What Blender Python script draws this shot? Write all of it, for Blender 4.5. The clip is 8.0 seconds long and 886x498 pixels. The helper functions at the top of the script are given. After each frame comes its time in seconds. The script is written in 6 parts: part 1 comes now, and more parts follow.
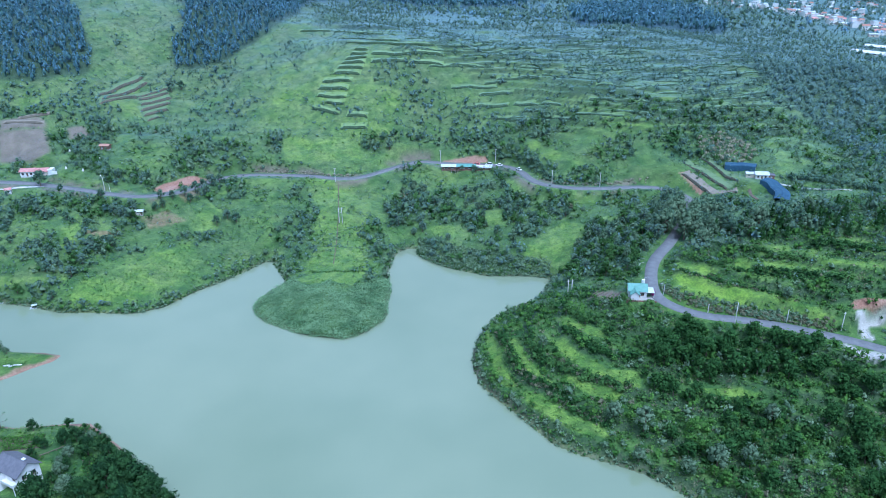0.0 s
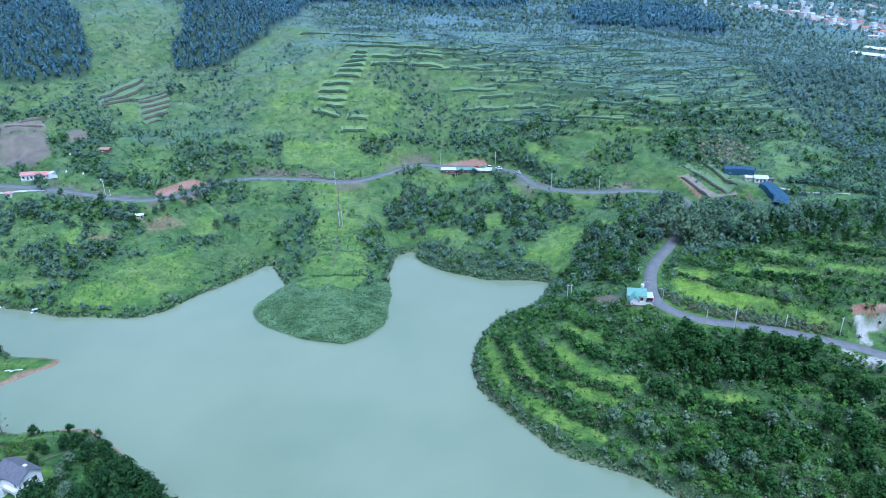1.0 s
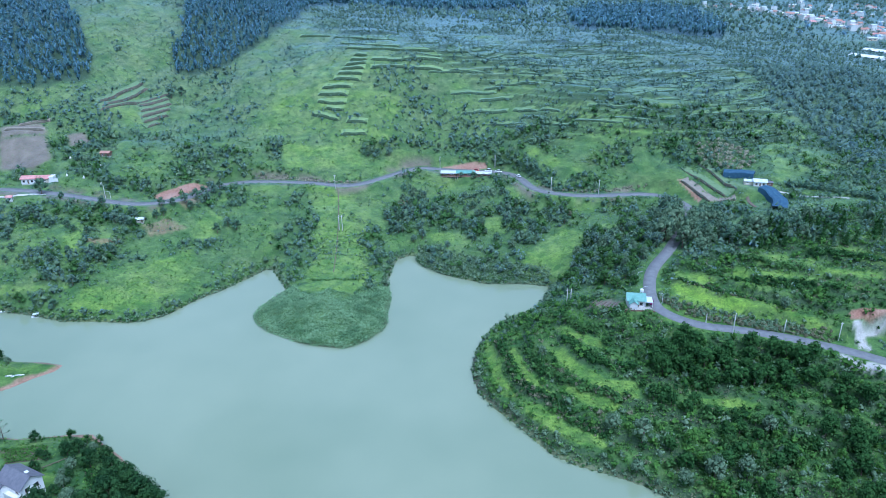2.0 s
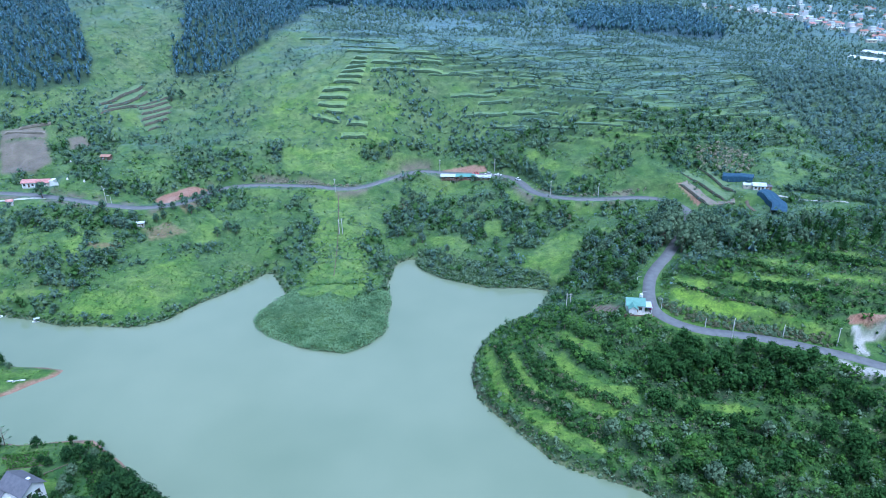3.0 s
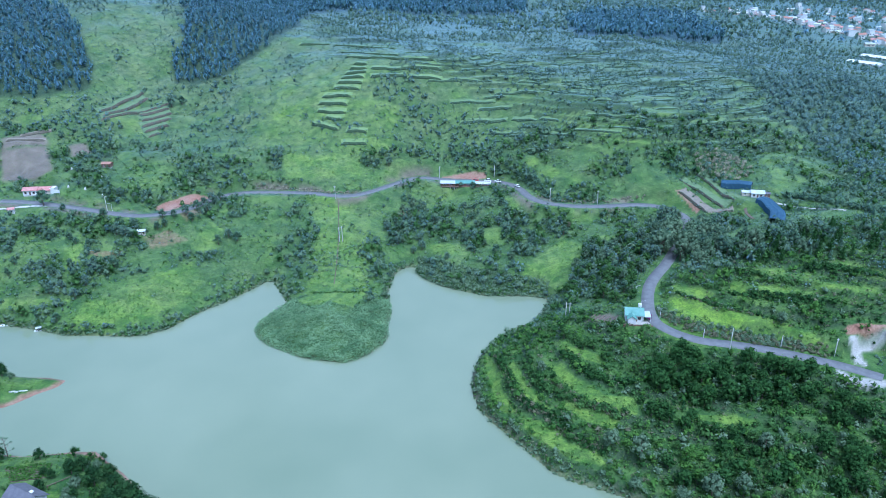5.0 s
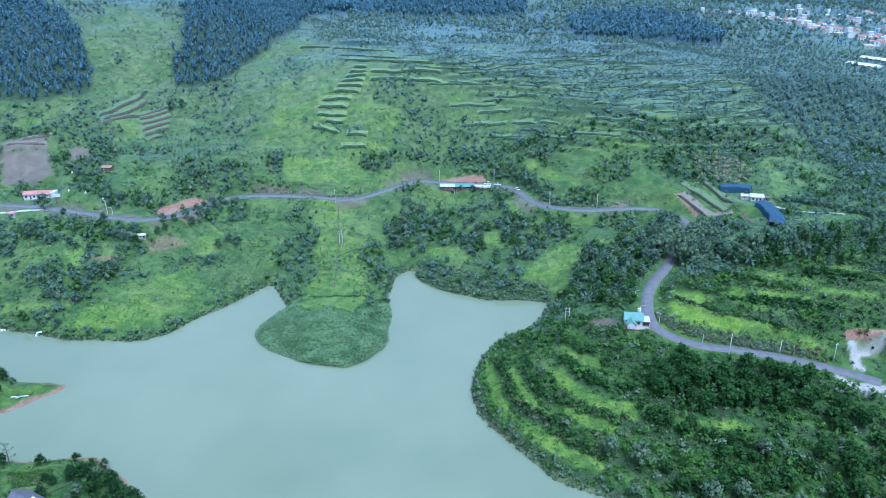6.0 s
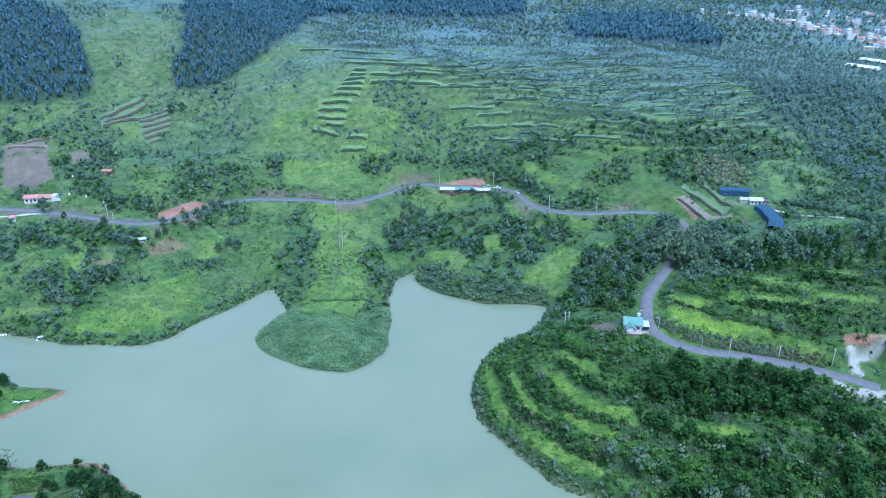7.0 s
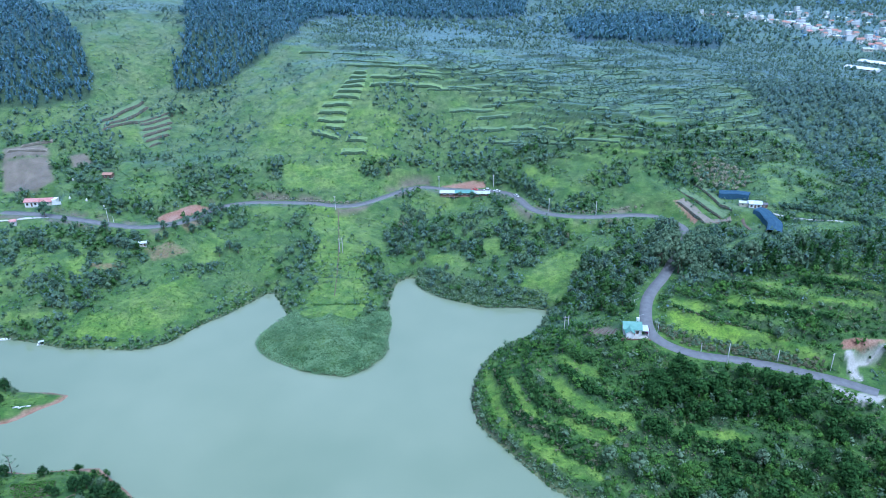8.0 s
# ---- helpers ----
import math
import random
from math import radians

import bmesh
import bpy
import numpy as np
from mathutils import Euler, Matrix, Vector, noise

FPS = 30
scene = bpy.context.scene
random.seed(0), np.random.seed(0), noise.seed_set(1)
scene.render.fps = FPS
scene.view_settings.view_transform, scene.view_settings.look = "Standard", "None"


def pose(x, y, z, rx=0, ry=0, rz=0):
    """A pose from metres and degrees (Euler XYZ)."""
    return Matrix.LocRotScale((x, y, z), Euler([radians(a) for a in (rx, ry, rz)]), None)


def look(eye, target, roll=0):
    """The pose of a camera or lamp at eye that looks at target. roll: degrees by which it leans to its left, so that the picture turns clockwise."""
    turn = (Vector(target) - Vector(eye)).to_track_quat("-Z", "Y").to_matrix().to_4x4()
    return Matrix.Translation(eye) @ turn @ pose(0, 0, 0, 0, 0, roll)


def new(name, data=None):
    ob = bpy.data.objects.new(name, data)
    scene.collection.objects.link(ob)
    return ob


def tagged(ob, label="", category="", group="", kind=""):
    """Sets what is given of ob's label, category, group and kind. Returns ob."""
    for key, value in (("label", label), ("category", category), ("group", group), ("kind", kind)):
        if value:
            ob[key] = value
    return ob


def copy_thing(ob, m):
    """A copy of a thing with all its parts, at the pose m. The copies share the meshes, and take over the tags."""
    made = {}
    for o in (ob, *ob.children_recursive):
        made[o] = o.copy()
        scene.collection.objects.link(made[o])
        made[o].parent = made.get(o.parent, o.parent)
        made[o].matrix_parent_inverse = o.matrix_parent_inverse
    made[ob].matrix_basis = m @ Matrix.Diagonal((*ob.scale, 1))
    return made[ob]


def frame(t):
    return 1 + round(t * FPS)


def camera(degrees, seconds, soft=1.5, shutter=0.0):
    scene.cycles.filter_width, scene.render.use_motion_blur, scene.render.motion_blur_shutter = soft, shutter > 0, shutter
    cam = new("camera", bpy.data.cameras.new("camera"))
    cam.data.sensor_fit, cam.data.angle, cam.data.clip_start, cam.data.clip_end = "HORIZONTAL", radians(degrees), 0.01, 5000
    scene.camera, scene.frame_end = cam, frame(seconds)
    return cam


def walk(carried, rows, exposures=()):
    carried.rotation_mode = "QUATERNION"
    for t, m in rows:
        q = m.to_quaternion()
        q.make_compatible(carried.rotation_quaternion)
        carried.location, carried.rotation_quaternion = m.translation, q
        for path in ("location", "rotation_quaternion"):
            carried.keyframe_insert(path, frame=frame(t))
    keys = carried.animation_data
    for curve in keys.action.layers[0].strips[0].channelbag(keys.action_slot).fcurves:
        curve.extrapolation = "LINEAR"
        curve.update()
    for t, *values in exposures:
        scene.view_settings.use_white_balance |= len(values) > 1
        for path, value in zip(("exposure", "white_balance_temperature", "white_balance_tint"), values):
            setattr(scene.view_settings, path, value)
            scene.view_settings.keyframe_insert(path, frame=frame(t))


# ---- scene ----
# ---- camera: a drone that rises straight up over the lake ----
cam = camera(66.0, 8.0, soft=0.9)
PATH = [
    (0.0, (0.000, 0.000, 140.000), (0.000, 275.514, 21.290), -0.563),
    (1.0, (0.008, 0.108, 142.133), (0.117, 275.579, 23.323), -0.576),
    (2.0, (-0.001, 0.239, 144.307), (0.206, 275.670, 25.406), -0.593),
    (3.0, (-0.017, 0.386, 146.513), (0.276, 275.779, 27.523), -0.616),
    (4.0, (-0.031, 0.547, 148.741), (0.336, 275.900, 29.659), -0.642),
    (5.0, (-0.033, 0.715, 150.982), (0.396, 276.024, 31.800), -0.674),
    (6.0, (-0.014, 0.886, 153.225), (0.465, 276.146, 33.928), -0.710),
    (7.0, (0.035, 1.057, 155.461), (0.554, 276.258, 36.030), -0.751),
    (8.0, (0.124, 1.221, 157.682), (0.671, 276.353, 38.090), -0.796),
]
walk(cam, [(t, look(eye, target, roll)) for t, eye, target, roll in PATH], exposures=[(0.0, 0.5, 4450, 9), (8.0, 0.5, 4450, 9)])

# ---- light: bright overcast, a wide soft sun ----
SUN_ELEV, SUN_AZ = 64.0, 150.0
world = bpy.data.worlds.new("overcast_sky")
scene.world = world
world.use_nodes = True
wn = world.node_tree.nodes
sky = wn.new("ShaderNodeTexSky")
sky.sky_type, sky.sun_disc = "NISHITA", False
sky.sun_elevation, sky.sun_rotation = radians(SUN_ELEV), radians(SUN_AZ)
sky.air_density, sky.dust_density, sky.ozone_density = 1.2, 5.0, 1.5
wl = world.node_tree.links
cloud = wn.new("ShaderNodeTexNoise")
cloud.inputs["Scale"].default_value, cloud.inputs["Detail"].default_value = 2.6, 4.0
wl.new(wn.new("ShaderNodeTexCoord").outputs["Generated"], cloud.inputs["Vector"])
puff = wn.new("ShaderNodeMapRange")
puff.inputs["From Min"].default_value, puff.inputs["From Max"].default_value = 0.35, 0.65
puff.inputs["To Min"].default_value, puff.inputs["To Max"].default_value = 0.1, 0.75
wl.new(cloud.outputs["Fac"], puff.inputs["Value"])
veil = wn.new("ShaderNodeMix")
veil.data_type = "RGBA"
veil.inputs[7].default_value = (6.2, 6.6, 7.2, 1.0)
wl.new(puff.outputs["Result"], veil.inputs[0])
wl.new(sky.outputs[0], veil.inputs[6])
wl.new(veil.outputs[2], wn["Background"].inputs["Color"])
wn["Background"].inputs["Strength"].default_value = 0.1
sun = new("sun", bpy.data.lights.new("sun", "SUN"))
sun.data.energy, sun.data.angle, sun.data.color = 2.3, radians(35), (1.0, 0.97, 0.92)
az, el = radians(SUN_AZ), radians(SUN_ELEV)
sun.matrix_world = look((0, 0, 300), (-math.sin(az) * 100, -math.cos(az) * 100, 300 - math.tan(el) * 100))

# ---- materials ----
class Nodes:
    """A small builder for node materials."""

    def __init__(self, name):
        self.mat = bpy.data.materials.new(name)
        self.mat.use_nodes = True
        self.tree = self.mat.node_tree
        self.bsdf = self.tree.nodes["Principled BSDF"]

    def add(self, kind, **sockets):
        node = self.tree.nodes.new(kind)
        for key, value in sockets.items():
            self.plug(value, node.inputs[key.replace("_", " ")])
        return node

    def plug(self, value, socket):
        if hasattr(value, "is_output"):
            self.tree.links.new(value, socket)
        else:
            socket.default_value = (*value, 1.0) if isinstance(value, tuple) and len(value) == 3 and socket.type == "RGBA" else value

    def noise(self, scale, detail=4.0, rough=0.55, coords=None):
        node = self.add("ShaderNodeTexNoise", Scale=scale, Detail=detail, Roughness=rough)
        self.plug(coords or self.place(), node.inputs["Vector"])
        return node.outputs["Fac"]

    def place(self):
        return self.add("ShaderNodeNewGeometry").outputs["Position"]

    def ramp(self, fac, low, high):
        node = self.add("ShaderNodeMapRange", Value=fac)
        node.inputs["From Min"].default_value, node.inputs["From Max"].default_value = low, high
        return node.outputs["Result"]

    def mix(self, fac, a, b):
        node = self.tree.nodes.new("ShaderNodeMix")
        node.data_type = "RGBA"
        self.plug(fac, node.inputs[0])
        self.plug(a, node.inputs[6])
        self.plug(b, node.inputs[7])
        return node.outputs[2]

    def attr(self, name):
        node = self.tree.nodes.new("ShaderNodeAttribute")
        node.attribute_name = name
        return node.outputs["Fac"]

    def math(self, op, a, b):
        node = self.tree.nodes.new("ShaderNodeMath")
        node.operation = op
        self.plug(a, node.inputs[0])
        self.plug(b, node.inputs[1])
        return node.outputs[0]

    def done(self, colour, rough=0.8, bump=None, strength=0.4, distance=0.1, **more):
        self.plug(colour, self.bsdf.inputs["Base Color"])
        self.plug(rough, self.bsdf.inputs["Roughness"])
        for key, value in more.items():
            self.plug(value, self.bsdf.inputs[key.replace("_", " ")])
        if bump is not None:
            node = self.add("ShaderNodeBump", Strength=strength, Distance=distance, Height=bump)
            self.tree.links.new(node.outputs[0], self.bsdf.inputs["Normal"])
        return self.mat


def leaf_material(name, dark, light, gloss=0.7, sheen=0.0):
    """Foliage: the plant's own tone, leaf by leaf variation, and light through thin leaves."""
    n = Nodes(name)
    island = n.add("ShaderNodeNewGeometry").outputs["Random Per Island"]
    speckle = n.ramp(n.noise(1.7, 5, 0.75), 0.32, 0.68)
    tone = n.math("ADD", n.math("MULTIPLY", n.attr("tone"), 0.55), n.math("ADD", n.math("MULTIPLY", island, 0.3), n.math("MULTIPLY", speckle, 0.3)))
    tone = n.math("SUBTRACT", n.math("MULTIPLY", tone, 1.3), 0.15)
    colour = n.mix(tone, dark, light)
    n.done(colour, gloss, Specular_IOR_Level=0.15)
    thin = n.add("ShaderNodeBsdfTranslucent", Color=colour)
    both = n.add("ShaderNodeMixShader", Fac=0.25)
    n.tree.links.new(n.bsdf.outputs[0], both.inputs[1])
    n.tree.links.new(thin.outputs[0], both.inputs[2])
    n.tree.links.new(both.outputs[0], n.tree.nodes["Material Output"].inputs["Surface"])
    # bluish sheen lays a haze tint over the farther plants
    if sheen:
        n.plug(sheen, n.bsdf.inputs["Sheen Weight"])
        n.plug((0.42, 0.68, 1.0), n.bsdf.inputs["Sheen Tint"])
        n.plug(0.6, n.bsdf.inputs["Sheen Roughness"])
    return n.mat


def plain_material(name, a, b, rough=0.7, scale=1.5, metal=0.0, bump=0.3):
    """A weathered surface: two tones at two scales with fine relief."""
    n = Nodes(name)
    big, fine = n.noise(scale), n.noise(scale * 9, 6)
    colour = n.mix(n.ramp(n.math("ADD", n.math("MULTIPLY", big, 0.6), n.math("MULTIPLY", fine, 0.4)), 0.35, 0.65), a, b)
    return n.done(colour, rough, fine, bump, 0.02, Metallic=metal)


def ground_material():
    n = Nodes("grassy_ground")
    big, mid, fine = n.noise(0.03, 5), n.noise(0.16, 6, 0.6), n.noise(1.5, 6, 0.7)
    lush = n.mix(n.ramp(mid, 0.35, 0.65), (0.11, 0.215, 0.03), (0.27, 0.39, 0.06))
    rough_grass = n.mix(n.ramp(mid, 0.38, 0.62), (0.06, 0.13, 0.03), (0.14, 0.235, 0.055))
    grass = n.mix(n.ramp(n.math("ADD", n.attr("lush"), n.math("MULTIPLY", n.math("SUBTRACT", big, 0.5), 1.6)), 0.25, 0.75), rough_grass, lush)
    dry = n.ramp(n.noise(0.05, 6, 0.65), 0.52, 0.68)
    grass = n.mix(n.math("MULTIPLY", dry, 0.45), grass, n.mix(n.ramp(mid, 0.3, 0.7), (0.17, 0.20, 0.07), (0.30, 0.34, 0.13)))
    grass = n.mix(n.ramp(n.attr("lush"), 1.1, 1.5), grass, n.mix(n.ramp(mid, 0.3, 0.7), (0.20, 0.34, 0.035), (0.32, 0.45, 0.055)))
    # greyer grass mixed in by down, as painted haze
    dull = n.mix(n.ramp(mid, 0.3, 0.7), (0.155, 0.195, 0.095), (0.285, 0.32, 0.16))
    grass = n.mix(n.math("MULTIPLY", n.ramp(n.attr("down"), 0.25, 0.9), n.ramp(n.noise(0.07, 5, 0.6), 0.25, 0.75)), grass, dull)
    tuft = n.noise(0.3, 6, 0.72)
    grass = n.mix(n.ramp(tuft, 0.37, 0.56), n.mix(0.5, grass, (0.03, 0.065, 0.022)), grass)
    grass = n.mix(n.ramp(fine, 0.36, 0.64), n.mix(0.52, grass, (0.03, 0.06, 0.022)), grass)
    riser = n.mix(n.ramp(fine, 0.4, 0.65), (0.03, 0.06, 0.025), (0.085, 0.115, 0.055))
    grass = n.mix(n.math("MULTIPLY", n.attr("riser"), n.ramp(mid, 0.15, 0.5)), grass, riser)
    soil = n.mix(n.ramp(mid, 0.35, 0.65), n.mix(n.ramp(fine, 0.35, 0.65), (0.2, 0.095, 0.06), (0.36, 0.2, 0.135)), n.mix(n.ramp(fine, 0.35, 0.65), (0.27, 0.155, 0.11), (0.42, 0.28, 0.21)))
    grey_soil = n.mix(n.ramp(mid, 0.3, 0.7), (0.14, 0.115, 0.09), (0.23, 0.19, 0.15))
    colour = n.mix(n.math("MULTIPLY", n.attr("tilled"), n.ramp(fine, 0.2, 0.5)), grass, grey_soil)
    colour = n.mix(n.math("MULTIPLY", n.attr("bare"), n.ramp(n.math("ADD", n.noise(0.55, 5, 0.7), n.attr("bare")), 0.85, 1.25)), colour, soil)
    pale = n.mix(n.ramp(fine, 0.3, 0.7), (0.33, 0.31, 0.27), (0.50, 0.475, 0.425))
    colour = n.mix(n.attr("pale"), colour, pale)
    # the blue sheen, also weighted by down, imitates distance haze
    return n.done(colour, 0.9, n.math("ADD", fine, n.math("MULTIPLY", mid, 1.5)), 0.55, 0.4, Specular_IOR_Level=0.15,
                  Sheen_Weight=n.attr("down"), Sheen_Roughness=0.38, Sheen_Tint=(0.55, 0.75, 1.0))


def water_material():
    n = Nodes("milky_green_water")
    drift = n.noise(0.012, 3)
    colour = n.mix(n.ramp(drift, 0.35, 0.65), (0.208, 0.252, 0.152), (0.256, 0.294, 0.182))
    rough = n.ramp(n.noise(0.008, 3), 0.3, 0.7)
    rough = n.math("ADD", n.math("MULTIPLY", rough, 0.06), 0.03)
    return n.done(colour, rough, n.noise(0.9, 3), 0.03, 0.05, Specular_IOR_Level=1.0)


MAT = dict(
    ground=ground_material(),
    water=water_material(),
    asphalt=plain_material("worn_asphalt", (0.13, 0.132, 0.135), (0.20, 0.20, 0.20), 0.75, 0.5),
    concrete=plain_material("pale_concrete", (0.42, 0.41, 0.39), (0.6, 0.59, 0.56), 0.8, 0.8),
    bark=plain_material("bark", (0.10, 0.075, 0.05), (0.2, 0.16, 0.12), 0.9, 4.0),
    leaf=leaf_material("broad_leaves", (0.01, 0.04, 0.012), (0.072, 0.158, 0.036)),
    leaf_dark=leaf_material("dark_bank_leaves", (0.01, 0.036, 0.014), (0.06, 0.13, 0.036)),
    leaf_fresh=leaf_material("fresh_leaves", (0.04, 0.115, 0.02), (0.15, 0.28, 0.05)),
    leaf_silver=leaf_material("silvery_leaves", (0.09, 0.155, 0.08), (0.23, 0.315, 0.18)),
    leaf_mid=leaf_material("green_leaves", (0.022, 0.07, 0.02), (0.118, 0.22, 0.055)),
    leaf_rust=leaf_material("rusty_leaves", (0.135, 0.145, 0.08), (0.225, 0.225, 0.135)),
    leaf_dry=leaf_material("dry_beige_leaves", (0.26, 0.25, 0.175), (0.41, 0.385, 0.28)),
    # next four: blue sheen and paler, bluer tones painted in for haze
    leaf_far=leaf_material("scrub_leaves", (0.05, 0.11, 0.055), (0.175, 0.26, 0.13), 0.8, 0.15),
    leaf_high=leaf_material("hazed_slope_leaves", (0.085, 0.15, 0.10), (0.18, 0.255, 0.165), 0.8, 0.35),
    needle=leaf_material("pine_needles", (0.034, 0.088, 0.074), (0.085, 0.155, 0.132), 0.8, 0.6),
    far_leaf=leaf_material("hazed_far_leaves", (0.10, 0.17, 0.18), (0.17, 0.25, 0.265), 0.8, 1.0),
    reed=leaf_material("water_weed_leaves", (0.10, 0.20, 0.085), (0.29, 0.43, 0.215)),
    herb=leaf_material("grass_blades", (0.06, 0.135, 0.028), (0.18, 0.30, 0.065)),
    # blue sheen here carries the haze of the middle slopes
    dull=leaf_material("dull_herbs", (0.075, 0.135, 0.065), (0.195, 0.27, 0.14), 0.8, 0.3),
)

# ---- the lie of the land ----
# the lake's shore, bay by bay, in plan
SHORE_NORTH = [
    (-330, 285), (-199, 270), (-183, 266), (-166, 260), (-148, 259), (-135, 258), (-128, 260), (-121, 265), (-114, 277), (-103, 290),
    (-95, 301), (-89, 310), (-85, 311), (-81, 303),
]
SHORE_TONGUE = [
    (-77, 295), (-74, 291), (-74, 285), (-79, 277), (-82, 269), (-82, 261), (-79, 255), (-73, 249), (-68, 246), (-59, 240),
    (-49, 237), (-40, 235), (-32, 240), (-26, 249), (-24, 255), (-25, 263), (-24, 275), (-25, 286), (-27, 295),
]
SHORE_INLET = [
    (-26, 305), (-24, 318), (-22, 323), (-17, 326), (-13, 325), (-13, 318), (-7, 310), (2, 302), (13, 296), (21, 292),
    (29, 292), (40, 292), (49, 289),
]
SHORE_HEADLAND = [
    (50, 286), (44, 271), (39, 264), (28, 256), (20, 247), (15, 237), (12, 226), (11, 214), (13, 204), (17, 196),
    (22, 189), (28, 180), (31, 175), (35, 170), (41, 166), (47, 163), (53, 160), (60, 156),
]
SHORE_SOUTH = [
    (66, 150), (80, 138), (95, 110), (100, 60), (80, -60), (0, -160), (-90, -120), (-95, -20), (-70, 60), (-62, 110),
    (-75, 140), (-89, 158),
]
SHORE_VILLA = [
    (-95, 165), (-102, 172), (-110, 178), (-116, 183), (-123, 183), (-132, 182), (-139, 181), (-147, 182),
]
SHORE_SPIT = [
    (-190, 178), (-230, 186), (-215, 195), (-162, 208), (-159, 210), (-154, 216), (-148, 221), (-147, 225), (-155, 227), (-168, 228),
    (-177, 234), (-200, 240), (-330, 250),
]
LAKE = np.array(SHORE_NORTH + SHORE_TONGUE + SHORE_INLET + SHORE_HEADLAND + SHORE_SOUTH + SHORE_VILLA + SHORE_SPIT, float)
# broad hills and hollows: x, y, radius, height
HILLS = [
    (-230, 620, 180, 63.6), (-115, 285, 110, -28.9), (215, 505, 110, 19.4), (17, 372, 45, -11.1), (400, 1700, 600, 96.4),
    (130, 145, 70, -16.8), (130, 350, 45, -11.0), (265, 417, 45, -12.0), (175, 260, 45, 13.1), (-185, 462, 45, -16.0),
    (-275, 372, 45, -17.5), (-72, 417, 45, -5.3), (-350, 1250, 300, 66.3), (-162, 530, 45, -4.7), (-342, 215, 45, -13.8),
    (-27, 507, 45, 17.6),
]
FAR_HILLS = [
    (107, 417, 45, 12.8), (940, 1880, 180, 71.3), (17, 440, 45, -11.3), (62, 507, 45, 8.4), (400, 800, 180, 17.5),
    (-117, 395, 45, -4.8), (-500, 710, 180, 55.8), (17, 282, 45, -6.5), (85, 237, 45, 4.9), (105, 670, 110, 17.3),
    (-80, 145, 70, -3.0), (242, 305, 45, 3.7), (-410, 1340, 180, 61.0), (17, 170, 45, -6.6), (85, 305, 45, -4.2),
    (-207, 507, 45, -8.4),
]
# the lake road: x, y, height
ROAD_EAST = [
    (150, 196, 16.5), (141, 203, 16.6), (133, 207, 16.8), (125, 211, 17), (116, 215, 17), (107, 218, 17),
    (98, 220, 17), (91, 224, 17.1), (86, 229, 17.2), (83, 235, 17.4), (83, 242, 17.6), (85, 252, 17.9),
    (89, 264, 18.4), (95, 274, 18.9), (102, 283, 19.5), (112, 300, 20.5), (124, 318, 21.5), (129, 335, 22),
]
ROAD_MID = [
    (126, 345, 22.3), (121, 351, 22.5), (113, 355, 22.8), (99, 354, 23), (83, 352, 23), (71, 354, 22.8),
    (56, 361, 22.5), (50, 372, 22.2), (47, 388, 22), (41, 399, 21.8), (31, 404, 21.6), (21, 406, 21.5),
    (7, 408, 21.3), (-8, 414, 21.2), (-16, 415, 21), (-23, 410, 20.8), (-32, 401, 20.6), (-41, 391, 20.4),
]
ROAD_WEST = [
    (-51, 384, 20.2), (-60, 383, 20.2), (-74, 388, 20.4), (-88, 390, 20.6), (-102, 390, 21), (-115, 390, 21.2),
    (-124, 386, 21.5), (-130, 381, 21.7), (-134, 374, 22), (-137, 364, 22.2), (-145, 352, 22.5), (-163, 346, 22.8),
    (-177, 348, 23.8), (-195, 353, 24.8), (-213, 358, 25.6), (-230, 362, 26.2), (-247, 363, 26.8),
]
ROAD = np.array(ROAD_EAST + ROAD_MID + ROAD_WEST, float)


def smooth(a, b, v):
    t = np.clip((v - a) / (b - a), 0, 1)
    return t * t * (3 - 2 * t)


def lattice(ix, iy, seed):
    h = (ix * 374761393 + iy * 668265263 + seed * 982451653) & 0xFFFFFFFF
    h = ((h ^ (h >> 13)) * 1274126177) & 0xFFFFFFFF
    return ((h ^ (h >> 16)) & 0xFFFF) / 65535.0


def fbm(x, y, size, octaves=3, seed=0):
    """Value noise, 0 to 1, with features of that size in metres."""
    total, weight, amp = 0.0, 0.0, 1.0
    for o in range(octaves):
        u, v = x / size + 57.3 * o, y / size + 31.7 * o
        ix, iy = np.floor(u).astype(np.int64), np.floor(v).astype(np.int64)
        fx, fy = u - ix, v - iy
        fx, fy = fx * fx * (3 - 2 * fx), fy * fy * (3 - 2 * fy)
        a, b = lattice(ix, iy, seed + o), lattice(ix + 1, iy, seed + o)
        c, d = lattice(ix, iy + 1, seed + o), lattice(ix + 1, iy + 1, seed + o)
        total = total + amp * (a + (b - a) * fx + (c - a) * fy + (a - b - c + d) * fx * fy)
        weight, amp, size = weight + amp, amp * 0.5, size * 0.5
    return total / weight


def inside(poly, x, y):
    """Which points lie in a polygon of the plan."""
    ins = np.zeros(np.shape(x), bool)
    p = np.asarray(poly, float)
    for (ax, ay), (bx, by) in zip(p, np.roll(p, -1, 0)):
        if ay != by:
            ins ^= ((ay > y) != (by > y)) & (x < (bx - ax) * (y - ay) / (by - ay) + ax)
    return ins


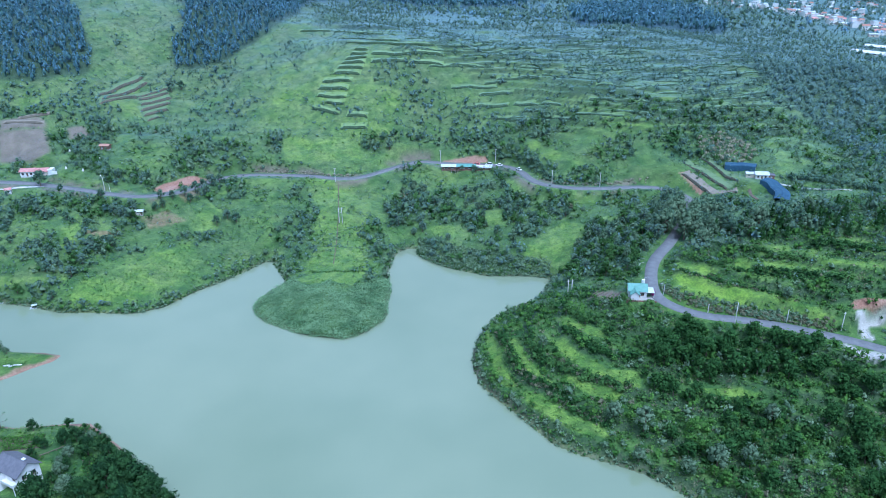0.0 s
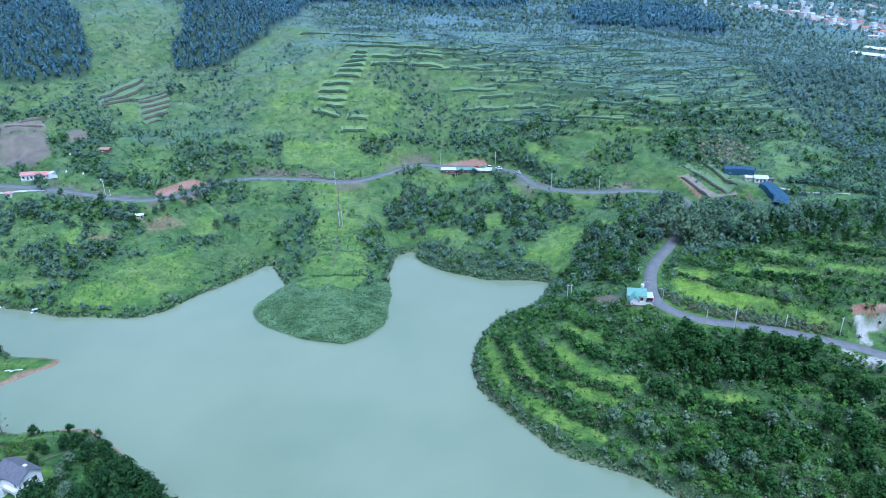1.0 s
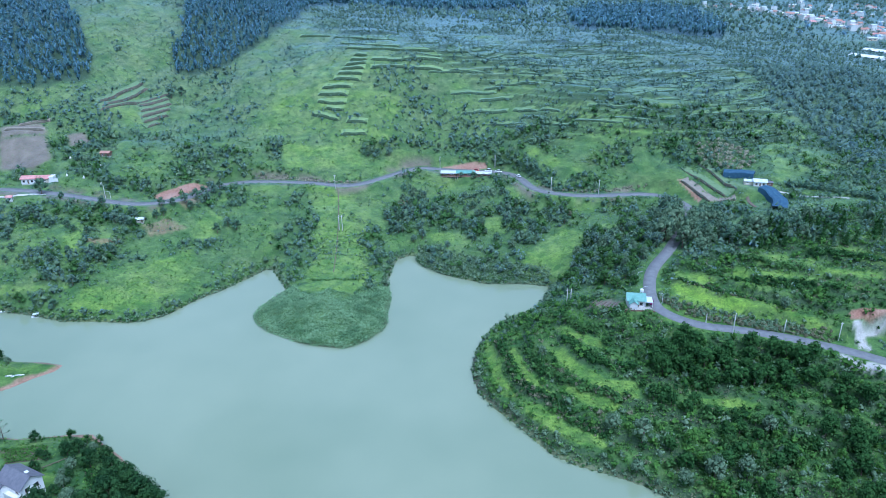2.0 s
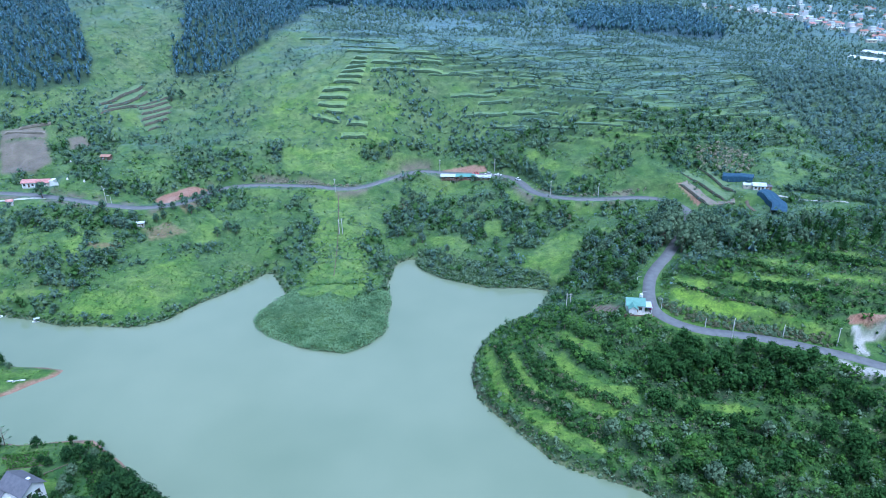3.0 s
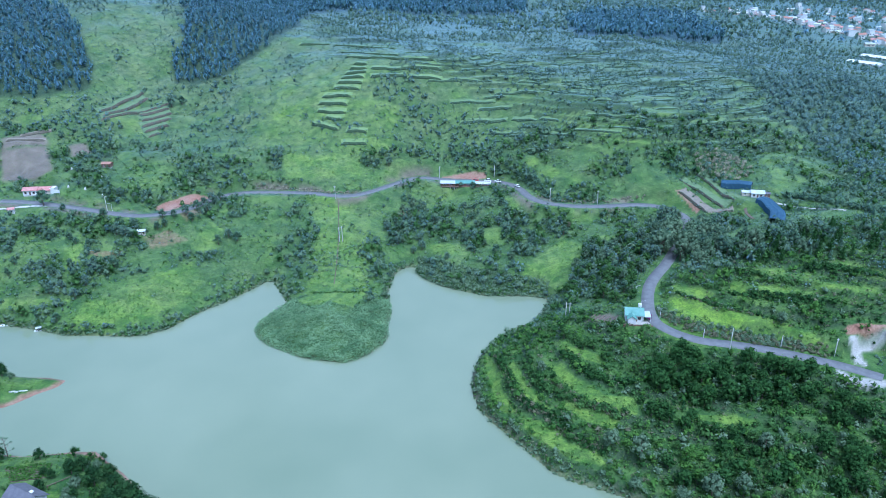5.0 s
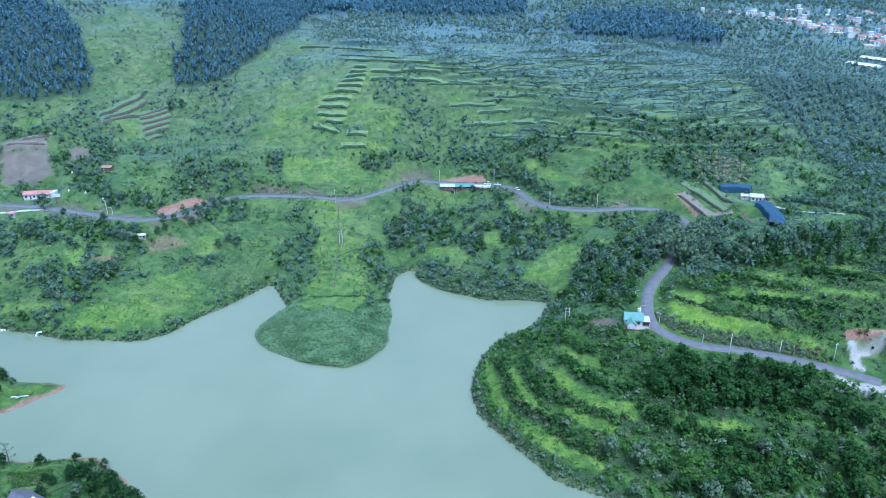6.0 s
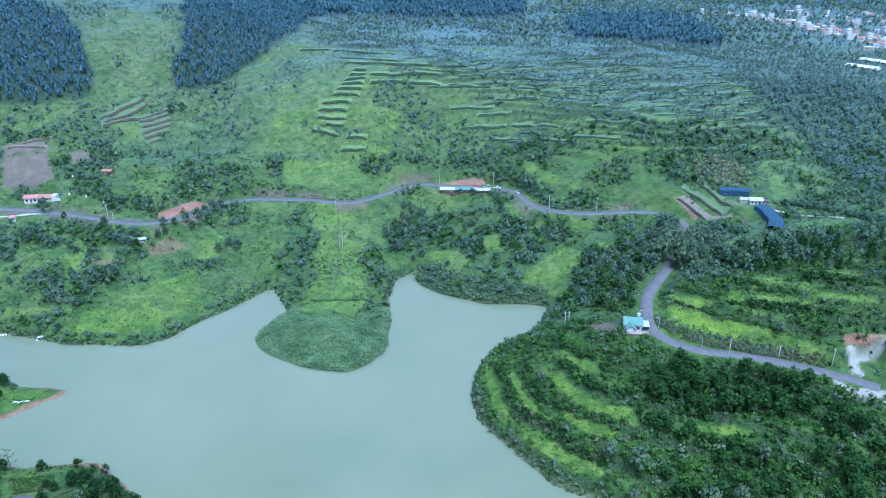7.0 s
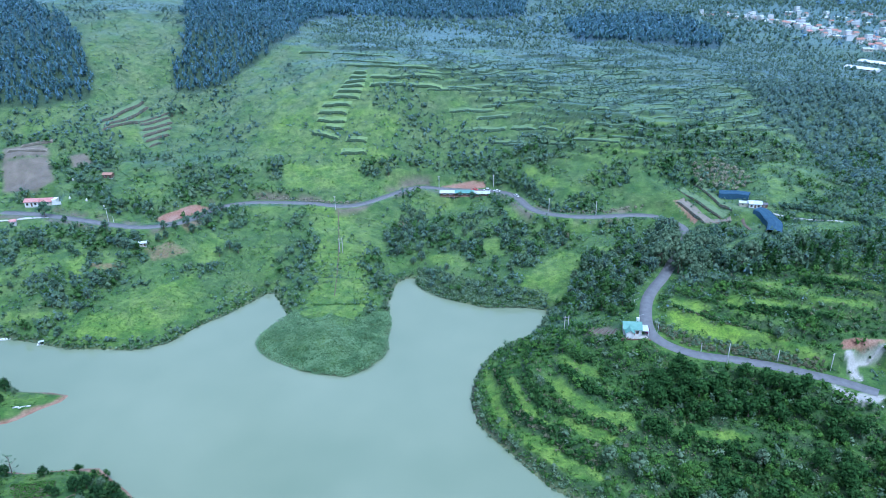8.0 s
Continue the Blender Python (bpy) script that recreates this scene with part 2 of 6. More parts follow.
def edge_distance(line, x, y, closed=False):
    """Distance in plan to a line, and the height of its nearest point where the line has heights."""
    p = np.asarray(line, float)
    ends = np.roll(p, -1, 0) if closed else p[1:]
    best, height = np.full(np.shape(x), 1e18), np.zeros(np.shape(x))
    for a, b in zip(p, ends):
        dx, dy = b[0] - a[0], b[1] - a[1]
        t = np.clip(((x - a[0]) * dx + (y - a[1]) * dy) / (dx * dx + dy * dy + 1e-9), 0, 1)
        d = (x - a[0] - t * dx) ** 2 + (y - a[1] - t * dy) ** 2
        if p.shape[1] > 2:
            height = np.where(d < best, a[2] + t * (b[2] - a[2]), height)
        best = np.minimum(best, d)
    return np.sqrt(best), height


def rounded(line, rounds=2):
    """Cuts the corners of an open line."""
    p = np.asarray(line, float)
    for _ in range(rounds):
        q = np.empty((2 * len(p) - 2, p.shape[1]))
        q[0::2], q[1::2] = 0.75 * p[:-1] + 0.25 * p[1:], 0.25 * p[:-1] + 0.75 * p[1:]
        p = np.vstack([p[:1], q, p[-1:]])
    return p


def mask(poly, x, y, soft=4.0, wobble=4.0):
    """1 inside a polygon, 0 outside, with a soft uneven edge."""
    p = np.asarray(poly, float)
    lo, hi = p.min(0) - 3 * soft - wobble, p.max(0) + 3 * soft + wobble
    out = np.zeros(np.shape(x))
    near = (x > lo[0]) & (x < hi[0]) & (y > lo[1]) & (y < hi[1])
    if near.any():
        xs, ys = x[near], y[near]
        d, _ = edge_distance(p, xs, ys, True)
        d = np.where(inside(p, xs, ys), d, -d) + wobble * (fbm(xs, ys, 12, 2, 5) - 0.5) * 2
        out[near] = smooth(-soft, soft, d)
    return out


ROAD_LINE = rounded(ROAD, 1)
# terraced slopes: outline in plan, height of a step, share of the step that is wall
TERRACES = [
    ([(8, 250), (6, 200), (40, 160), (110, 120), (165, 140), (160, 190), (120, 205), (84, 222), (76, 246), (45, 262)], 3.0, 0.35),
    ([(92, 228), (120, 219), (160, 205), (215, 215), (215, 300), (150, 290), (108, 280), (92, 262)], 2.8, 0.32),
    ([(-75, 518), (-10, 508), (40, 470), (70, 440), (300, 430), (330, 560), (170, 640), (-60, 600), (-110, 540)], 3.2, 0.4),
    ([(55, 405), (200, 385), (240, 430), (60, 450)], 3.0, 0.4),
]
# levelled ground under buildings and yards: x, y, height, flat radius, blend
PADS = [
    (76, 237, 17.2, 5.5, 5), (15, 400, 21.0, 5, 4), (2, 402, 21.0, 5, 4), (27, 399, 21.0, 5, 4), (-231, 372, 27.6, 9, 6), (165, 341, 31.5, 9, 7), (-119.5, 151.0, 4.6, 8.5, 7), (154, 207, 16.6, 6.5, 1.8),
]


def land(x, y):
    """Height of the ground, and masks of its cover, at points of the plan."""
    x, y = np.asarray(x, float), np.asarray(y, float)
    d, _ = edge_distance(LAKE, x, y, True)
    d = np.where(inside(LAKE, x, y), -d, d)
    broad = np.full(x.shape, 20.0)
    for cx, cy, r, h in HILLS + FAR_HILLS:
        broad += h * np.exp(-((x - cx) ** 2 + (y - cy) ** 2) / (2 * r * r))
    broad = np.where(broad > 3, broad, 3 * np.exp(np.minimum(broad / 3 - 1, 0)))
    away = smooth(10, 60, d)
    z = (1 - np.exp(-np.maximum(d, 0) / 16.0)) * (broad + away * ((fbm(x, y, 45, 3, 2) - 0.5) * 7 + (fbm(x, y, 11, 2, 7) - 0.5) * 1.6))
    z = z + np.where(d > 0, 0.25 + 0.35 * fbm(x, y, 5, 2, 9), 0.0) * smooth(0, 1.5, d)
    riser = np.zeros(x.shape)
    for poly, step, wall in TERRACES:
        m = mask(poly, x, y, 5, 3) * np.where(y > 440, smooth(0.28, 0.5, fbm(x * 0.5, y, 26, 2, 13)), 1.0)
        k = z / step + 1.1 * (fbm(x, y, 45, 2, 11) - 0.5)
        f = k - np.floor(k)
        stepped = z + step * (np.where(f < wall, f / wall * 0.92, 0.92 + (f - wall) / (1 - wall) * 0.08) - f)
        z = z + m * (stepped - z)
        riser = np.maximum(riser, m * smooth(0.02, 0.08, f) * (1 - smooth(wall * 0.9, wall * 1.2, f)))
    for px, py, pz, r, blend in PADS:
        m = 1 - smooth(r, r + blend, np.hypot(x - px, y - py))
        z, riser = z + m * (pz - z), riser * (1 - m)
    dr, hr = edge_distance(ROAD_LINE, x, y)
    cut = 1 - smooth(3.6, 10.0, dr + 1.0 * (fbm(x, y, 9, 2, 4) - 0.5))
    z = z + cut * (hr - 0.12 - z)
    riser = riser * (1 - cut)
    z = np.where(d < 0, -np.minimum(4.0, -d * 0.25) - 0.05, z)
    return z, d, dr, riser

# ---- plots of the plan ----
PINE_WEST = [(-306, 447), (-268, 456), (-248, 468), (-240, 478), (-247, 502), (-261, 523), (-275, 544), (-289, 568), (-378, 640), (-440, 608), (-400, 470)]
PINE_MID = [(-193, 508), (-175, 507), (-158, 514), (-148, 529), (-132, 555), (-121, 595), (-110, 726), (-240, 690), (-213, 610), (-201, 558), (-200, 525)]
PINE_TOP = [(-400, 680), (-120, 690), (-56, 860), (110, 930), (140, 1120), (-500, 1120)]
PINE_HILL = [(136, 690), (164, 684), (204, 690), (243, 694), (271, 690), (298, 737), (302, 867), (269, 919), (191, 928), (150, 860)]
WOODS_EAST = [(232, 518), (291, 551), (363, 563), (310, 376), (240, 330), (231, 373), (238, 428), (225, 452)]
OPEN_PLOTS = [
    [(-74, 384), (-52, 384), (-36, 308), (-38, 289), (-61, 289), (-67, 349)],
    [(-165, 294), (-134, 306), (-103, 326), (-96, 306), (-118, 278), (-135, 263), (-158, 271)],
    [(49, 405), (72, 378), (62, 374), (48, 399)],
    [(95, 257), (104, 253), (113, 239), (130, 224), (128, 218), (100, 227), (91, 237)],
    [(-136, 421), (-105, 501), (-57, 505), (-37, 433), (-49, 402), (-103, 398)],
    [(49, 328), (75, 324), (72, 301), (49, 301)],
    [(-19, 351), (14, 339), (14, 321), (-13, 335)],
    [(-266, 558), (-213, 580), (-197, 505), (-233, 475)],
]
DENSE_PLOTS = [
    [(73, 231), (129, 199), (143, 184), (129, 138), (60, 144), (78, 188), (62, 207)],
    [(66, 323), (120, 323), (98, 278), (81, 252), (57, 282)],
    [(-34, 387), (39, 373), (46, 326), (27, 308), (-25, 340)],
    [(-233, 339), (-184, 342), (-159, 299), (-174, 273), (-200, 274)],
    [(106, 290), (128, 296), (160, 284), (194, 268), (184, 249), (146, 261), (103, 272)],
    [(-164, 430), (-113, 416), (-117, 398), (-158, 372)],
]
TILLED = [
    [(-267, 406), (-244, 414), (-230, 392), (-237, 383), (-257, 384)],
    [(-271, 417), (-251, 425), (-243, 416), (-267, 407)],
    [(-231, 416), (-223, 421), (-216, 413), (-225, 406)],
    [(58, 244), (69, 248), (71, 240), (68, 237)],
]
BARE = [
    [(-131, 181), (-121, 183), (-112, 181.5), (-107, 178), (-111.5, 178.2), (-121, 179.8)],
    [(-159, 359), (-155, 367), (-144, 375), (-133, 382), (-135, 376), (-143, 365), (-153, 354)],
    [(147, 218.2), (153, 218.4), (161, 217), (168, 215), (168, 213.8), (159, 214.6), (149.5, 214.6), (146.5, 214.4)],
    [(-2, 417), (28, 412), (28, 409), (0, 412)],
    [(129, 360), (134, 357), (139, 341), (135, 339)],
]
RED_TERRACES = [
    [(-158, 333), (-144, 341), (-134, 333), (-150, 323)],
    [(-179, 319), (-162, 320), (-163, 313), (-178, 313)],
    [(-140, 366), (-133, 362), (-138, 346), (-146, 350)],
]
PALE = [
    [(146.6, 214.2), (165, 214.2), (165, 212.6), (152, 212.2), (150, 210), (149, 203.4), (145.6, 204.6), (146.4, 209.5)],
    [(136.7, 202), (139, 199.5), (140, 197), (146, 195.5), (152, 194), (148, 190.6), (140.5, 188.6), (135.7, 193), (134, 195)],
    [(72, 235.5), (82, 236), (82.5, 232.5), (73, 233)],
]
# grass strips and clearings among the scrub
GRASS_HEADLAND = [
    [(17, 234), (21, 228), (22, 210), (25, 197), (20, 199), (17, 215)],
    [(25, 196), (33, 192), (39, 180), (49, 175), (52, 168), (44, 171), (35, 178), (27, 189)],
    [(25, 226), (28, 226), (30, 211), (34, 199), (41, 193), (35, 195), (29, 203), (25, 216)],
    [(36, 223), (45, 219), (48, 209), (56, 198), (66, 196), (64, 187), (54, 192), (41, 210)],
    [(42, 199), (47, 194), (58, 187), (55, 184), (48, 188), (42, 195)],
    [(44, 234), (49, 228), (58, 219), (60, 213), (53, 216), (46, 225)],
    [(81, 188), (95, 186), (106, 181), (100, 180), (90, 182), (81, 185)],
]
GRASS_FIELDS = [
    [(96, 217), (111, 212.5), (130, 205), (131, 198), (122, 206), (104, 211)],
    [(94, 250), (100, 243), (112, 233), (124, 226), (125, 222), (116, 225), (102, 234), (92, 242)],
    [(97, 258), (106, 253), (111, 246), (112, 244), (104, 247), (97, 253)],
    [(119, 252), (122, 249), (121, 244), (117, 248)],
    [(127, 256), (142, 254), (136, 245), (127, 250)],
    [(147, 243), (157, 240), (168, 233), (165, 229), (154, 235), (146, 239)],
    [(126, 222), (132, 220), (144, 211), (144, 209), (134, 214), (127, 219)],
    [(127, 245), (139, 242), (136, 236), (125, 240)],
]
GRASS_SLOPES = [
    [(-166, 280), (-152, 284), (-138, 304), (-126, 316), (-114, 304), (-125, 279), (-136, 266), (-165, 265)],
    [(-131, 329), (-127, 352), (-119, 348), (-118, 327), (-125, 324)],
    [(-203, 282), (-170, 282), (-170, 277), (-200, 276)],
    [(-192, 314), (-182, 325), (-178, 307), (-183, 302)],
    [(22, 350), (35, 350), (30, 334), (22, 335)],
    [(44, 314), (64, 330), (73, 320), (68, 305), (54, 300), (37, 301)],
    [(-13, 342), (5, 342), (17, 328), (13, 320), (-4, 334)],
    [(38, 377), (46, 375), (47, 362), (40, 363)],
    [(78, 330), (90, 321), (87, 317), (78, 324)],
    [(-70, 288), (-62, 290), (-38, 289), (-42, 272), (-57, 272)],
]
GRASS_UPPER = [
    [(-100, 423), (-58, 427), (-49, 407), (-96, 399)],
    [(52, 414), (61, 400), (84, 377), (77, 375), (59, 389)],
    [(125, 448), (150, 445), (154, 432), (142, 430), (126, 438)],
    [(214, 411), (228, 417), (217, 397), (208, 398)],
    [(191, 386), (193, 375), (187, 350), (174, 337), (181, 357)],
]
GRASS = GRASS_HEADLAND + GRASS_FIELDS + GRASS_SLOPES + GRASS_UPPER
# thickets of trees and tall shrubs
THICK_HEADLAND = [
    [(84, 216), (101, 207), (117, 205), (125, 196), (130, 186), (139, 179), (135, 171), (123, 177), (117, 186), (102, 188), (86, 191), (78, 198), (67, 190), (70, 204)],
    [(66, 194), (76, 190), (86, 181), (97, 177), (96, 170), (90, 172), (81, 176), (69, 183)],
]
THICK_SLOPES = [
    [(-188, 301), (-182, 311), (-163, 311), (-158, 296), (-167, 283), (-188, 284)],
    [(-223, 340), (-206, 346), (-196, 329), (-202, 321), (-215, 328)],
    [(-202, 279), (-177, 275), (-169, 265), (-197, 269)],
    [(-190, 344), (-162, 341), (-155, 316), (-162, 316), (-171, 333), (-184, 329)],
    [(-198, 369), (-164, 379), (-160, 359), (-181, 358)],
]
THICK_LAKE = [
    [(-33, 363), (-14, 375), (-1, 362), (-16, 342), (-28, 338)],
    [(5, 351), (27, 357), (46, 360), (66, 347), (76, 334), (61, 333), (42, 319), (29, 339), (14, 331)],
    [(41, 336), (52, 328), (47, 313), (34, 322)],
    [(76, 321), (105, 322), (122, 332), (108, 297), (93, 280), (82, 249), (72, 255), (56, 280), (62, 303)],
    [(-84, 332), (-72, 334), (-66, 294), (-75, 297)],
    [(-43, 338), (-28, 336), (-28, 301), (-36, 304)],
]
THICK_SLOPES = THICK_SLOPES + THICK_LAKE
THICK_UPPER = [
    [(53, 388), (41, 408), (28, 422), (35, 424), (60, 391), (68, 378), (66, 368)],
    [(-4, 456), (19, 462), (65, 438), (75, 405), (35, 421), (-22, 422), (-36, 424), (-30, 443)],
    [(-91, 458), (-68, 455), (-49, 450), (-52, 443), (-86, 450)],
    [(-50, 415), (-51, 428), (-33, 432), (-26, 421), (-36, 412)],
    [(-117, 433), (-98, 429), (-94, 412), (-108, 409)],
    [(137, 372), (106, 394), (121, 400), (156, 393), (142, 387)],
    [(231, 387), (276, 414), (230, 330), (206, 331)],
]
# looser scrub on the western hill
LOOSE = [
    [(175, 345), (198, 392), (232, 382), (222, 325), (200, 296), (188, 305)],
    [(-265, 470), (-225, 476), (-205, 440), (-215, 405), (-250, 430)],
    [(-190, 440), (-130, 445), (-128, 400), (-160, 388), (-195, 405)],
    [(-183, 501), (-155, 503), (-119, 462), (-128, 449), (-150, 448), (-176, 459)],
    [(-251, 528), (-234, 530), (-222, 510), (-202, 512), (-188, 488), (-211, 488), (-235, 503)],
    [(-290, 459), (-247, 466), (-224, 472), (-225, 456), (-284, 444)],
    [(-53, 460), (-23, 458), (-8, 442), (-30, 434), (-52, 443)],
    [(-124, 514), (-117, 543), (-92, 520), (-103, 487), (-120, 491)],
]
SPIT = [(-200, 242), (-140, 232), (-140, 215), (-165, 200), (-210, 190)]
HEAD_SOUTH = [(74, 216), (108, 218), (136, 199), (145, 187), (150, 150), (125, 122), (54, 145), (64, 170), (60, 190)]


def thickness(x, y, d, dr):
    """How thickly shrubs grow, 0 to 1."""
    v = 0.07 + 0.8 * smooth(0.5, 0.57, fbm(x, y, 20, 3, 33)) * smooth(0.2, 0.4, fbm(x, y, 60, 2, 34))
    for p in DENSE_PLOTS:
        v = np.maximum(v, (0.12 + 0.85 * smooth(0.4, 0.5, fbm(x, y, 13, 3, 35))) * mask(p, x, y, 8, 12))
    v = np.maximum(v, 0.78 * mask(TERRACES[0][0], x, y, 4, 5))
    v = np.maximum(v, (0.15 + 0.6 * smooth(0.4, 0.52, fbm(x, y, 12, 2, 38))) * mask(TERRACES[1][0], x, y, 3, 3))
    v = np.maximum(v, (0.1 + 0.6 * smooth(0.44, 0.54, fbm(x, y, 24, 3, 39))) * smooth(500, 560, y) * (x > -110 + 0.1 * (y - 500)))
    v = np.maximum(v, 0.85 * mask(HEAD_SOUTH, x, y, 4, 5))
    v = np.maximum(v, 0.9 * mask(WOODS_EAST, x, y, 8, 12))
    v = np.maximum(v, 0.8 * (y > 540) * (x > 150 + 0.6 * np.maximum(0, 640 - y)))
    for p in OPEN_PLOTS:
        v = v * (1 - 0.85 * mask(p, x, y, 4, 6))
    for p in THICK_SLOPES + THICK_UPPER:
        v = np.maximum(v, (0.6 + 0.4 * smooth(0.35, 0.5, fbm(x, y, 11, 2, 37))) * mask(p, x, y, 3, 5))
    for p in LOOSE:
        v = np.maximum(v, (0.12 + 0.6 * smooth(0.42, 0.55, fbm(x, y, 9, 2, 41))) * mask(p, x, y, 6, 8))
    for p in GRASS:
        v = v * (1 - 0.95 * mask(p, x, y, 1.2, 1.5))
    for p in TILLED + BARE + PALE:
        v = v * (1 - mask(p, x, y, 1.5, 1))
    for px, py, _, r, _ in PADS:
        v = v * (np.hypot(x - px, y - py) > r + 1)
    v = v * np.where((x > 385) & (x < 760) & (y > 690) & (y < 1010), 0.7, 1.0)
    v = v * (1 - mask(SPIT, x, y, 1, 1))
    return v * smooth(4.2, 6.0, dr) * (d > 0.6)


# ---- helpers for building ----
def link_mesh(name, verts, faces, material, parent=None, smooth_shade=False, **tags):
    me = bpy.data.meshes.new(name)
    me.from_pydata(verts, [], faces)
    me.materials.append(material)
    if smooth_shade:
        me.shade_smooth()
    ob = new(name, me)
    ob.parent = parent
    return tagged(ob, **tags)


def quads_mesh(name, leaves, material, tone=None, parent=None, **tags):
    """A mesh of leaves from arrays of corners and soft normals, both (n, 4, 3), with a tone for each plant or leaf."""
    verts, normals = leaves
    n = len(verts)
    me = bpy.data.meshes.new(name)
    me.vertices.add(4 * n)
    me.vertices.foreach_set("co", np.ascontiguousarray(verts, np.float32).ravel())
    me.loops.add(4 * n)
    me.loops.foreach_set("vertex_index", np.arange(4 * n, dtype=np.int32))
    me.polygons.add(n)
    me.polygons.foreach_set("loop_start", np.arange(0, 4 * n, 4, dtype=np.int32))
    if tone is not None:
        me.attributes.new("tone", "FLOAT", "POINT").data.foreach_set("value", np.repeat(np.asarray(tone, np.float32), 4 * n // len(tone)))
    me.attributes.new("custom_normal", "FLOAT_VECTOR", "POINT").data.foreach_set("vector", np.ascontiguousarray(normals, np.float32).ravel())
    me.update(calc_edges=True)
    me.materials.append(material)
    ob = new(name, me)
    ob.parent = parent
    return tagged(ob, **tags)


def grid_mesh(name, xs, ys, zs, material, **tags):
    """A sheet from 2D arrays of coordinates."""
    rows, cols = xs.shape
    co = np.stack([xs, ys, zs], -1).reshape(-1, 3)
    a = (np.arange(rows - 1)[:, None] * cols + np.arange(cols - 1)).ravel()
    quads = np.stack([a, a + 1, a + cols + 1, a + cols], -1)
    me = bpy.data.meshes.new(name)
    me.vertices.add(len(co))
    me.vertices.foreach_set("co", co.astype(np.float32).ravel())
    me.loops.add(4 * len(quads))
    me.loops.foreach_set("vertex_index", quads.astype(np.int32).ravel())
    me.polygons.add(len(quads))
    me.polygons.foreach_set("loop_start", np.arange(0, 4 * len(quads), 4, dtype=np.int32))
    me.update(calc_edges=True)
    me.shade_smooth()
    me.materials.append(material)
    return tagged(new(name, me), **tags)


def height(x, y):
    return float(land(np.array([x]), np.array([y]))[0][0])


# ---- ground: one sheet to the horizon, finest round the lake ----
s_mid = np.linspace(-0.62, 0.62, 370)
s_out = 0.62 + 3.6 * np.linspace(0, 1, 34)[1:] ** 2
s_all = np.concatenate([-s_out[::-1], s_mid, s_out])
y_near = np.linspace(-700, 112, 30)
y_main = 120 + 560 * (np.linspace(0, 1, 320) * 0.62 + 0.38 * np.linspace(0, 1, 320) ** 2)
y_far = 680 + 4000 * np.linspace(0, 1, 72)[1:] ** 1.7
y_all = np.concatenate([y_near, y_main, y_far])
GY, GX = np.meshgrid(y_all, s_all, indexing="ij")
GX = GX * np.maximum(GY + 120, 200)
GZ, GD, GR, GRISER = land(GX.ravel(), GY.ravel())
gx, gy = GX.ravel(), GY.ravel()
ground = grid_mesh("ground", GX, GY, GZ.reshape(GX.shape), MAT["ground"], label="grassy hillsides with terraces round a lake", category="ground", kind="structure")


def cover(name, values):
    ground.data.attributes.new(name, "FLOAT", "POINT").data.foreach_set("value", np.asarray(values, np.float32))


# cover of the ground: bare red soil, tilled soil, pale gravel, lush grass, terrace walls
LUSH = [
    ([(91, 237), (100, 229), (128, 220), (134, 222), (122, 231), (112, 240), (103, 251), (94, 254)], 1.6),
    ([(-80, 386), (-50, 386), (-30, 335), (-34, 284), (-64, 284), (-70, 340)], 0.95),
    ([(-120, 430), (-20, 425), (-10, 540), (-110, 545)], 0.7),
    (TERRACES[1][0], 0.6),
    ([(-142, 150), (-138, 182), (-112, 182), (-98, 168), (-104, 150)], 0.6),
    ([(172, 338), (186, 322), (200, 285), (188, 278), (170, 302)], 0.9),
    ([(185, 360), (215, 350), (225, 372), (205, 385)], 0.9),
    ([(-226, 448), (-200, 440), (-184, 460), (-192, 484), (-212, 490)], 0.9),
    ([(10, 250), (15, 200), (40, 168), (60, 175), (50, 230)], 0.75),
]
LUSH += [(p, 1.35) for p in GRASS_FIELDS[1:3]] + [(p, 1.1) for p in GRASS_HEADLAND + GRASS_FIELDS[3:]] + [(p, 0.8) for p in GRASS_SLOPES + GRASS_UPPER]
lush = np.full(gx.shape, 0.35)
for poly, amount in LUSH:
    lush = np.maximum(lush, amount * mask(poly, gx, gy, 2 if poly in GRASS else 5, 2 if poly in GRASS else 5))
bare = np.zeros(gx.shape)
for poly in BARE:
    bare = np.maximum(bare, mask(poly, gx, gy, 1.0, 1.6))
for poly in RED_TERRACES:
    bare = np.maximum(bare, 0.62 * mask(poly, gx, gy, 2.5, 3.0))
shore = 1 - smooth(0.3, 1.8, np.abs(GD))
bare = np.maximum(bare, np.where((gx < -84) & (gy < 240), 0.95, 0.0) * shore * smooth(0.2, 0.4, fbm(gx, gy, 14, 2, 21)))
beach = mask(SPIT, gx, gy, 1, 1) * (1 - smooth(1.2, 4.0, GD + 2.5 * (fbm(gx, gy, 6, 2, 22) - 0.5))) * (GD > -1) * smooth(-172, -160, gx)
bare = np.maximum(bare, 0.7 * beach)
tilled = np.zeros(gx.shape)
for poly in TILLED:
    tilled = np.maximum(tilled, mask(poly, gx, gy, 1.5, 1.5))
pale = np.zeros(gx.shape)
for poly in PALE:
    pale = np.maximum(pale, mask(poly, gx, gy, 0.5, 0.6))
for poly, step, wall in TERRACES[2:]:
    lush = np.maximum(lush, 0.95 * mask(poly, gx, gy, 5, 8) * smooth(0.3, 0.55, fbm(gx, gy, 35, 2, 15)))
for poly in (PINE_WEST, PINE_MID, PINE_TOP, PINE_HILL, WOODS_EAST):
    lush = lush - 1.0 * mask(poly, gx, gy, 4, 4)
# grass darkened under thick shrubs: painted shade and leaf litter
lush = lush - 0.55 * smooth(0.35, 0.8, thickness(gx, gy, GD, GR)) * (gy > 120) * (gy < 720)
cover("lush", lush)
tilled = np.maximum(tilled, 0.55 * shore)
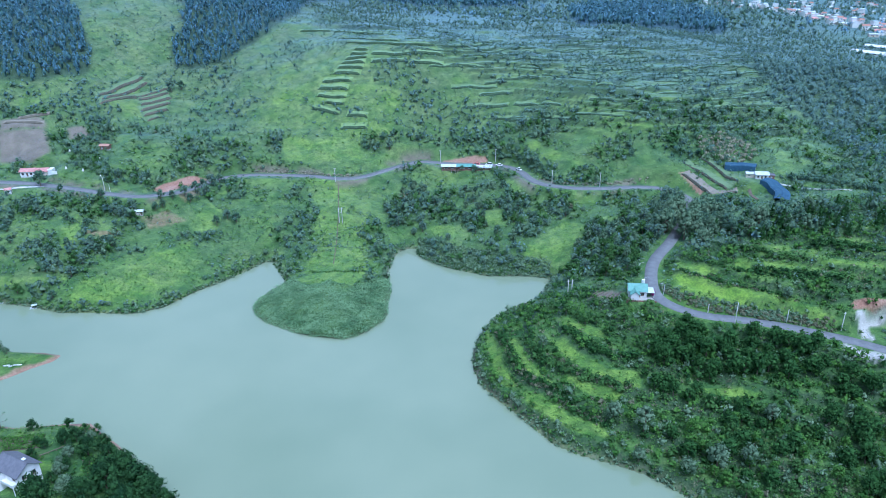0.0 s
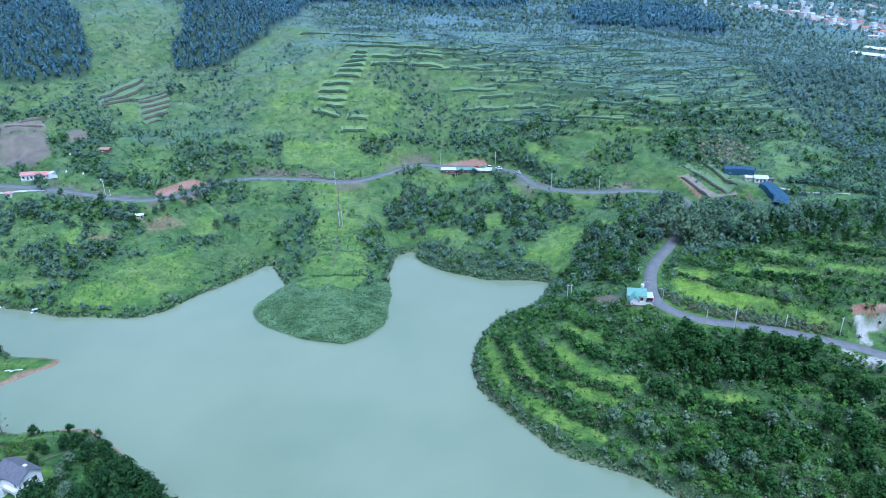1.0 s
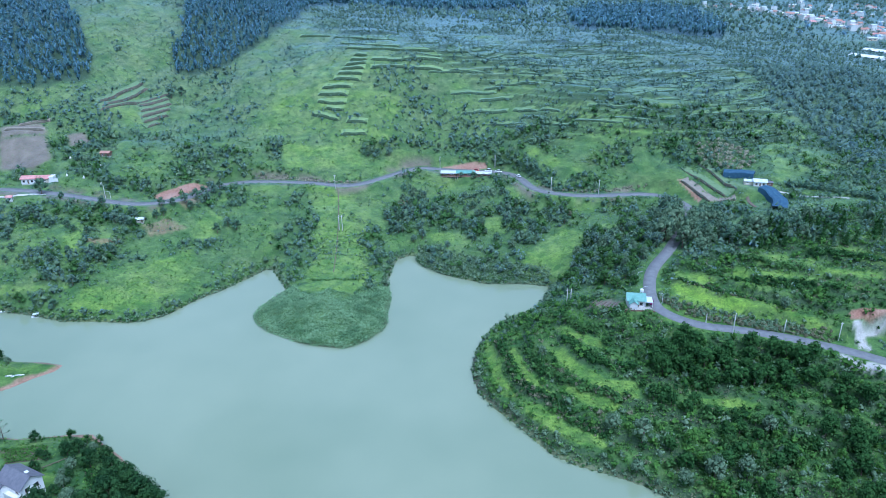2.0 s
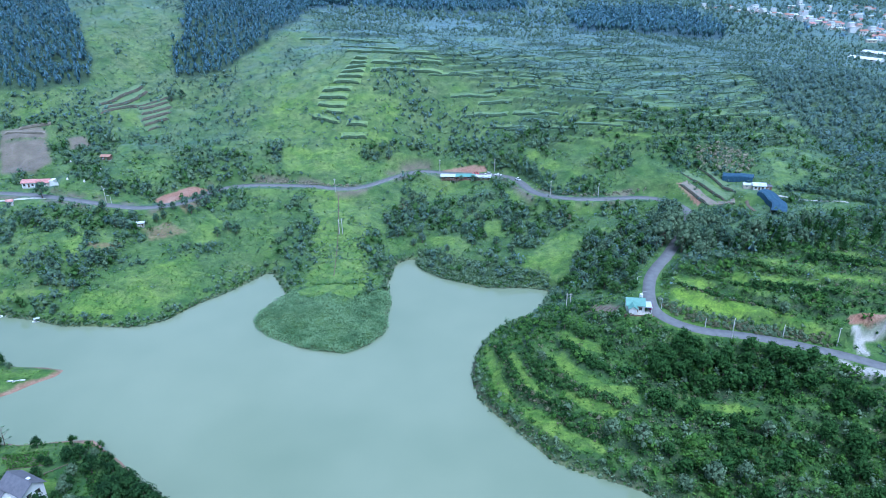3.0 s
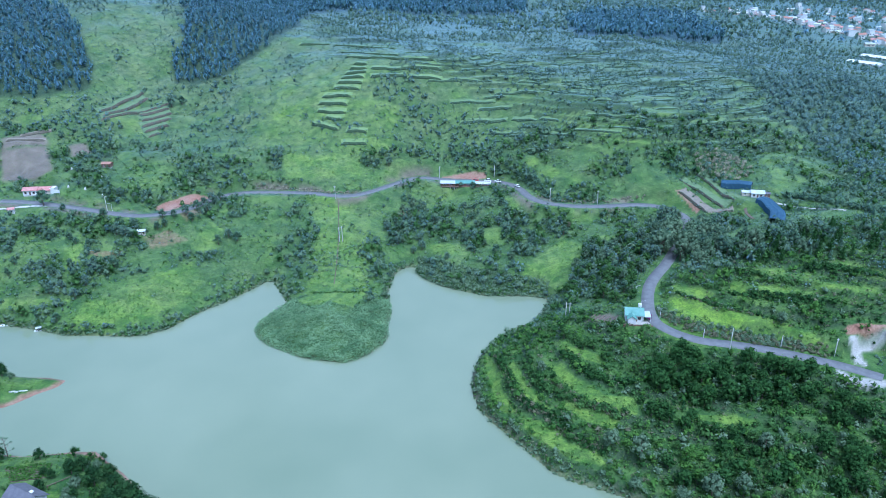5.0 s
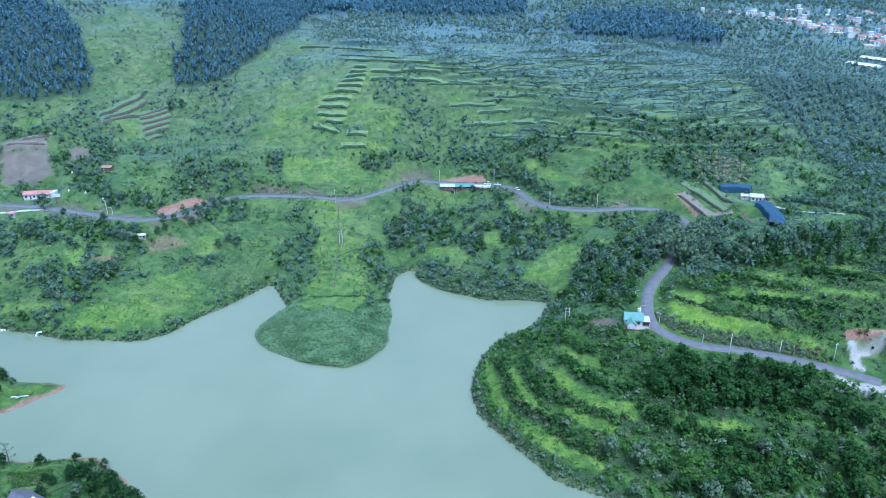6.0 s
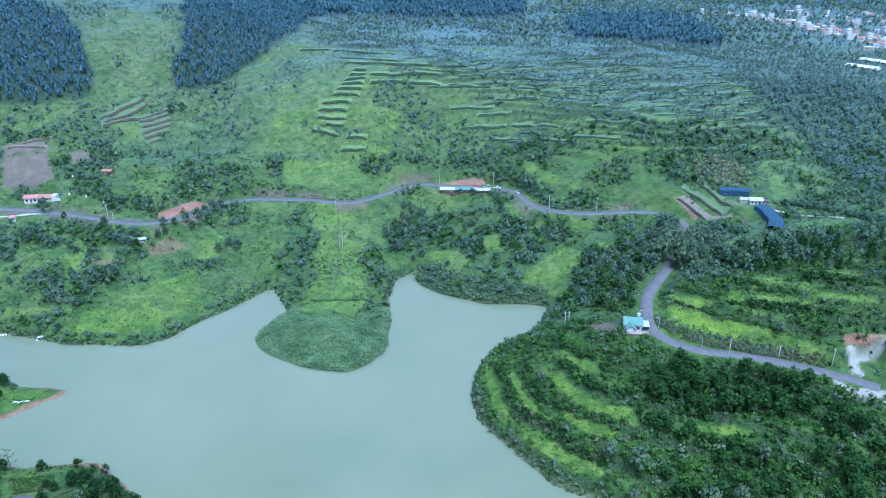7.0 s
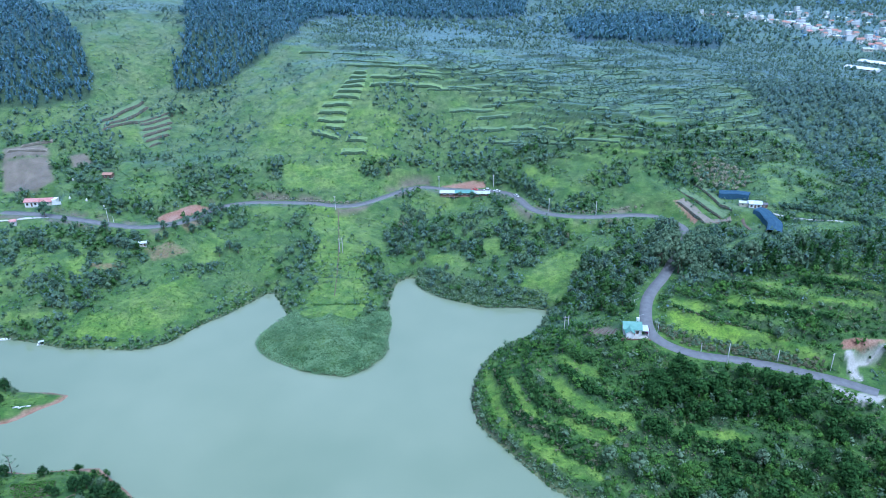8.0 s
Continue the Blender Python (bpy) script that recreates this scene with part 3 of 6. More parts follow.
verge = smooth(3.0, 3.8, GR) * (1 - smooth(5.5, 9.0, GR)) * smooth(0.45, 0.62, fbm(gx, gy, 16, 3, 25)) * (gy > 330)
tilled = np.maximum(tilled, 0.9 * verge)
cover("bare", bare)
cover("tilled", tilled)
cover("pale", pale)
for poly in GRASS:
    GRISER = GRISER * (1 - mask(poly, gx, gy, 1.5, 1.0))
# ground of the pine woods takes the dark terrace-wall colour
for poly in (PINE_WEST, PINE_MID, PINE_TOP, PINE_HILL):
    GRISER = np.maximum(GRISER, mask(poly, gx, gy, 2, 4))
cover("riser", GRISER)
# down: weight of the haze painted on the ground, growing with distance
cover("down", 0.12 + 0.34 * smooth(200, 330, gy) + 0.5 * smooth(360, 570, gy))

# ---- lake ----
wx, wy = np.meshgrid(np.linspace(-380, 130, 60), np.linspace(-200, 340, 60))
water = grid_mesh("water", wx, wy, np.zeros(wx.shape), MAT["water"], label="calm milky green lake water", category="lake", kind="structure")

# ---- lake road ----
def ribbon(name, line, half, lift, material, thick=0.1, **tags):
    """A road along a line with heights: a slab with edges."""
    p = rounded(line, 2)
    keep = np.r_[True, np.hypot(*np.diff(p[:, :2], axis=0).T) > 0.3]
    p = p[keep]
    t = np.gradient(p[:, :2], axis=0)
    t /= np.linalg.norm(t, axis=1)[:, None]
    side = np.stack([-t[:, 1], t[:, 0]], 1)
    verts, faces = [], []
    for q, s in zip(p, side):
        for off, dz in ((-half - 0.1, -thick), (-half, 0.0), (0, 0.04), (half, 0.0), (half + 0.1, -thick)):
            verts.append((q[0] + s[0] * off, q[1] + s[1] * off, q[2] + lift + dz))
    for i in range(len(p) - 1):
        for j in range(4):
            a = i * 5 + j
            faces.append((a, a + 5, a + 6, a + 1))
    return link_mesh(name, verts, faces, material, smooth_shade=True, **tags)


road = ribbon("road", ROAD_LINE, 2.5, 0.06, MAT["asphalt"], 0.3, label="narrow grey asphalt road winding along the slope", category="road", kind="structure")


# ---- plants ----
RNG = np.random.default_rng(7)


def unit(v):
    return v / (np.linalg.norm(v, axis=-1, keepdims=True) + 1e-9)


def leaf_quads(centre, normal, size, rng=RNG):
    """Uneven four-cornered leaves or leaf sprays at given places."""
    n = len(centre)
    t = unit(np.cross(normal, rng.normal(size=(n, 3))))
    b = np.cross(normal, t)
    s = np.broadcast_to(np.asarray(size, float), (n,))[:, None]
    k = rng.uniform(0.28, 0.62, (n, 4, 1))
    return np.stack([centre + t * s * k[:, 0], centre + b * s * k[:, 1], centre - t * s * k[:, 2], centre - b * s * k[:, 3]], 1)


def body(place, radius, tall, shape, segs, bands, rng, lift):
    """The dense inner foliage of many plants: lumpy masses of leaf, as corners and normals (m, bands * segs, 4, 3)."""
    m = len(place)
    u = np.linspace(0, 1, bands + 1)[None, :, None]
    a = (np.linspace(0, 2 * np.pi, segs, endpoint=False)[None, None, :] + rng.uniform(0, 6, (m, 1, 1)) + 0.4 * u).repeat(1, 0)
    bump = rng.uniform(0.55, 1.3, (m, bands + 1, segs))
    if shape == "cone":
        wide = np.minimum(1, 0.5 + 4 * u) * (1 - u) ** 0.75 * (0.85 + 0.2 * np.cos(u * 19)) * bump
        z = np.broadcast_to(u, wide.shape) * tall[:, None, None] * 0.97
        up = np.full(wide.shape, 0.55)
    else:
        polar = np.pi * (1 - u)
        wide = np.sin(polar) * bump
        z = tall[:, None, None] * (0.46 + 0.34 * np.cos(polar) * bump)
        up = np.cos(polar) * np.ones_like(bump)
    ring = 0.46 * radius[:, None, None] * wide
    p = np.stack([np.cos(a) * ring, np.sin(a) * ring, z], -1) + place[:, None, None, :]
    flat = np.sqrt(np.clip(1 - up * up, 0, 1))
    nrm = unit(np.stack([np.cos(a) * flat, np.sin(a) * flat, up], -1) * (1 - lift) + np.array((0, 0, lift)) + 0.4 * rng.normal(size=p.shape))
    q = [np.stack([b[:, :-1], np.roll(b, -1, 2)[:, :-1], np.roll(b, -1, 2)[:, 1:], b[:, 1:]], 3).reshape(m, bands * segs, 4, 3) for b in (p, nrm)]
    return q[0], q[1]


def foliage(place, radius, tall, count, leaf, shape="round", rng=RNG, lift=0.2, core=(6, 3)):
    """Crowns for many plants at once: place (m, 3) is the foot of each crown. Leaves stand on uneven lobes round a dense body."""
    m = len(place)
    d = unit(rng.normal(size=(m, count, 3)) + (0, 0, 0.35))
    lobes = unit(rng.normal(size=(m, 1, 5, 3)) + (0, 0, 0.2))
    near = (d[:, :, None, :] * lobes).sum(-1).max(-1)
    swell = 0.46 + 0.64 * np.clip(near, 0, 1) ** 2.5 * rng.uniform(0.75, 1.0, (m, count))
    inner = np.where(rng.random((m, count)) < 0.25, rng.uniform(0.5, 0.9, (m, count)), 1.0)
    r, h = radius[:, None] * swell * inner, tall[:, None]
    if shape == "cone":
        up = rng.random((m, count)) ** 1.25
        a = rng.uniform(0, 2 * np.pi, (m, count))
        tier = 0.75 + 0.25 * np.cos(up * 30 + rng.uniform(0, 6, (m, 1)))
        wide = radius[:, None] * np.minimum(1, up * 6 + 0.55) * (1 - up) ** 0.62 * tier * rng.uniform(0.6, 1.1, (m, count)) + 0.03 * radius[:, None]
        c = np.stack([np.cos(a) * wide, np.sin(a) * wide, up * h], -1)
        d = unit(np.stack([np.cos(a), np.sin(a), np.full_like(a, 0.6)], -1))
    else:
        c = d * r[..., None] * np.stack([np.ones_like(r), np.ones_like(r), h / (2 * radius[:, None]) * np.ones_like(r)], -1)
        c[..., 2] += h * 0.48
    c = c + place[:, None, :]
    size = leaf * radius[:, None] * rng.uniform(0.7, 1.3, (m, count))
    soft = unit(d * (1 - lift) + np.array((0, 0, lift)) + 0.38 * rng.normal(size=d.shape))
    nrm = unit(0.6 * d + (0, 0, 0.4 + lift) + 0.6 * rng.normal(size=d.shape))
    nrm = np.where((nrm * soft).sum(-1, keepdims=True) < 0, -nrm, nrm)
    q = leaf_quads(c.reshape(-1, 3), nrm.reshape(-1, 3), size.ravel(), rng).reshape(m, count, 4, 3)
    soft = np.repeat(soft[:, :, None, :], 4, 2)
    if core:
        inner_q, inner_n = body(place, radius, tall, shape, *core, rng, lift)
        q, soft = np.concatenate([inner_q, q], 1), np.concatenate([inner_n, soft], 1)
    return q.reshape(-1, 4, 3), soft.reshape(-1, 4, 3)


def scatter(x0, x1, y0, y1, step, rng=RNG):
    """Points at uneven spacing."""
    gx, gy = np.meshgrid(np.arange(x0, x1, step), np.arange(y0, y1, step))
    gx, gy = gx.ravel() + rng.uniform(-0.48, 0.48, gx.size) * step, gy.ravel() + rng.uniform(-0.48, 0.48, gy.size) * step
    keep = np.abs(gx) < 0.72 * (gy + 90) + 30
    return gx[keep], gy[keep]


def woodland(x, y):
    return np.maximum.reduce([mask(p, x, y, 4, 6) for p in (PINE_WEST, PINE_MID, PINE_TOP, PINE_HILL)])


TONGUE_MAT = [(-86, 262), (-80, 280), (-70, 290), (-64, 278), (-52, 281), (-40, 276), (-33, 284), (-22, 292), (-20, 250), (-40, 230), (-75, 240)]
VILLA_BANK = [(-170, 190), (-60, 190), (-50, 100), (-170, 100)]


def grow(name, label, x, y, z, r, tall, tone, count, leaf, material, shape="round", category="shrubs", lift=0.4, core=(6, 3)):
    if len(x):
        q = foliage(np.stack([x, y, z], 1), r, tall, count, leaf, shape, RNG, lift, core)
        quads_mesh(name, q, material, tone, label=label, category=category, kind="stuff")


MEADOW_FOOT = [(-66, 270), (-66, 294), (-36, 294), (-36, 270)]


def scrub(y0, y1, step, rmin, rmax, count, leaf, tall=1.25, core=(6, 3)):
    x, y = scatter(-330 - 0.6 * max(0, y1 - 720), (360 if y1 <= 430 else 540) + max(0, y1 - 720), y0, y1, step)
    z, d, dr, riser = land(x, y)
    v = thickness(x, y, d, dr)
    for poly, _, _ in TERRACES[2:3]:
        v = v * (1 - 0.7 * mask(poly, x, y, 5, 8))
    v = np.maximum(v, 0.8 * riser * (d > 0.6) * (y > 400))
    v = np.maximum(v, np.where(y < 260, 0.6, 0.35) * riser * (d > 0.6))
    for p in GRASS:
        v = v * (1 - 0.95 * mask(p, x, y, 1.2, 1.5))
    v = np.maximum(v, mask([(60, 395), (280, 360), (330, 520), (180, 600), (40, 520)], x, y, 20, 20) * (0.12 + 0.6 * smooth(0.46, 0.64, fbm(x, y, 34, 2, 36))))
    v = np.maximum(v, 0.85 * (d < 5) * (d > 0.5) * ((y > 242) | (x > 5)) * ~inside(MEADOW_FOOT, x, y))
    v = v * (1 - 0.95 * woodland(x, y)) * (1 - inside(TONGUE_MAT, x, y)) * (1 - 0.93 * inside(MEADOW_FOOT, x, y)) * (1 - mask(VILLA_BANK, x, y, 1, 1))
    keep = RNG.random(len(x)) < v
    x, y, z, d, v = x[keep], y[keep], z[keep], d[keep], v[keep]
    grow_patch = fbm(x, y, 16, 2, 40)
    r = (rmin + (rmax - rmin) * RNG.random(len(x)) ** 1.3) * (0.4 + 0.9 * v) * np.where(d < 5, 0.8, 1.0)
    tall_ = r * tall * RNG.uniform(0.85, 1.3, len(x))
    tone = np.clip(0.75 * (grow_patch - 0.25) + 0.5 * RNG.random(len(x)), 0, 1)
    kind = RNG.random(len(x)) + 0.55 * (fbm(x, y, 30, 2, 44) - 0.5)
    kind = kind + np.where(y < 330, 0.16, 0.0) * (kind < 0.62)
    kind = np.where(d < 4, 0.95 - 0.15 * RNG.random(len(x)), kind)
    # farther bands take leaf tones with haze painted into them
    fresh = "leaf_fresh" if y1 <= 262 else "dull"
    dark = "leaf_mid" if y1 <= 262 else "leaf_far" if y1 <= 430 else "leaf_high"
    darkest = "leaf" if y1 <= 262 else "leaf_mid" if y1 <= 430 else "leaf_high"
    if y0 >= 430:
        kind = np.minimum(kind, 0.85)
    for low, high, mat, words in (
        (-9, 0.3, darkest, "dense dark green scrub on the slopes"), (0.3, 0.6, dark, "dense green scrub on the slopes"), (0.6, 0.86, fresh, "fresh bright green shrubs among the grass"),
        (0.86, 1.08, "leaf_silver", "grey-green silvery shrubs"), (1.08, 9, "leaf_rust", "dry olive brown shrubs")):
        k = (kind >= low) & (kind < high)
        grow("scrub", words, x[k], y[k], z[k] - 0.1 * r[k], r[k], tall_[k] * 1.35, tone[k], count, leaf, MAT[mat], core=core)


scrub(122, 262, 2.5, 0.6, 2.1, 24, 0.4, core=(5, 2))
scrub(262, 430, 3.1, 0.8, 2.9, 24, 0.38, core=(5, 2))
scrub(430, 720, 4.0, 0.8, 2.5, 11, 0.52, core=(4, 2))
scrub(720, 1150, 8.0, 2.4, 4.8, 10, 0.5, core=(4, 2))

# grey-green bushes that overhang the northern cove
x, y = scatter(-20, 55, 288, 336, 1.15)
keep = inside([(-13, 334), (13, 314), (52, 297), (50, 288), (29, 291), (2, 301), (-13, 314)], x, y)
x, y = x[keep], y[keep]
z, d, dr, riser = land(x, y)
keep = d > -0.8
x, y, z = x[keep], y[keep], np.maximum(z[keep], 0)
r = RNG.uniform(0.6, 1.2, len(x))
grow("shore_bushes", "low grey-green bushes along the water's edge", x, y, z - 0.1, r, r * 1.5, RNG.random(len(x)), 14, 0.6, MAT["leaf_silver"], lift=0.75, core=None)

# bushes and grass that overhang the lake all along its edge
x, y = scatter(-300, 160, 120, 345, 1.1)
z, d, dr, riser = land(x, y)
keep = (d > -0.6) & (d < 1.9) & ~inside(TONGUE_MAT, x, y) & ~inside(MEADOW_FOOT, x, y) & ~inside(SPIT, x, y) & ~inside(VILLA_BANK, x, y) & (RNG.random(len(x)) < 0.6 + 0.4 * smooth(0.35, 0.55, fbm(x, y, 9, 2, 47)))
x, y, z = x[keep], y[keep], np.maximum(z[keep], 0)
r = RNG.uniform(0.4, 1.3, len(x))
pick = RNG.random(len(x)) + 0.8 * (fbm(x, y, 11, 2, 48) - 0.5)
for low, high, mat, words in ((-9, 0.55, "leaf_silver", "grey-green bushes overhanging the lake edge"), (0.55, 9, "leaf_mid", "green bushes overhanging the lake edge")):
    k = (pick >= low) & (pick < high)
    grow("shore_bushes", words, x[k], y[k], z[k] - 0.1, r[k], r[k] * 1.4, RNG.random(k.sum()), 13, 0.55, MAT[mat], core=(5, 2))


def hedge(label, line, wide, step, rmin, rmax, count, material):
    """An uneven hedge along a line of the plan."""
    p = rounded(np.asarray(line, float), 2)
    seg = np.r_[0, np.cumsum(np.hypot(*np.diff(p, axis=0).T))]
    s = np.arange(0, seg[-1], step / max(1, wide))
    x = np.interp(s, seg, p[:, 0]) + RNG.uniform(-0.5, 0.5, len(s)) * wide
    y = np.interp(s, seg, p[:, 1]) + RNG.uniform(-0.5, 0.5, len(s)) * wide
    r = RNG.uniform(rmin, rmax, len(s))
    grow("hedge", label, x, y, land(x, y)[0] - 0.15, r, r * 1.5, RNG.random(len(s)), count, 0.42, MAT[material], category="hedge")


hedge("grey-brown shrubs on the stony bank above the road", [(88, 241), (90, 234.5), (96, 228.5), (109, 222.5), (120, 218.5), (129, 214.8), (138, 211)], 3.8, 1.1, 0.6, 1.2, 30, "leaf_rust")
hedge("grey-green shrubs on the bank above the road", [(88, 245), (89.5, 237), (96, 229.5), (109, 223.5), (120, 219.5), (131, 214.8)], 4.4, 1.1, 0.6, 1.3, 30, "leaf_silver")
hedge("dry brownish shrubs along a terrace edge", [(21, 232), (24, 213), (28, 200), (36, 192), (43, 181), (49, 176)], 2.4, 1.5, 0.5, 1.3, 30, "leaf_rust")
hedge("dark shrubs along a terrace edge", [(22, 230), (24.5, 213), (28.5, 200), (36.5, 192), (43.5, 181), (50, 175)], 2.6, 1.4, 0.7, 1.7, 32, "leaf")
hedge("dry brownish shrubs on an upper terrace edge", [(34, 212), (41, 203), (46, 198), (52, 193), (60, 187)], 2.4, 1.5, 0.5, 1.2, 30, "leaf_rust")
hedge("green shrubs on an upper terrace edge", [(32, 219), (35, 208), (41, 202), (46, 197), (52, 192.5), (60, 187)], 3.0, 1.4, 0.7, 1.8, 32, "leaf_mid")
hedge("dark shrubs below the headland trees", [(46, 223), (50, 213), (56, 204), (67, 201)], 3.0, 1.4, 0.8, 1.9, 32, "leaf")
hedge("dark hedge along a field terrace", [(96, 251), (103, 244.5), (111, 236.5), (120, 231.5), (128, 226)], 1.8, 1.2, 0.7, 1.3, 34, "leaf")
hedge("grey-brown bank under a field terrace", [(97, 250), (104, 243.5), (112, 235.5), (120, 230.5)], 1.2, 1.4, 0.5, 1.0, 26, "leaf_rust")
hedge("dark hedge along an upper terrace", [(116, 244), (128, 237.5), (141, 233.5), (150, 229)], 2.6, 1.3, 0.8, 1.6, 34, "leaf")
hedge("short dark hedge at the head of a field", [(103, 259), (108, 254), (112, 248)], 2.2, 1.2, 0.8, 1.5, 34, "leaf_mid")
hedge("green shrubs between two fields", [(123, 258), (128, 250), (134, 245.5), (142, 244)], 2.4, 1.3, 0.8, 1.6, 34, "leaf_mid")
hedge("dark hedge under the young pines", [(148, 251), (158, 247), (170, 239)], 3.0, 1.3, 0.8, 1.8, 34, "leaf")
hedge("low dark bank across the grassy strip", [(-65, 316), (-55, 315), (-38, 314)], 1.0, 1.0, 0.4, 0.8, 24, "dull")
hedge("low dark bank at the foot of the grassy strip", [(-63, 292), (-49, 289), (-33, 294)], 1.2, 1.0, 0.4, 0.9, 24, "leaf_mid")
hedge("low dull shrubs on a patch of ground in the lot", [(156.5, 210), (157, 206.5), (153.6, 204.6)], 4.0, 1.5, 0.4, 0.8, 24, "dull")
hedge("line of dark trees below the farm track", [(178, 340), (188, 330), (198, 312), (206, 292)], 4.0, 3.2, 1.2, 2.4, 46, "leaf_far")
hedge("dry shrubs on the bank above the road", [(-110, 395), (-86, 395), (-62, 388), (-50, 390)], 2.5, 2.0, 0.6, 1.1, 26, "leaf_dry")
hedge("dull shrubs on the bank above the road", [(33, 412), (47, 404), (55, 390), (58, 375), (66, 362)], 4.0, 2.4, 0.9, 1.9, 40, "leaf_far")
hedge("dry shrubs on the bank above the bend", [(62, 366), (75, 359), (98, 360), (114, 361)], 2.6, 2.2, 0.6, 1.1, 26, "leaf_dry")

# low herbs and tall grass on the nearer slopes
x, y = scatter(-230, 260, 140, 345, 1.9)
z, d, dr, riser = land(x, y)
keep = ~inside(OPEN_PLOTS[3], x, y) & (d > 0.4) & (dr > 3.4) & (RNG.random(len(x)) < 0.25 + 0.75 * smooth(0.4, 0.6, fbm(x, y, 8, 2, 51))) & ~inside(TONGUE_MAT, x, y) & ~(inside(SPIT, x, y) & (d < 3))
for p in TILLED + BARE + PALE:
    keep &= ~inside(p, x, y)
for px, py, _, r, _ in PADS:
    keep &= np.hypot(x - px, y - py) > r
x, y, z = x[keep], y[keep], z[keep]
r = RNG.uniform(0.35, 0.8, len(x))
grow("tall_grass", "tussocks of bright green grass and herbs", x, y, z - 0.1, r, r * 1.3, np.clip(fbm(x, y, 12, 2, 52) * 1.2 - 0.1 + 0.3 * RNG.random(len(x)), 0, 1), 6, 0.75, MAT["herb"], category="grass", lift=0.75, core=None)
def plain_ground(x, y, z, d, dr):
    """Where nothing is built, mown, tilled or bare."""
    ok = (d > 0.6) & (dr > 3.8) & ~inside(TONGUE_MAT, x, y) & ~inside(SPIT, x, y) & ~inside(VILLA_BANK, x, y)
    for p in TILLED + BARE + PALE:
        ok &= ~inside(p, x, y)
    for px, py, _, r, _ in PADS:
        ok &= np.hypot(x - px, y - py) > r
    return ok


def in_grass(x, y):
    return np.maximum.reduce([mask(p, x, y, 1.0, 1.5) for p in GRASS])


x, y = scatter(-270, 240, 236, 430, 2.0)
z, d, dr, riser = land(x, y)
keep = plain_ground(x, y, z, d, dr) & (RNG.random(len(x)) < (0.15 + 0.75 * smooth(0.42, 0.56, fbm(x, y, 10, 3, 56)) + thickness(x, y, d, dr)) * (1 - 0.93 * in_grass(x, y)))
x, y, z = x[keep], y[keep], z[keep]
r = RNG.uniform(0.5, 1.0, len(x)) * (0.7 + 0.9 * smooth(0.42, 0.62, fbm(x, y, 9, 2, 58)))
tone = np.clip(fbm(x, y, 14, 2, 57) * 1.3 - 0.2 + 0.35 * RNG.random(len(x)), 0, 1)
pick = RNG.random(len(x)) + 0.9 * (fbm(x, y, 16, 2, 59) - 0.5)
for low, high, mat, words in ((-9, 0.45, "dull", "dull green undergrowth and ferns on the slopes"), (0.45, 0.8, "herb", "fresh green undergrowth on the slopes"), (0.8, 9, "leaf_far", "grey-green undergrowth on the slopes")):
    k = (pick >= low) & (pick < high)
    grow("undergrowth", words, x[k], y[k], z[k] - 0.1, r[k], r[k] * 1.25, tone[k], 7, 0.6, MAT[mat], category="undergrowth", lift=0.5, core=None)
# thick herbs and young shrubs under the headland trees and between the eastern fields
x, y = scatter(5, 215, 120, 300, 1.7)
z, d, dr, riser = land(x, y)
keep = plain_ground(x, y, z, d, dr) & (inside(TERRACES[0][0], x, y) | inside(TERRACES[1][0], x, y) | inside(HEAD_SOUTH, x, y))
keep &= RNG.random(len(x)) < (np.where(inside(HEAD_SOUTH, x, y), 0.75, 0.45) + 0.55 * smooth(0.4, 0.55, fbm(x, y, 7, 2, 66))) * (1 - 0.9 * in_grass(x, y))
x, y, z = x[keep], y[keep], z[keep]
r = RNG.uniform(0.55, 1.3, len(x))
tone = np.clip(fbm(x, y, 9, 2, 67) * 1.4 - 0.25 + 0.3 * RNG.random(len(x)), 0, 1)
pick = RNG.random(len(x)) + 0.9 * (fbm(x, y, 12, 2, 68) - 0.5)
for low, high, mat, words in ((-9, 0.62, "leaf_mid", "thick green undergrowth among the trees"), (0.62, 0.85, "leaf_fresh", "fresh bright undergrowth among the trees"), (0.85, 9, "leaf_rust", "dry olive undergrowth among the trees")):
    k = (pick >= low) & (pick < high)
    grow("undergrowth", words, x[k], y[k], z[k] - 0.1, r[k], r[k] * 1.3, tone[k], 10, 0.52, MAT[mat], category="undergrowth", lift=0.45, core=None)
x, y = scatter(-300, 330, 428, 640, 3.4)
z, d, dr, riser = land(x, y)
keep = plain_ground(x, y, z, d, dr) & (RNG.random(len(x)) < (0.1 + 0.6 * smooth(0.42, 0.56, fbm(x, y, 15, 3, 76)) + thickness(x, y, d, dr)) * (1 - 0.9 * in_grass(x, y)) * (1 - woodland(x, y)))
x, y, z = x[keep], y[keep], z[keep]
r = RNG.uniform(0.7, 1.7, len(x))
tone = np.clip(fbm(x, y, 18, 2, 77) * 1.3 - 0.2 + 0.3 * RNG.random(len(x)), 0, 1)
pick = RNG.random(len(x)) + 0.9 * (fbm(x, y, 26, 2, 78) - 0.5)
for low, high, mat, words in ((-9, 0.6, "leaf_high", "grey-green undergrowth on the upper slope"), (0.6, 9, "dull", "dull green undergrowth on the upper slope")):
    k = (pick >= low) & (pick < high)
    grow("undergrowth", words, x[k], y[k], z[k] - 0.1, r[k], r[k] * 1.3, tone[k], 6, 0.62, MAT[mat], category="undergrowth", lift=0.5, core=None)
x, y = scatter(-290, 320, 345, 560, 4.0)
z, d, dr, riser = land(x, y)
keep = (dr > 3.6) & (RNG.random(len(x)) < 0.2 + 0.8 * smooth(0.4, 0.6, fbm(x, y, 12, 2, 53))) & (woodland(x, y) < 0.3)
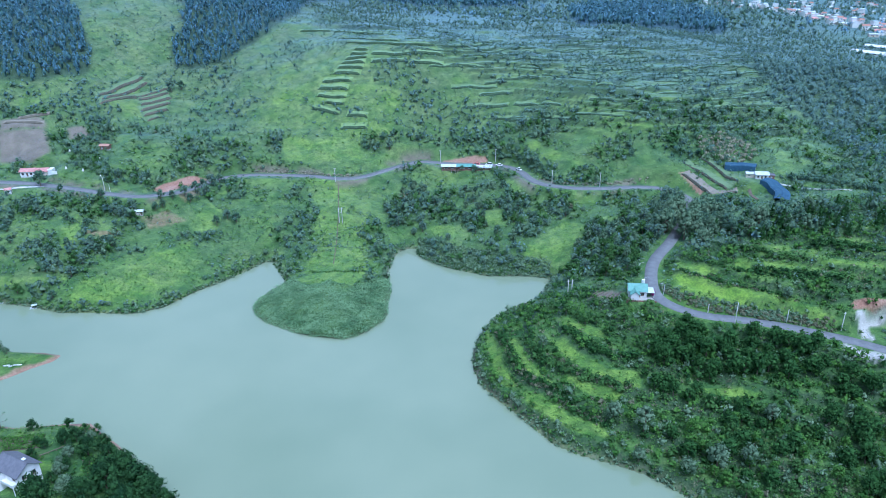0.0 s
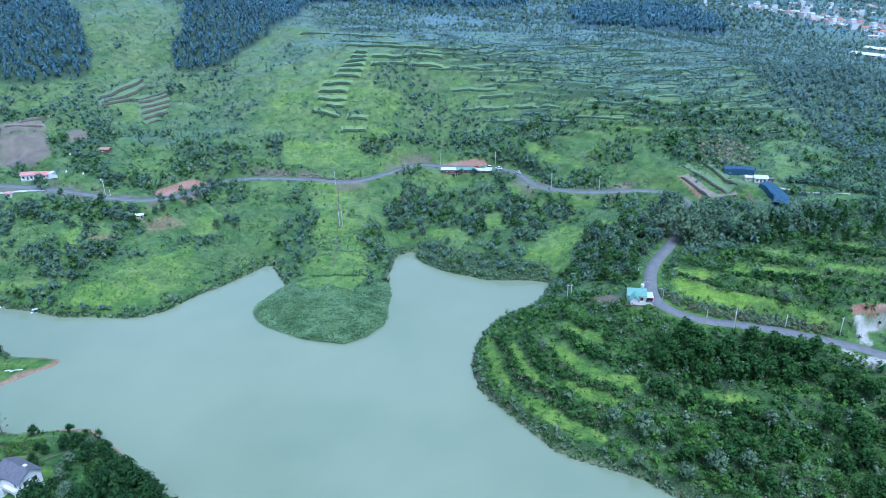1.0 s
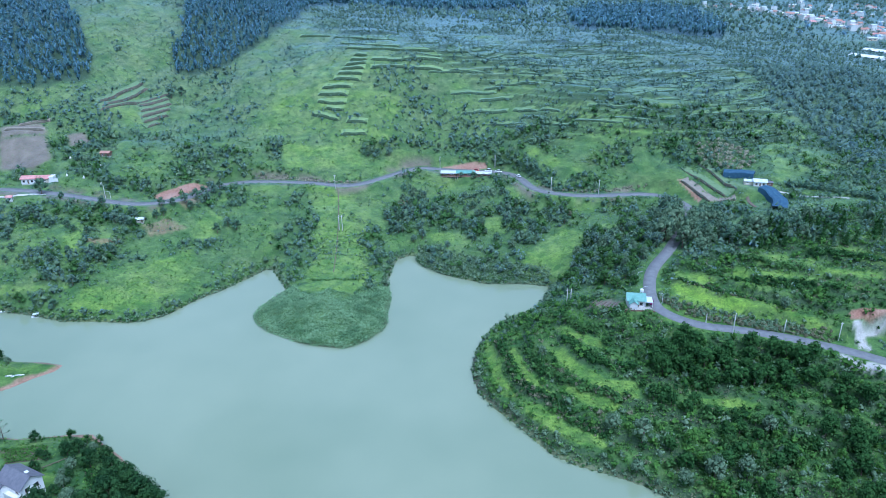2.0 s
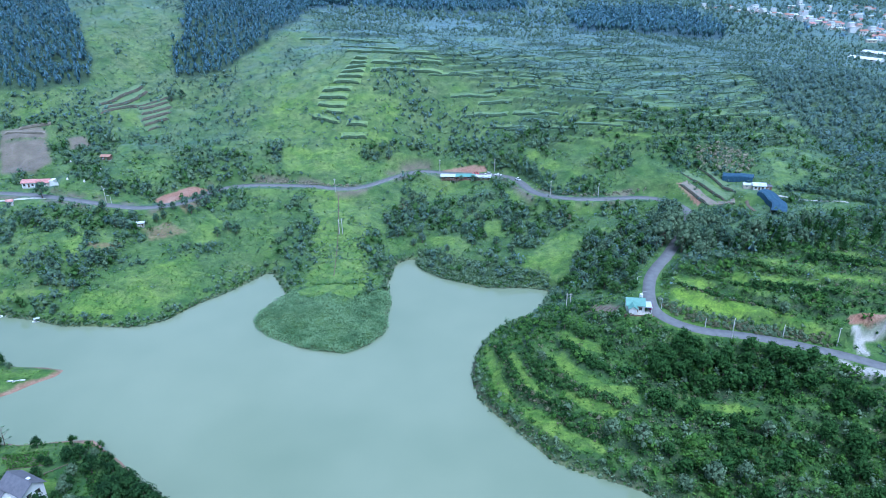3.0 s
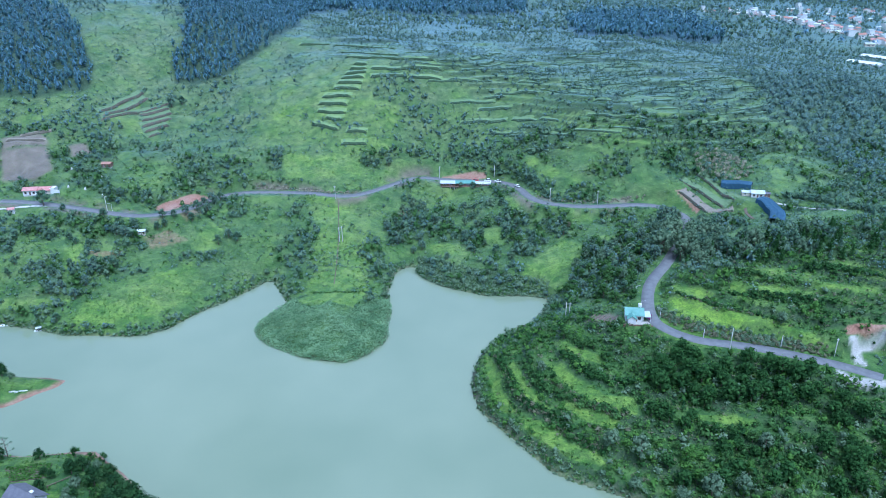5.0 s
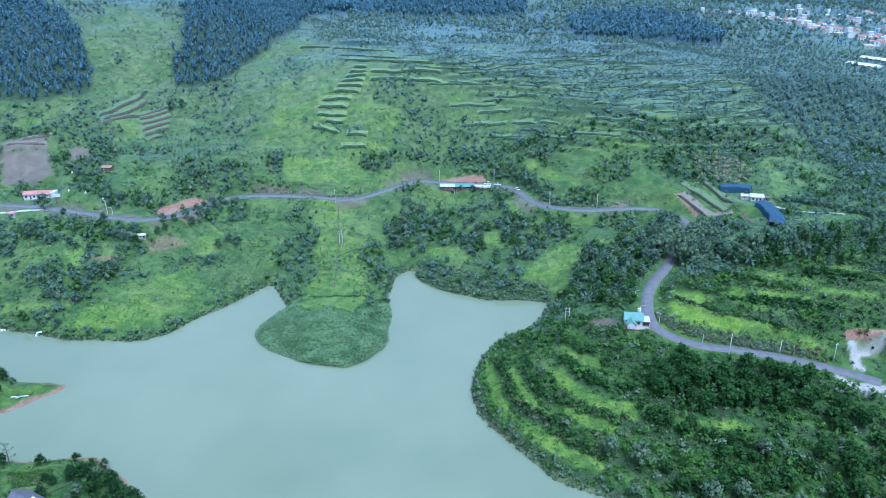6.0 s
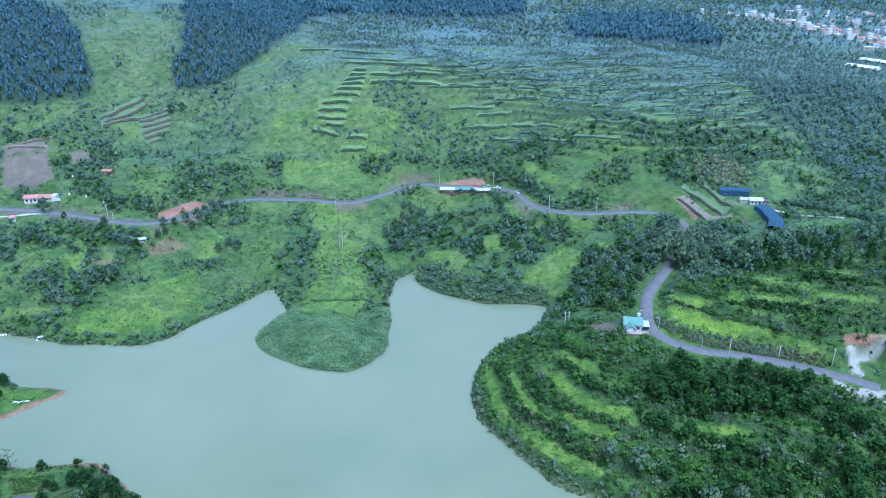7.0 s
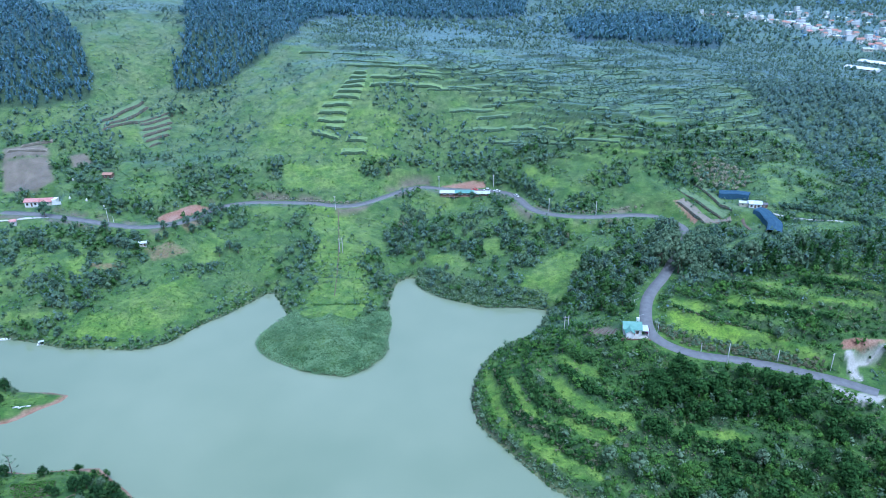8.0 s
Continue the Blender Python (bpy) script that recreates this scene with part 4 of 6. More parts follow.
for p in TILLED + BARE + PALE:
    keep &= ~inside(p, x, y)
for px, py, _, r, _ in PADS:
    keep &= np.hypot(x - px, y - py) > r
x, y, z = x[keep], y[keep], z[keep]
r = RNG.uniform(0.4, 1.0, len(x))
grow("tall_grass", "tussocks of grass on the upper slope", x, y, z - 0.1, r, r * 1.3, np.clip(fbm(x, y, 20, 2, 54) * 1.2 - 0.1 + 0.3 * RNG.random(len(x)), 0, 1), 5, 0.85, MAT["herb"], category="grass", lift=0.75, core=None)

# shrubs and herbs between the villa's hedge rows and the bank
x, y = scatter(-146, -84, 140, 184, 1.5)
z, d, dr, riser = land(x, y)
keep = (d > 1.2) & (np.hypot(x + 119.5, y - 151) > 8.5) & ~inside([(-140, 161), (-140, 174), (-123, 175), (-120, 162)], x, y) & (RNG.random(len(x)) < 0.15 + 0.75 * smooth(0.42, 0.55, fbm(x, y, 6, 2, 91)))
x, y, z = x[keep], y[keep], z[keep]
r = RNG.uniform(0.35, 1.0, len(x))
pick = RNG.random(len(x))
for low, high, mat, words in ((0, 0.6, "leaf_mid", "green garden shrubs on the villa's bank"), (0.6, 1.01, "leaf_fresh", "fresh green garden shrubs on the villa's bank")):
    k = (pick >= low) & (pick < high)
    grow("garden_shrubs", words, x[k], y[k], z[k] - 0.1, r[k], r[k] * 1.4, RNG.random(k.sum()), 16, 0.45, MAT[mat], core=(5, 2))

# floating weed and reeds on the tongue of land
x, y = scatter(-90, -15, 228, 296, 0.62)
z, d, dr, riser = land(x, y)
keep = inside(TONGUE_MAT, x, y) & (d > -0.6)
x, y, z = x[keep], y[keep], np.maximum(z[keep], 0.05)
r = RNG.uniform(0.4, 0.75, len(x)) * (0.8 + 0.5 * fbm(x, y, 6, 2, 61))
grow("water_weeds", "thick mat of green water weeds at the lake edge", x, y, z - 0.1, r, r * (0.7 + 2.2 * smooth(0.35, 0.7, fbm(x, y, 4, 2, 63))), np.clip(1.8 * fbm(x, y, 4.5, 3, 62) - 0.3, 0, 1), 7, 0.75, MAT["reed"], category="weeds", lift=0.75, core=None)


def pines(polys, step, rmin, rmax, count, leaf, words):
    p = np.vstack([np.asarray(q, float) for q in polys])
    lo, hi = p.min(0), p.max(0)
    x, y = scatter(lo[0], hi[0], lo[1], hi[1], step)
    keep = np.maximum.reduce([mask(q, x, y, 2, 5) for q in polys]) > 0.5
    keep &= RNG.random(len(x)) < 0.93
    x, y = x[keep], y[keep]
    z = land(x, y)[0]
    r = RNG.uniform(rmin, rmax, len(x))
    grow("pine_wood", words, x, y, z, r, r * RNG.uniform(2.6, 3.3, len(x)), RNG.random(len(x)), count, leaf, MAT["needle"], category="pine wood", lift=0.3, core=(5, 2))


pines([PINE_WEST, PINE_MID], 4.3, 2.2, 3.4, 20, 0.4, "dark blue-green pine wood on the hillside")
pines([PINE_HILL, PINE_TOP], 7.6, 3.8, 5.6, 14, 0.48, "far dark pine wood on a ridge")

# thick woods on the eastern slope, and a dry thicket above the farm
x, y = scatter(190, 420, 330, 600, 5.2)
keep = (mask(WOODS_EAST, x, y, 8, 14) > 0.4) & (RNG.random(len(x)) < 0.9)
x, y = x[keep], y[keep]
r = RNG.uniform(2.0, 3.8, len(x))
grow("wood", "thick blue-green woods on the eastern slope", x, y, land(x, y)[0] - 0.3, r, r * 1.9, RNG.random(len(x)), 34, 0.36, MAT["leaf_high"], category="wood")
x, y = scatter(140, 185, 355, 400, 2.4)
keep = inside([(145, 382), (152, 368), (166, 363), (178, 372), (178, 384), (166, 396), (150, 392)], x, y) & (RNG.random(len(x)) < 0.85)
x, y = x[keep], y[keep]
r = RNG.uniform(0.9, 1.9, len(x))
grow("dry_thicket", "dry beige thicket above the farm", x, y, land(x, y)[0] - 0.2, r, r * 1.5, RNG.random(len(x)), 32, 0.38, MAT["leaf_dry"])

# woods over the far hills, their leaves tinted pale blue as haze
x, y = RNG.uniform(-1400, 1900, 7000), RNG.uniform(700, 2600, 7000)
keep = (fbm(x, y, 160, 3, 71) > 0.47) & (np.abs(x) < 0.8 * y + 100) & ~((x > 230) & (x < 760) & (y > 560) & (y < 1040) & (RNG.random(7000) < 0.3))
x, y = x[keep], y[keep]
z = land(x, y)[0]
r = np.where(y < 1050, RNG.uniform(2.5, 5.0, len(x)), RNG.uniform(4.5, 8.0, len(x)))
grow("far_wood", "woods on distant hills, tinted blue for haze", x, y, z, r, r * 1.7, RNG.random(len(x)), 10, 0.5, MAT["far_leaf"], category="wood", core=(5, 2))


# ---- trees that can be told apart ----
def tube(line, radii, sides=6):
    """A tapered, bent limb as verts and faces."""
    verts, faces = [], []
    for i, (p, r) in enumerate(zip(line, radii)):
        d = Vector(line[min(i + 1, len(line) - 1)]) - Vector(line[max(i - 1, 0)])
        q = d.to_track_quat("Z", "Y")
        for k in range(sides):
            a = 2 * math.pi * k / sides
            verts.append(Vector(p) + q @ Vector((r * math.cos(a), r * math.sin(a), 0)))
    for i in range(len(line) - 1):
        for k in range(sides):
            a, b = i * sides + k, i * sides + (k + 1) % sides
            faces.append((a, b, b + sides, a + sides))
    faces.append(tuple(range((len(line) - 1) * sides, len(line) * sides)))
    return verts, faces


def joined(pieces):
    verts, faces = [], []
    for v, f in pieces:
        n = len(verts)
        verts += v
        faces += [tuple(i + n for i in face) for face in f]
    return verts, faces


def make_tree(label, tall, wide, material, seed, lobes=9, leaves=50, leaf=0.36, name="tree", crown_low=0.17, shape="round"):
    """One tree: an Empty at its foot over a trunk with limbs and a crown of leaf sprays."""
    rng = np.random.default_rng(seed)
    root = tagged(new(name), label, "tree")
    lean = rng.uniform(-0.06, 0.06, 2) * tall
    top = Vector((lean[0], lean[1], tall * 0.7))
    trunk = [Vector((0, 0, -0.3)), Vector((lean[0] * 0.2, lean[1] * 0.1, tall * 0.22)), Vector((lean[0] * 0.7, lean[1] * 0.6, tall * 0.5)), top]
    girth = tall * 0.026
    pieces = [tube(trunk, [girth * 1.25, girth, girth * 0.7, girth * 0.35])]
    if shape == "cone":
        c = foliage(np.array([[0, 0, tall * crown_low]]), np.array([wide / 2]), np.array([tall * (1 - crown_low)]), lobes * leaves, leaf * 0.7, "cone", rng)
        tone = rng.uniform(0.3, 0.7, 1)
    else:
        a = np.arange(lobes) * 2.4 + rng.uniform(0, 6)
        up = np.linspace(0.0, 1.0, lobes)
        spread = wide * 0.31 * np.sqrt(np.clip(1.05 - up ** 1.6, 0.03, 1)) * rng.uniform(0.75, 1.15, lobes)
        centre = np.stack([np.cos(a) * spread, np.sin(a) * spread, tall * (crown_low + 0.02 + (0.62 - crown_low) * up)], 1)
        r = wide * rng.uniform(0.2, 0.29, lobes)
        c = foliage(centre, r, r * rng.uniform(1.5, 2.0, lobes), leaves, leaf, "round", rng)
        tone = rng.uniform(0.1, 0.9, lobes)
        for k in range(0, lobes, 2):
            start = trunk[1].lerp(trunk[2], rng.uniform(0.2, 1.0))
            end = Vector(centre[k]) + Vector((0, 0, r[k] * 0.6))
            pieces.append(tube([start, start.lerp(end, 0.5) + Vector((0, 0, 0.05 * tall)), end], [girth * 0.5, girth * 0.35, girth * 0.12], 5))
    link_mesh("trunk", *joined(pieces), MAT["bark"], root, True)
    quads_mesh("crown", c, MAT[material], tone, root)
    return root


def stand(kinds, spots, group):
    """Copies of the tree kinds at spots of the plan: x, y, size."""
    grounds = land([s[0] for s in spots], [s[1] for s in spots])[0]
    for i, ((px, py, size), z) in enumerate(zip(spots, grounds)):
        m = pose(px, py, float(z), 0, 0, (i * 137) % 360) @ Matrix.Diagonal((size, size, size * (0.9 + 0.2 * ((i * 7) % 5) / 4), 1))
        tagged(copy_thing(kinds[(i * 5 + i // 3) % len(kinds)], m), group=group)


def spots_in(poly, step, share, low, high, seed):
    rng = np.random.default_rng(seed)
    p = np.asarray(poly, float)
    x, y = scatter(p[:, 0].min(), p[:, 0].max(), p[:, 1].min(), p[:, 1].max(), step, rng)
    z, d, dr, riser = land(x, y)
    keep = inside(p, x, y) & (rng.random(len(x)) < share) & (d > 3) & (dr > 5)
    for px, py, _, r, _ in PADS:
        keep &= np.hypot(x - px, y - py) > r + 2
    for q in PALE + TILLED + OPEN_PLOTS[3:4]:
        keep &= ~inside(q, x, y)
    keep &= np.hypot(x - 140, y - 186) > 9
    for q in GRASS:
        keep &= ~inside(q, x, y)
    return [(float(a), float(b), float(rng.uniform(low, high))) for a, b in zip(x[keep], y[keep])]


def retire(kinds):
    for ob in kinds:
        for o in (*ob.children_recursive, ob):
            bpy.data.objects.remove(o)


headland_kinds = [
    make_tree("dark green leafy tree with a dense rounded crown", 7.6, 6.4, "leaf", 1, 13, 46, 0.38),
    make_tree("dark green leafy tree with a lumpy crown", 8.4, 6.0, "leaf", 2, 14, 44, 0.38),
    make_tree("dark green bushy tree, broad and low", 5.8, 6.6, "leaf", 3, 13, 44, 0.38, crown_low=0.12),
    make_tree("fresh green young tree with an open crown", 6.0, 4.6, "leaf_fresh", 4, 10, 60, 0.32),
]
grey_kinds = [
    make_tree("grey-green silvery tree with an airy crown", 6.2, 4.8, "leaf_silver", 5, 10, 60, 0.3, "silver_leaved_tree"),
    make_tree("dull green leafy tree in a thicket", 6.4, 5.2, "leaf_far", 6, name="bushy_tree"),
    make_tree("green leafy tree in a thicket", 7.0, 5.4, "dull", 7, 10, 48, name="bushy_tree"),
]
mid_kinds = [
    make_tree("mid green leafy tree with an uneven crown", 5.4, 4.6, "leaf_mid", 14, 10, 42, 0.36),
    make_tree("mid green bushy tree, low and wide", 4.2, 4.8, "leaf_mid", 15, 10, 42, 0.36, crown_low=0.1),
]
pine_kinds = [
    make_tree("young dark green pine tree", 6.0, 3.0, "leaf", 8, 8, 40, 0.5, "pine_tree", 0.08, "cone"),
    make_tree("slim young pine tree", 5.0, 2.2, "leaf_far", 9, 8, 34, 0.5, "pine_tree", 0.1, "cone"),
]
stand(headland_kinds[:3], spots_in(THICK_HEADLAND[0], 4.7, 0.95, 0.7, 1.15, 11), "trees on the headland")
stand(headland_kinds[:3], spots_in(THICK_HEADLAND[1], 4.6, 0.95, 0.5, 0.85, 20), "trees on the headland")
stand(headland_kinds[2:] + mid_kinds, spots_in([(60, 160), (76, 178), (116, 170), (135, 168), (150, 150), (150, 125), (66, 142)], 5.2, 0.72, 0.55, 1.0, 12), "trees on the headland")
stand(headland_kinds[:3], spots_in([(112, 172), (138, 172), (160, 150), (150, 122), (118, 128), (108, 150)], 5.0, 0.8, 0.65, 1.05, 21), "trees on the headland")
stand(mid_kinds, spots_in([(30, 236), (44, 238), (70, 224), (70, 206), (62, 212), (50, 228)], 5.4, 0.75, 0.6, 1.0, 22), "small trees on the headland")
stand(mid_kinds, spots_in(THICK_SLOPES[8], 5.8, 0.8, 0.8, 1.3, 23), "trees in the gully")
for k, poly in enumerate(THICK_SLOPES[:8]):
    stand(grey_kinds[1:] + mid_kinds[:1], spots_in(poly, 6.0, 0.6, 0.6, 1.0, 24 + k), "trees on the lake slope")
stand(grey_kinds, spots_in(DENSE_PLOTS[1], 6.0, 0.85, 0.7, 1.15, 13), "trees in the gully")
stand(grey_kinds[:2] + pine_kinds, spots_in([(106, 292), (126, 297), (150, 284), (168, 272), (150, 262), (110, 270)], 5.6, 0.85, 0.9, 1.5, 14), "trees on the crest")
stand(pine_kinds, spots_in([(150, 282), (192, 272), (205, 245), (160, 252), (130, 262)], 5.0, 0.75, 0.7, 1.25, 15), "young pines on the crest")
stand(grey_kinds, spots_in([(100, 292), (104, 312), (118, 338), (124, 332), (117, 316), (108, 294)], 4.4, 0.95, 1.2, 1.65, 18), "trees along the road")
stand(grey_kinds, spots_in([(113, 290), (124, 306), (136, 330), (140, 316), (128, 292)], 4.6, 0.9, 1.0, 1.4, 19), "trees along the road")
stand(grey_kinds, spots_in(DENSE_PLOTS[2], 9.0, 0.5, 0.55, 0.95, 16), "trees on the lake slope")
stand(grey_kinds[1:], spots_in(DENSE_PLOTS[3], 9.0, 0.6, 0.6, 1.0, 17), "trees on the lake slope")

big_grey = [
    make_tree("large grey-green tree with a broad silvery crown", 10.0, 9.0, "leaf_silver", 31, 13, 60, 0.28, "silver_leaved_tree", 0.12),
    make_tree("tall grey-green tree with a lumpy silvery crown", 11.0, 7.6, "leaf_silver", 32, 13, 60, 0.28, "silver_leaved_tree", 0.12),
    make_tree("large dull green tree with a full crown", 10.0, 8.4, "leaf_far", 33, 12, 54, 0.3, "bushy_tree", 0.12),
]
crest = np.array([(118, 297, 1.25), (121.5, 302.5, 1.2), (115.5, 292, 1.15), (125, 308.5, 1.1), (128.5, 314, 1.0), (131.5, 322, 0.95), (117, 287.7, 1.0), (122.4, 296.4, 1.1), (118.8, 281.2, 0.9), (127.7, 294.8, 1.0), (125.4, 279.2, 1.0), (103, 294, 1.25), (107, 303, 1.25), (110.5, 311, 1.25), (115, 320, 1.1), (101, 299, 1.0), (129.3, 266.7, 0.8), (137.4, 275.9, 1.0), (112.2, 273.1, 0.8), (119, 310, 1.0), (124, 318, 0.9), (129, 305, 1.1), (113, 281, 0.9), (109.6, 286.4, 1.15), (112.6, 291.4, 1.2), (115.6, 296.8, 1.2), (104.8, 296.4, 1.2), (108.8, 303.6, 1.2), (113.4, 310.2, 1.2), (119.4, 303.4, 1.2), (123, 309, 1.2)])
crest = crest[land(crest[:, 0], crest[:, 1])[2] > 3.7]
stand(big_grey, crest.tolist(), "large trees on the crest")
stand(big_grey[:2], [(53, 176, 0.7), (61, 170, 0.95), (78, 155, 0.8), (87, 155, 0.7), (100, 171, 0.7), (57, 160, 0.5), (69, 153, 0.6), (36, 214, 0.5), (127, 224, 0.55)], "silvery trees on the headland")
retire(big_grey)


# ---- buildings ----
def metal_roof_material(name, a, b, rough=0.45):
    n = Nodes(name)
    wave = n.add("ShaderNodeTexWave", Scale=2.2, Distortion=0.0)
    n.plug(n.add("ShaderNodeTexCoord").outputs["Object"], wave.inputs["Vector"])
    wear = n.noise(0.6, 5)
    return n.done(n.mix(n.ramp(wear, 0.35, 0.7), a, b), rough, wave.outputs["Fac"], 0.5, 0.04, Specular_IOR_Level=0.4)


def glass_material():
    n = Nodes("window_glass")
    return n.done((0.03, 0.035, 0.04), 0.08, Specular_IOR_Level=0.8)


MAT.update(
    white_wall=plain_material("white_render", (0.70, 0.69, 0.67), (0.82, 0.81, 0.79), 0.8, 0.7),
    cream_wall=plain_material("cream_render", (0.55, 0.48, 0.38), (0.68, 0.62, 0.52), 0.8, 0.7),
    brick_wall=plain_material("red_brown_boards", (0.17, 0.095, 0.07), (0.26, 0.155, 0.12), 0.85, 1.2),
    slate=plain_material("slate_roof", (0.11, 0.108, 0.125), (0.17, 0.165, 0.185), 0.6, 0.9),
    teal_roof=metal_roof_material("teal_metal_roof", (0.14, 0.29, 0.235), (0.20, 0.37, 0.31)),
    white_roof=metal_roof_material("pale_metal_roof", (0.50, 0.54, 0.56), (0.70, 0.73, 0.74)),
    red_roof=metal_roof_material("faded_red_roof", (0.48, 0.20, 0.18), (0.62, 0.34, 0.30)),
    tile_roof=plain_material("brown_tile_roof", (0.34, 0.17, 0.12), (0.46, 0.26, 0.19), 0.8, 1.5),
    glass=glass_material(),
    wood=plain_material("dark_wood", (0.12, 0.075, 0.05), (0.2, 0.13, 0.09), 0.7, 2.0),
    steel=plain_material("grey_steel", (0.35, 0.36, 0.37), (0.5, 0.5, 0.5), 0.5, 2.0, 0.6),
    net=plain_material("dark_blue_shade_net", (0.022, 0.06, 0.11), (0.05, 0.11, 0.17), 0.85, 0.8),
    soil=plain_material("dark_garden_soil", (0.11, 0.085, 0.065), (0.18, 0.145, 0.11), 0.95, 1.0, 0, 0.8),
    white_paint=plain_material("white_paint", (0.72, 0.73, 0.74), (0.84, 0.84, 0.84), 0.5, 2.0),
    rubber=plain_material("black_rubber", (0.015, 0.015, 0.016), (0.03, 0.03, 0.03), 0.8, 5.0),
    red_paint=plain_material("red_paint", (0.45, 0.06, 0.05), (0.55, 0.10, 0.08), 0.4, 3.0),
    purple_leaf=leaf_material("purple_flowers", (0.16, 0.02, 0.10), (0.34, 0.06, 0.2)),
)


def block(x0, x1, y0, y1, z0, z1, bevel=0.0):
    """A box as verts and faces; with bevel its upright edges are cut."""
    b = bevel
    if b:
        ring = [(x0 + b, y0), (x1 - b, y0), (x1, y0 + b), (x1, y1 - b), (x1 - b, y1), (x0 + b, y1), (x0, y1 - b), (x0, y0 + b)]
    else:
        ring = [(x0, y0), (x1, y0), (x1, y1), (x0, y1)]
    n = len(ring)
    verts = [(x, y, z0) for x, y in ring] + [(x, y, z1) for x, y in ring]
    faces = [tuple(reversed(range(n))), tuple(range(n, 2 * n))] + [(i, (i + 1) % n, n + (i + 1) % n, n + i) for i in range(n)]
    return verts, faces


def part(name, piece, material, parent, label="", m=None, smooth_shade=False):
    """One mesh object under a thing or a part."""
    ob = link_mesh(name, [tuple(v) for v in piece[0]], piece[1], material, parent, smooth_shade, label=label)
    if m is not None:
        ob.matrix_basis = m
    return ob


def panel(width, tall, thick, holes):
    """A wall in the x-z plane, from x = 0, with real openings: x, z, width, height."""
    xs = sorted({0.0, width, *[h[0] for h in holes], *[h[0] + h[2] for h in holes]})
    zs = sorted({0.0, tall, *[h[1] for h in holes], *[h[1] + h[3] for h in holes]})
    nx, nz = len(xs) - 1, len(zs) - 1
    full = {(i, k) for i in range(nx) for k in range(nz)
            if not any(h[0] < (xs[i] + xs[i + 1]) / 2 < h[0] + h[2] and h[1] < (zs[k] + zs[k + 1]) / 2 < h[1] + h[3] for h in holes)}
    verts = [(x, y, z) for y in (0, thick) for z in zs for x in xs]
    at = lambda i, k, side: side * (nx + 1) * (nz + 1) + k * (nx + 1) + i
    faces = []
    for i, k in sorted(full):
        faces.append((at(i, k, 0), at(i + 1, k, 0), at(i + 1, k + 1, 0), at(i, k + 1, 0)))
        faces.append((at(i, k, 1), at(i, k + 1, 1), at(i + 1, k + 1, 1), at(i + 1, k, 1)))
        for di, dk, p, q in ((-1, 0, (i, k + 1), (i, k)), (1, 0, (i + 1, k), (i + 1, k + 1)), (0, -1, (i, k), (i + 1, k)), (0, 1, (i + 1, k + 1), (i, k + 1))):
            if (i + di, k + dk) not in full:
                faces.append((at(*p, 0), at(*p, 1), at(*q, 1), at(*q, 0)))
    used = sorted({v for f in faces for v in f})
    index = {v: n for n, v in enumerate(used)}
    return [verts[v] for v in used], [tuple(index[v] for v in f) for f in faces]


def window(parent, m, w, h, frame_mat, detail=True):
    """A window in an opening at m: a frame with a mullion, a sill and a pane."""
    f = 0.09
    pieces = [block(0, w, 0.02, 0.12, 0, f), block(0, w, 0.02, 0.12, h - f, h), block(0, f, 0.02, 0.12, f, h - f), block(w - f, w, 0.02, 0.12, f, h - f),
              block(w / 2 - 0.035, w / 2 + 0.035, 0.03, 0.11, f, h - f)]
    ob = part("window", joined(pieces), frame_mat, parent, m=m)
    part("pane", block(f, w - f, 0.06, 0.08, f, h - f), MAT["glass"], ob, "dark glass")
    if detail:
        part("sill", block(-0.08, w + 0.08, -0.1, 0.14, -0.08, -0.005), frame_mat, ob)
    return ob


def gable_roof(w, d, base, rise, over, thick=0.14):
    """Two sloping slabs and a ridge cap over a w x d plan centred on the origin, the ridge along x."""
    slope = rise / (d / 2)
    drop = over * slope
    slabs = []
    for s in (-1, 1):
        x0, x1, ye = -w / 2 - over, w / 2 + over, s * (d / 2 + over)
        verts = [(x0, ye, base - drop), (x1, ye, base - drop), (x1, 0, base + rise), (x0, 0, base + rise)]
        verts += [(x, y, z + thick) for x, y, z in verts]
        faces = [(0, 1, 2, 3), (7, 6, 5, 4), (0, 4, 5, 1), (1, 5, 6, 2), (2, 6, 7, 3), (3, 7, 4, 0)]
        slabs.append((verts, faces))
    t = base + rise + thick
    cap = ([(x, y, z) for x in (-w / 2 - over - 0.03, w / 2 + over + 0.03) for y, z in ((-0.22, t - 0.22 * slope + 0.02), (0, t + 0.06), (0.22, t - 0.22 * slope + 0.02))],
           [(0, 3, 4, 1), (1, 4, 5, 2)])
    return slabs, cap


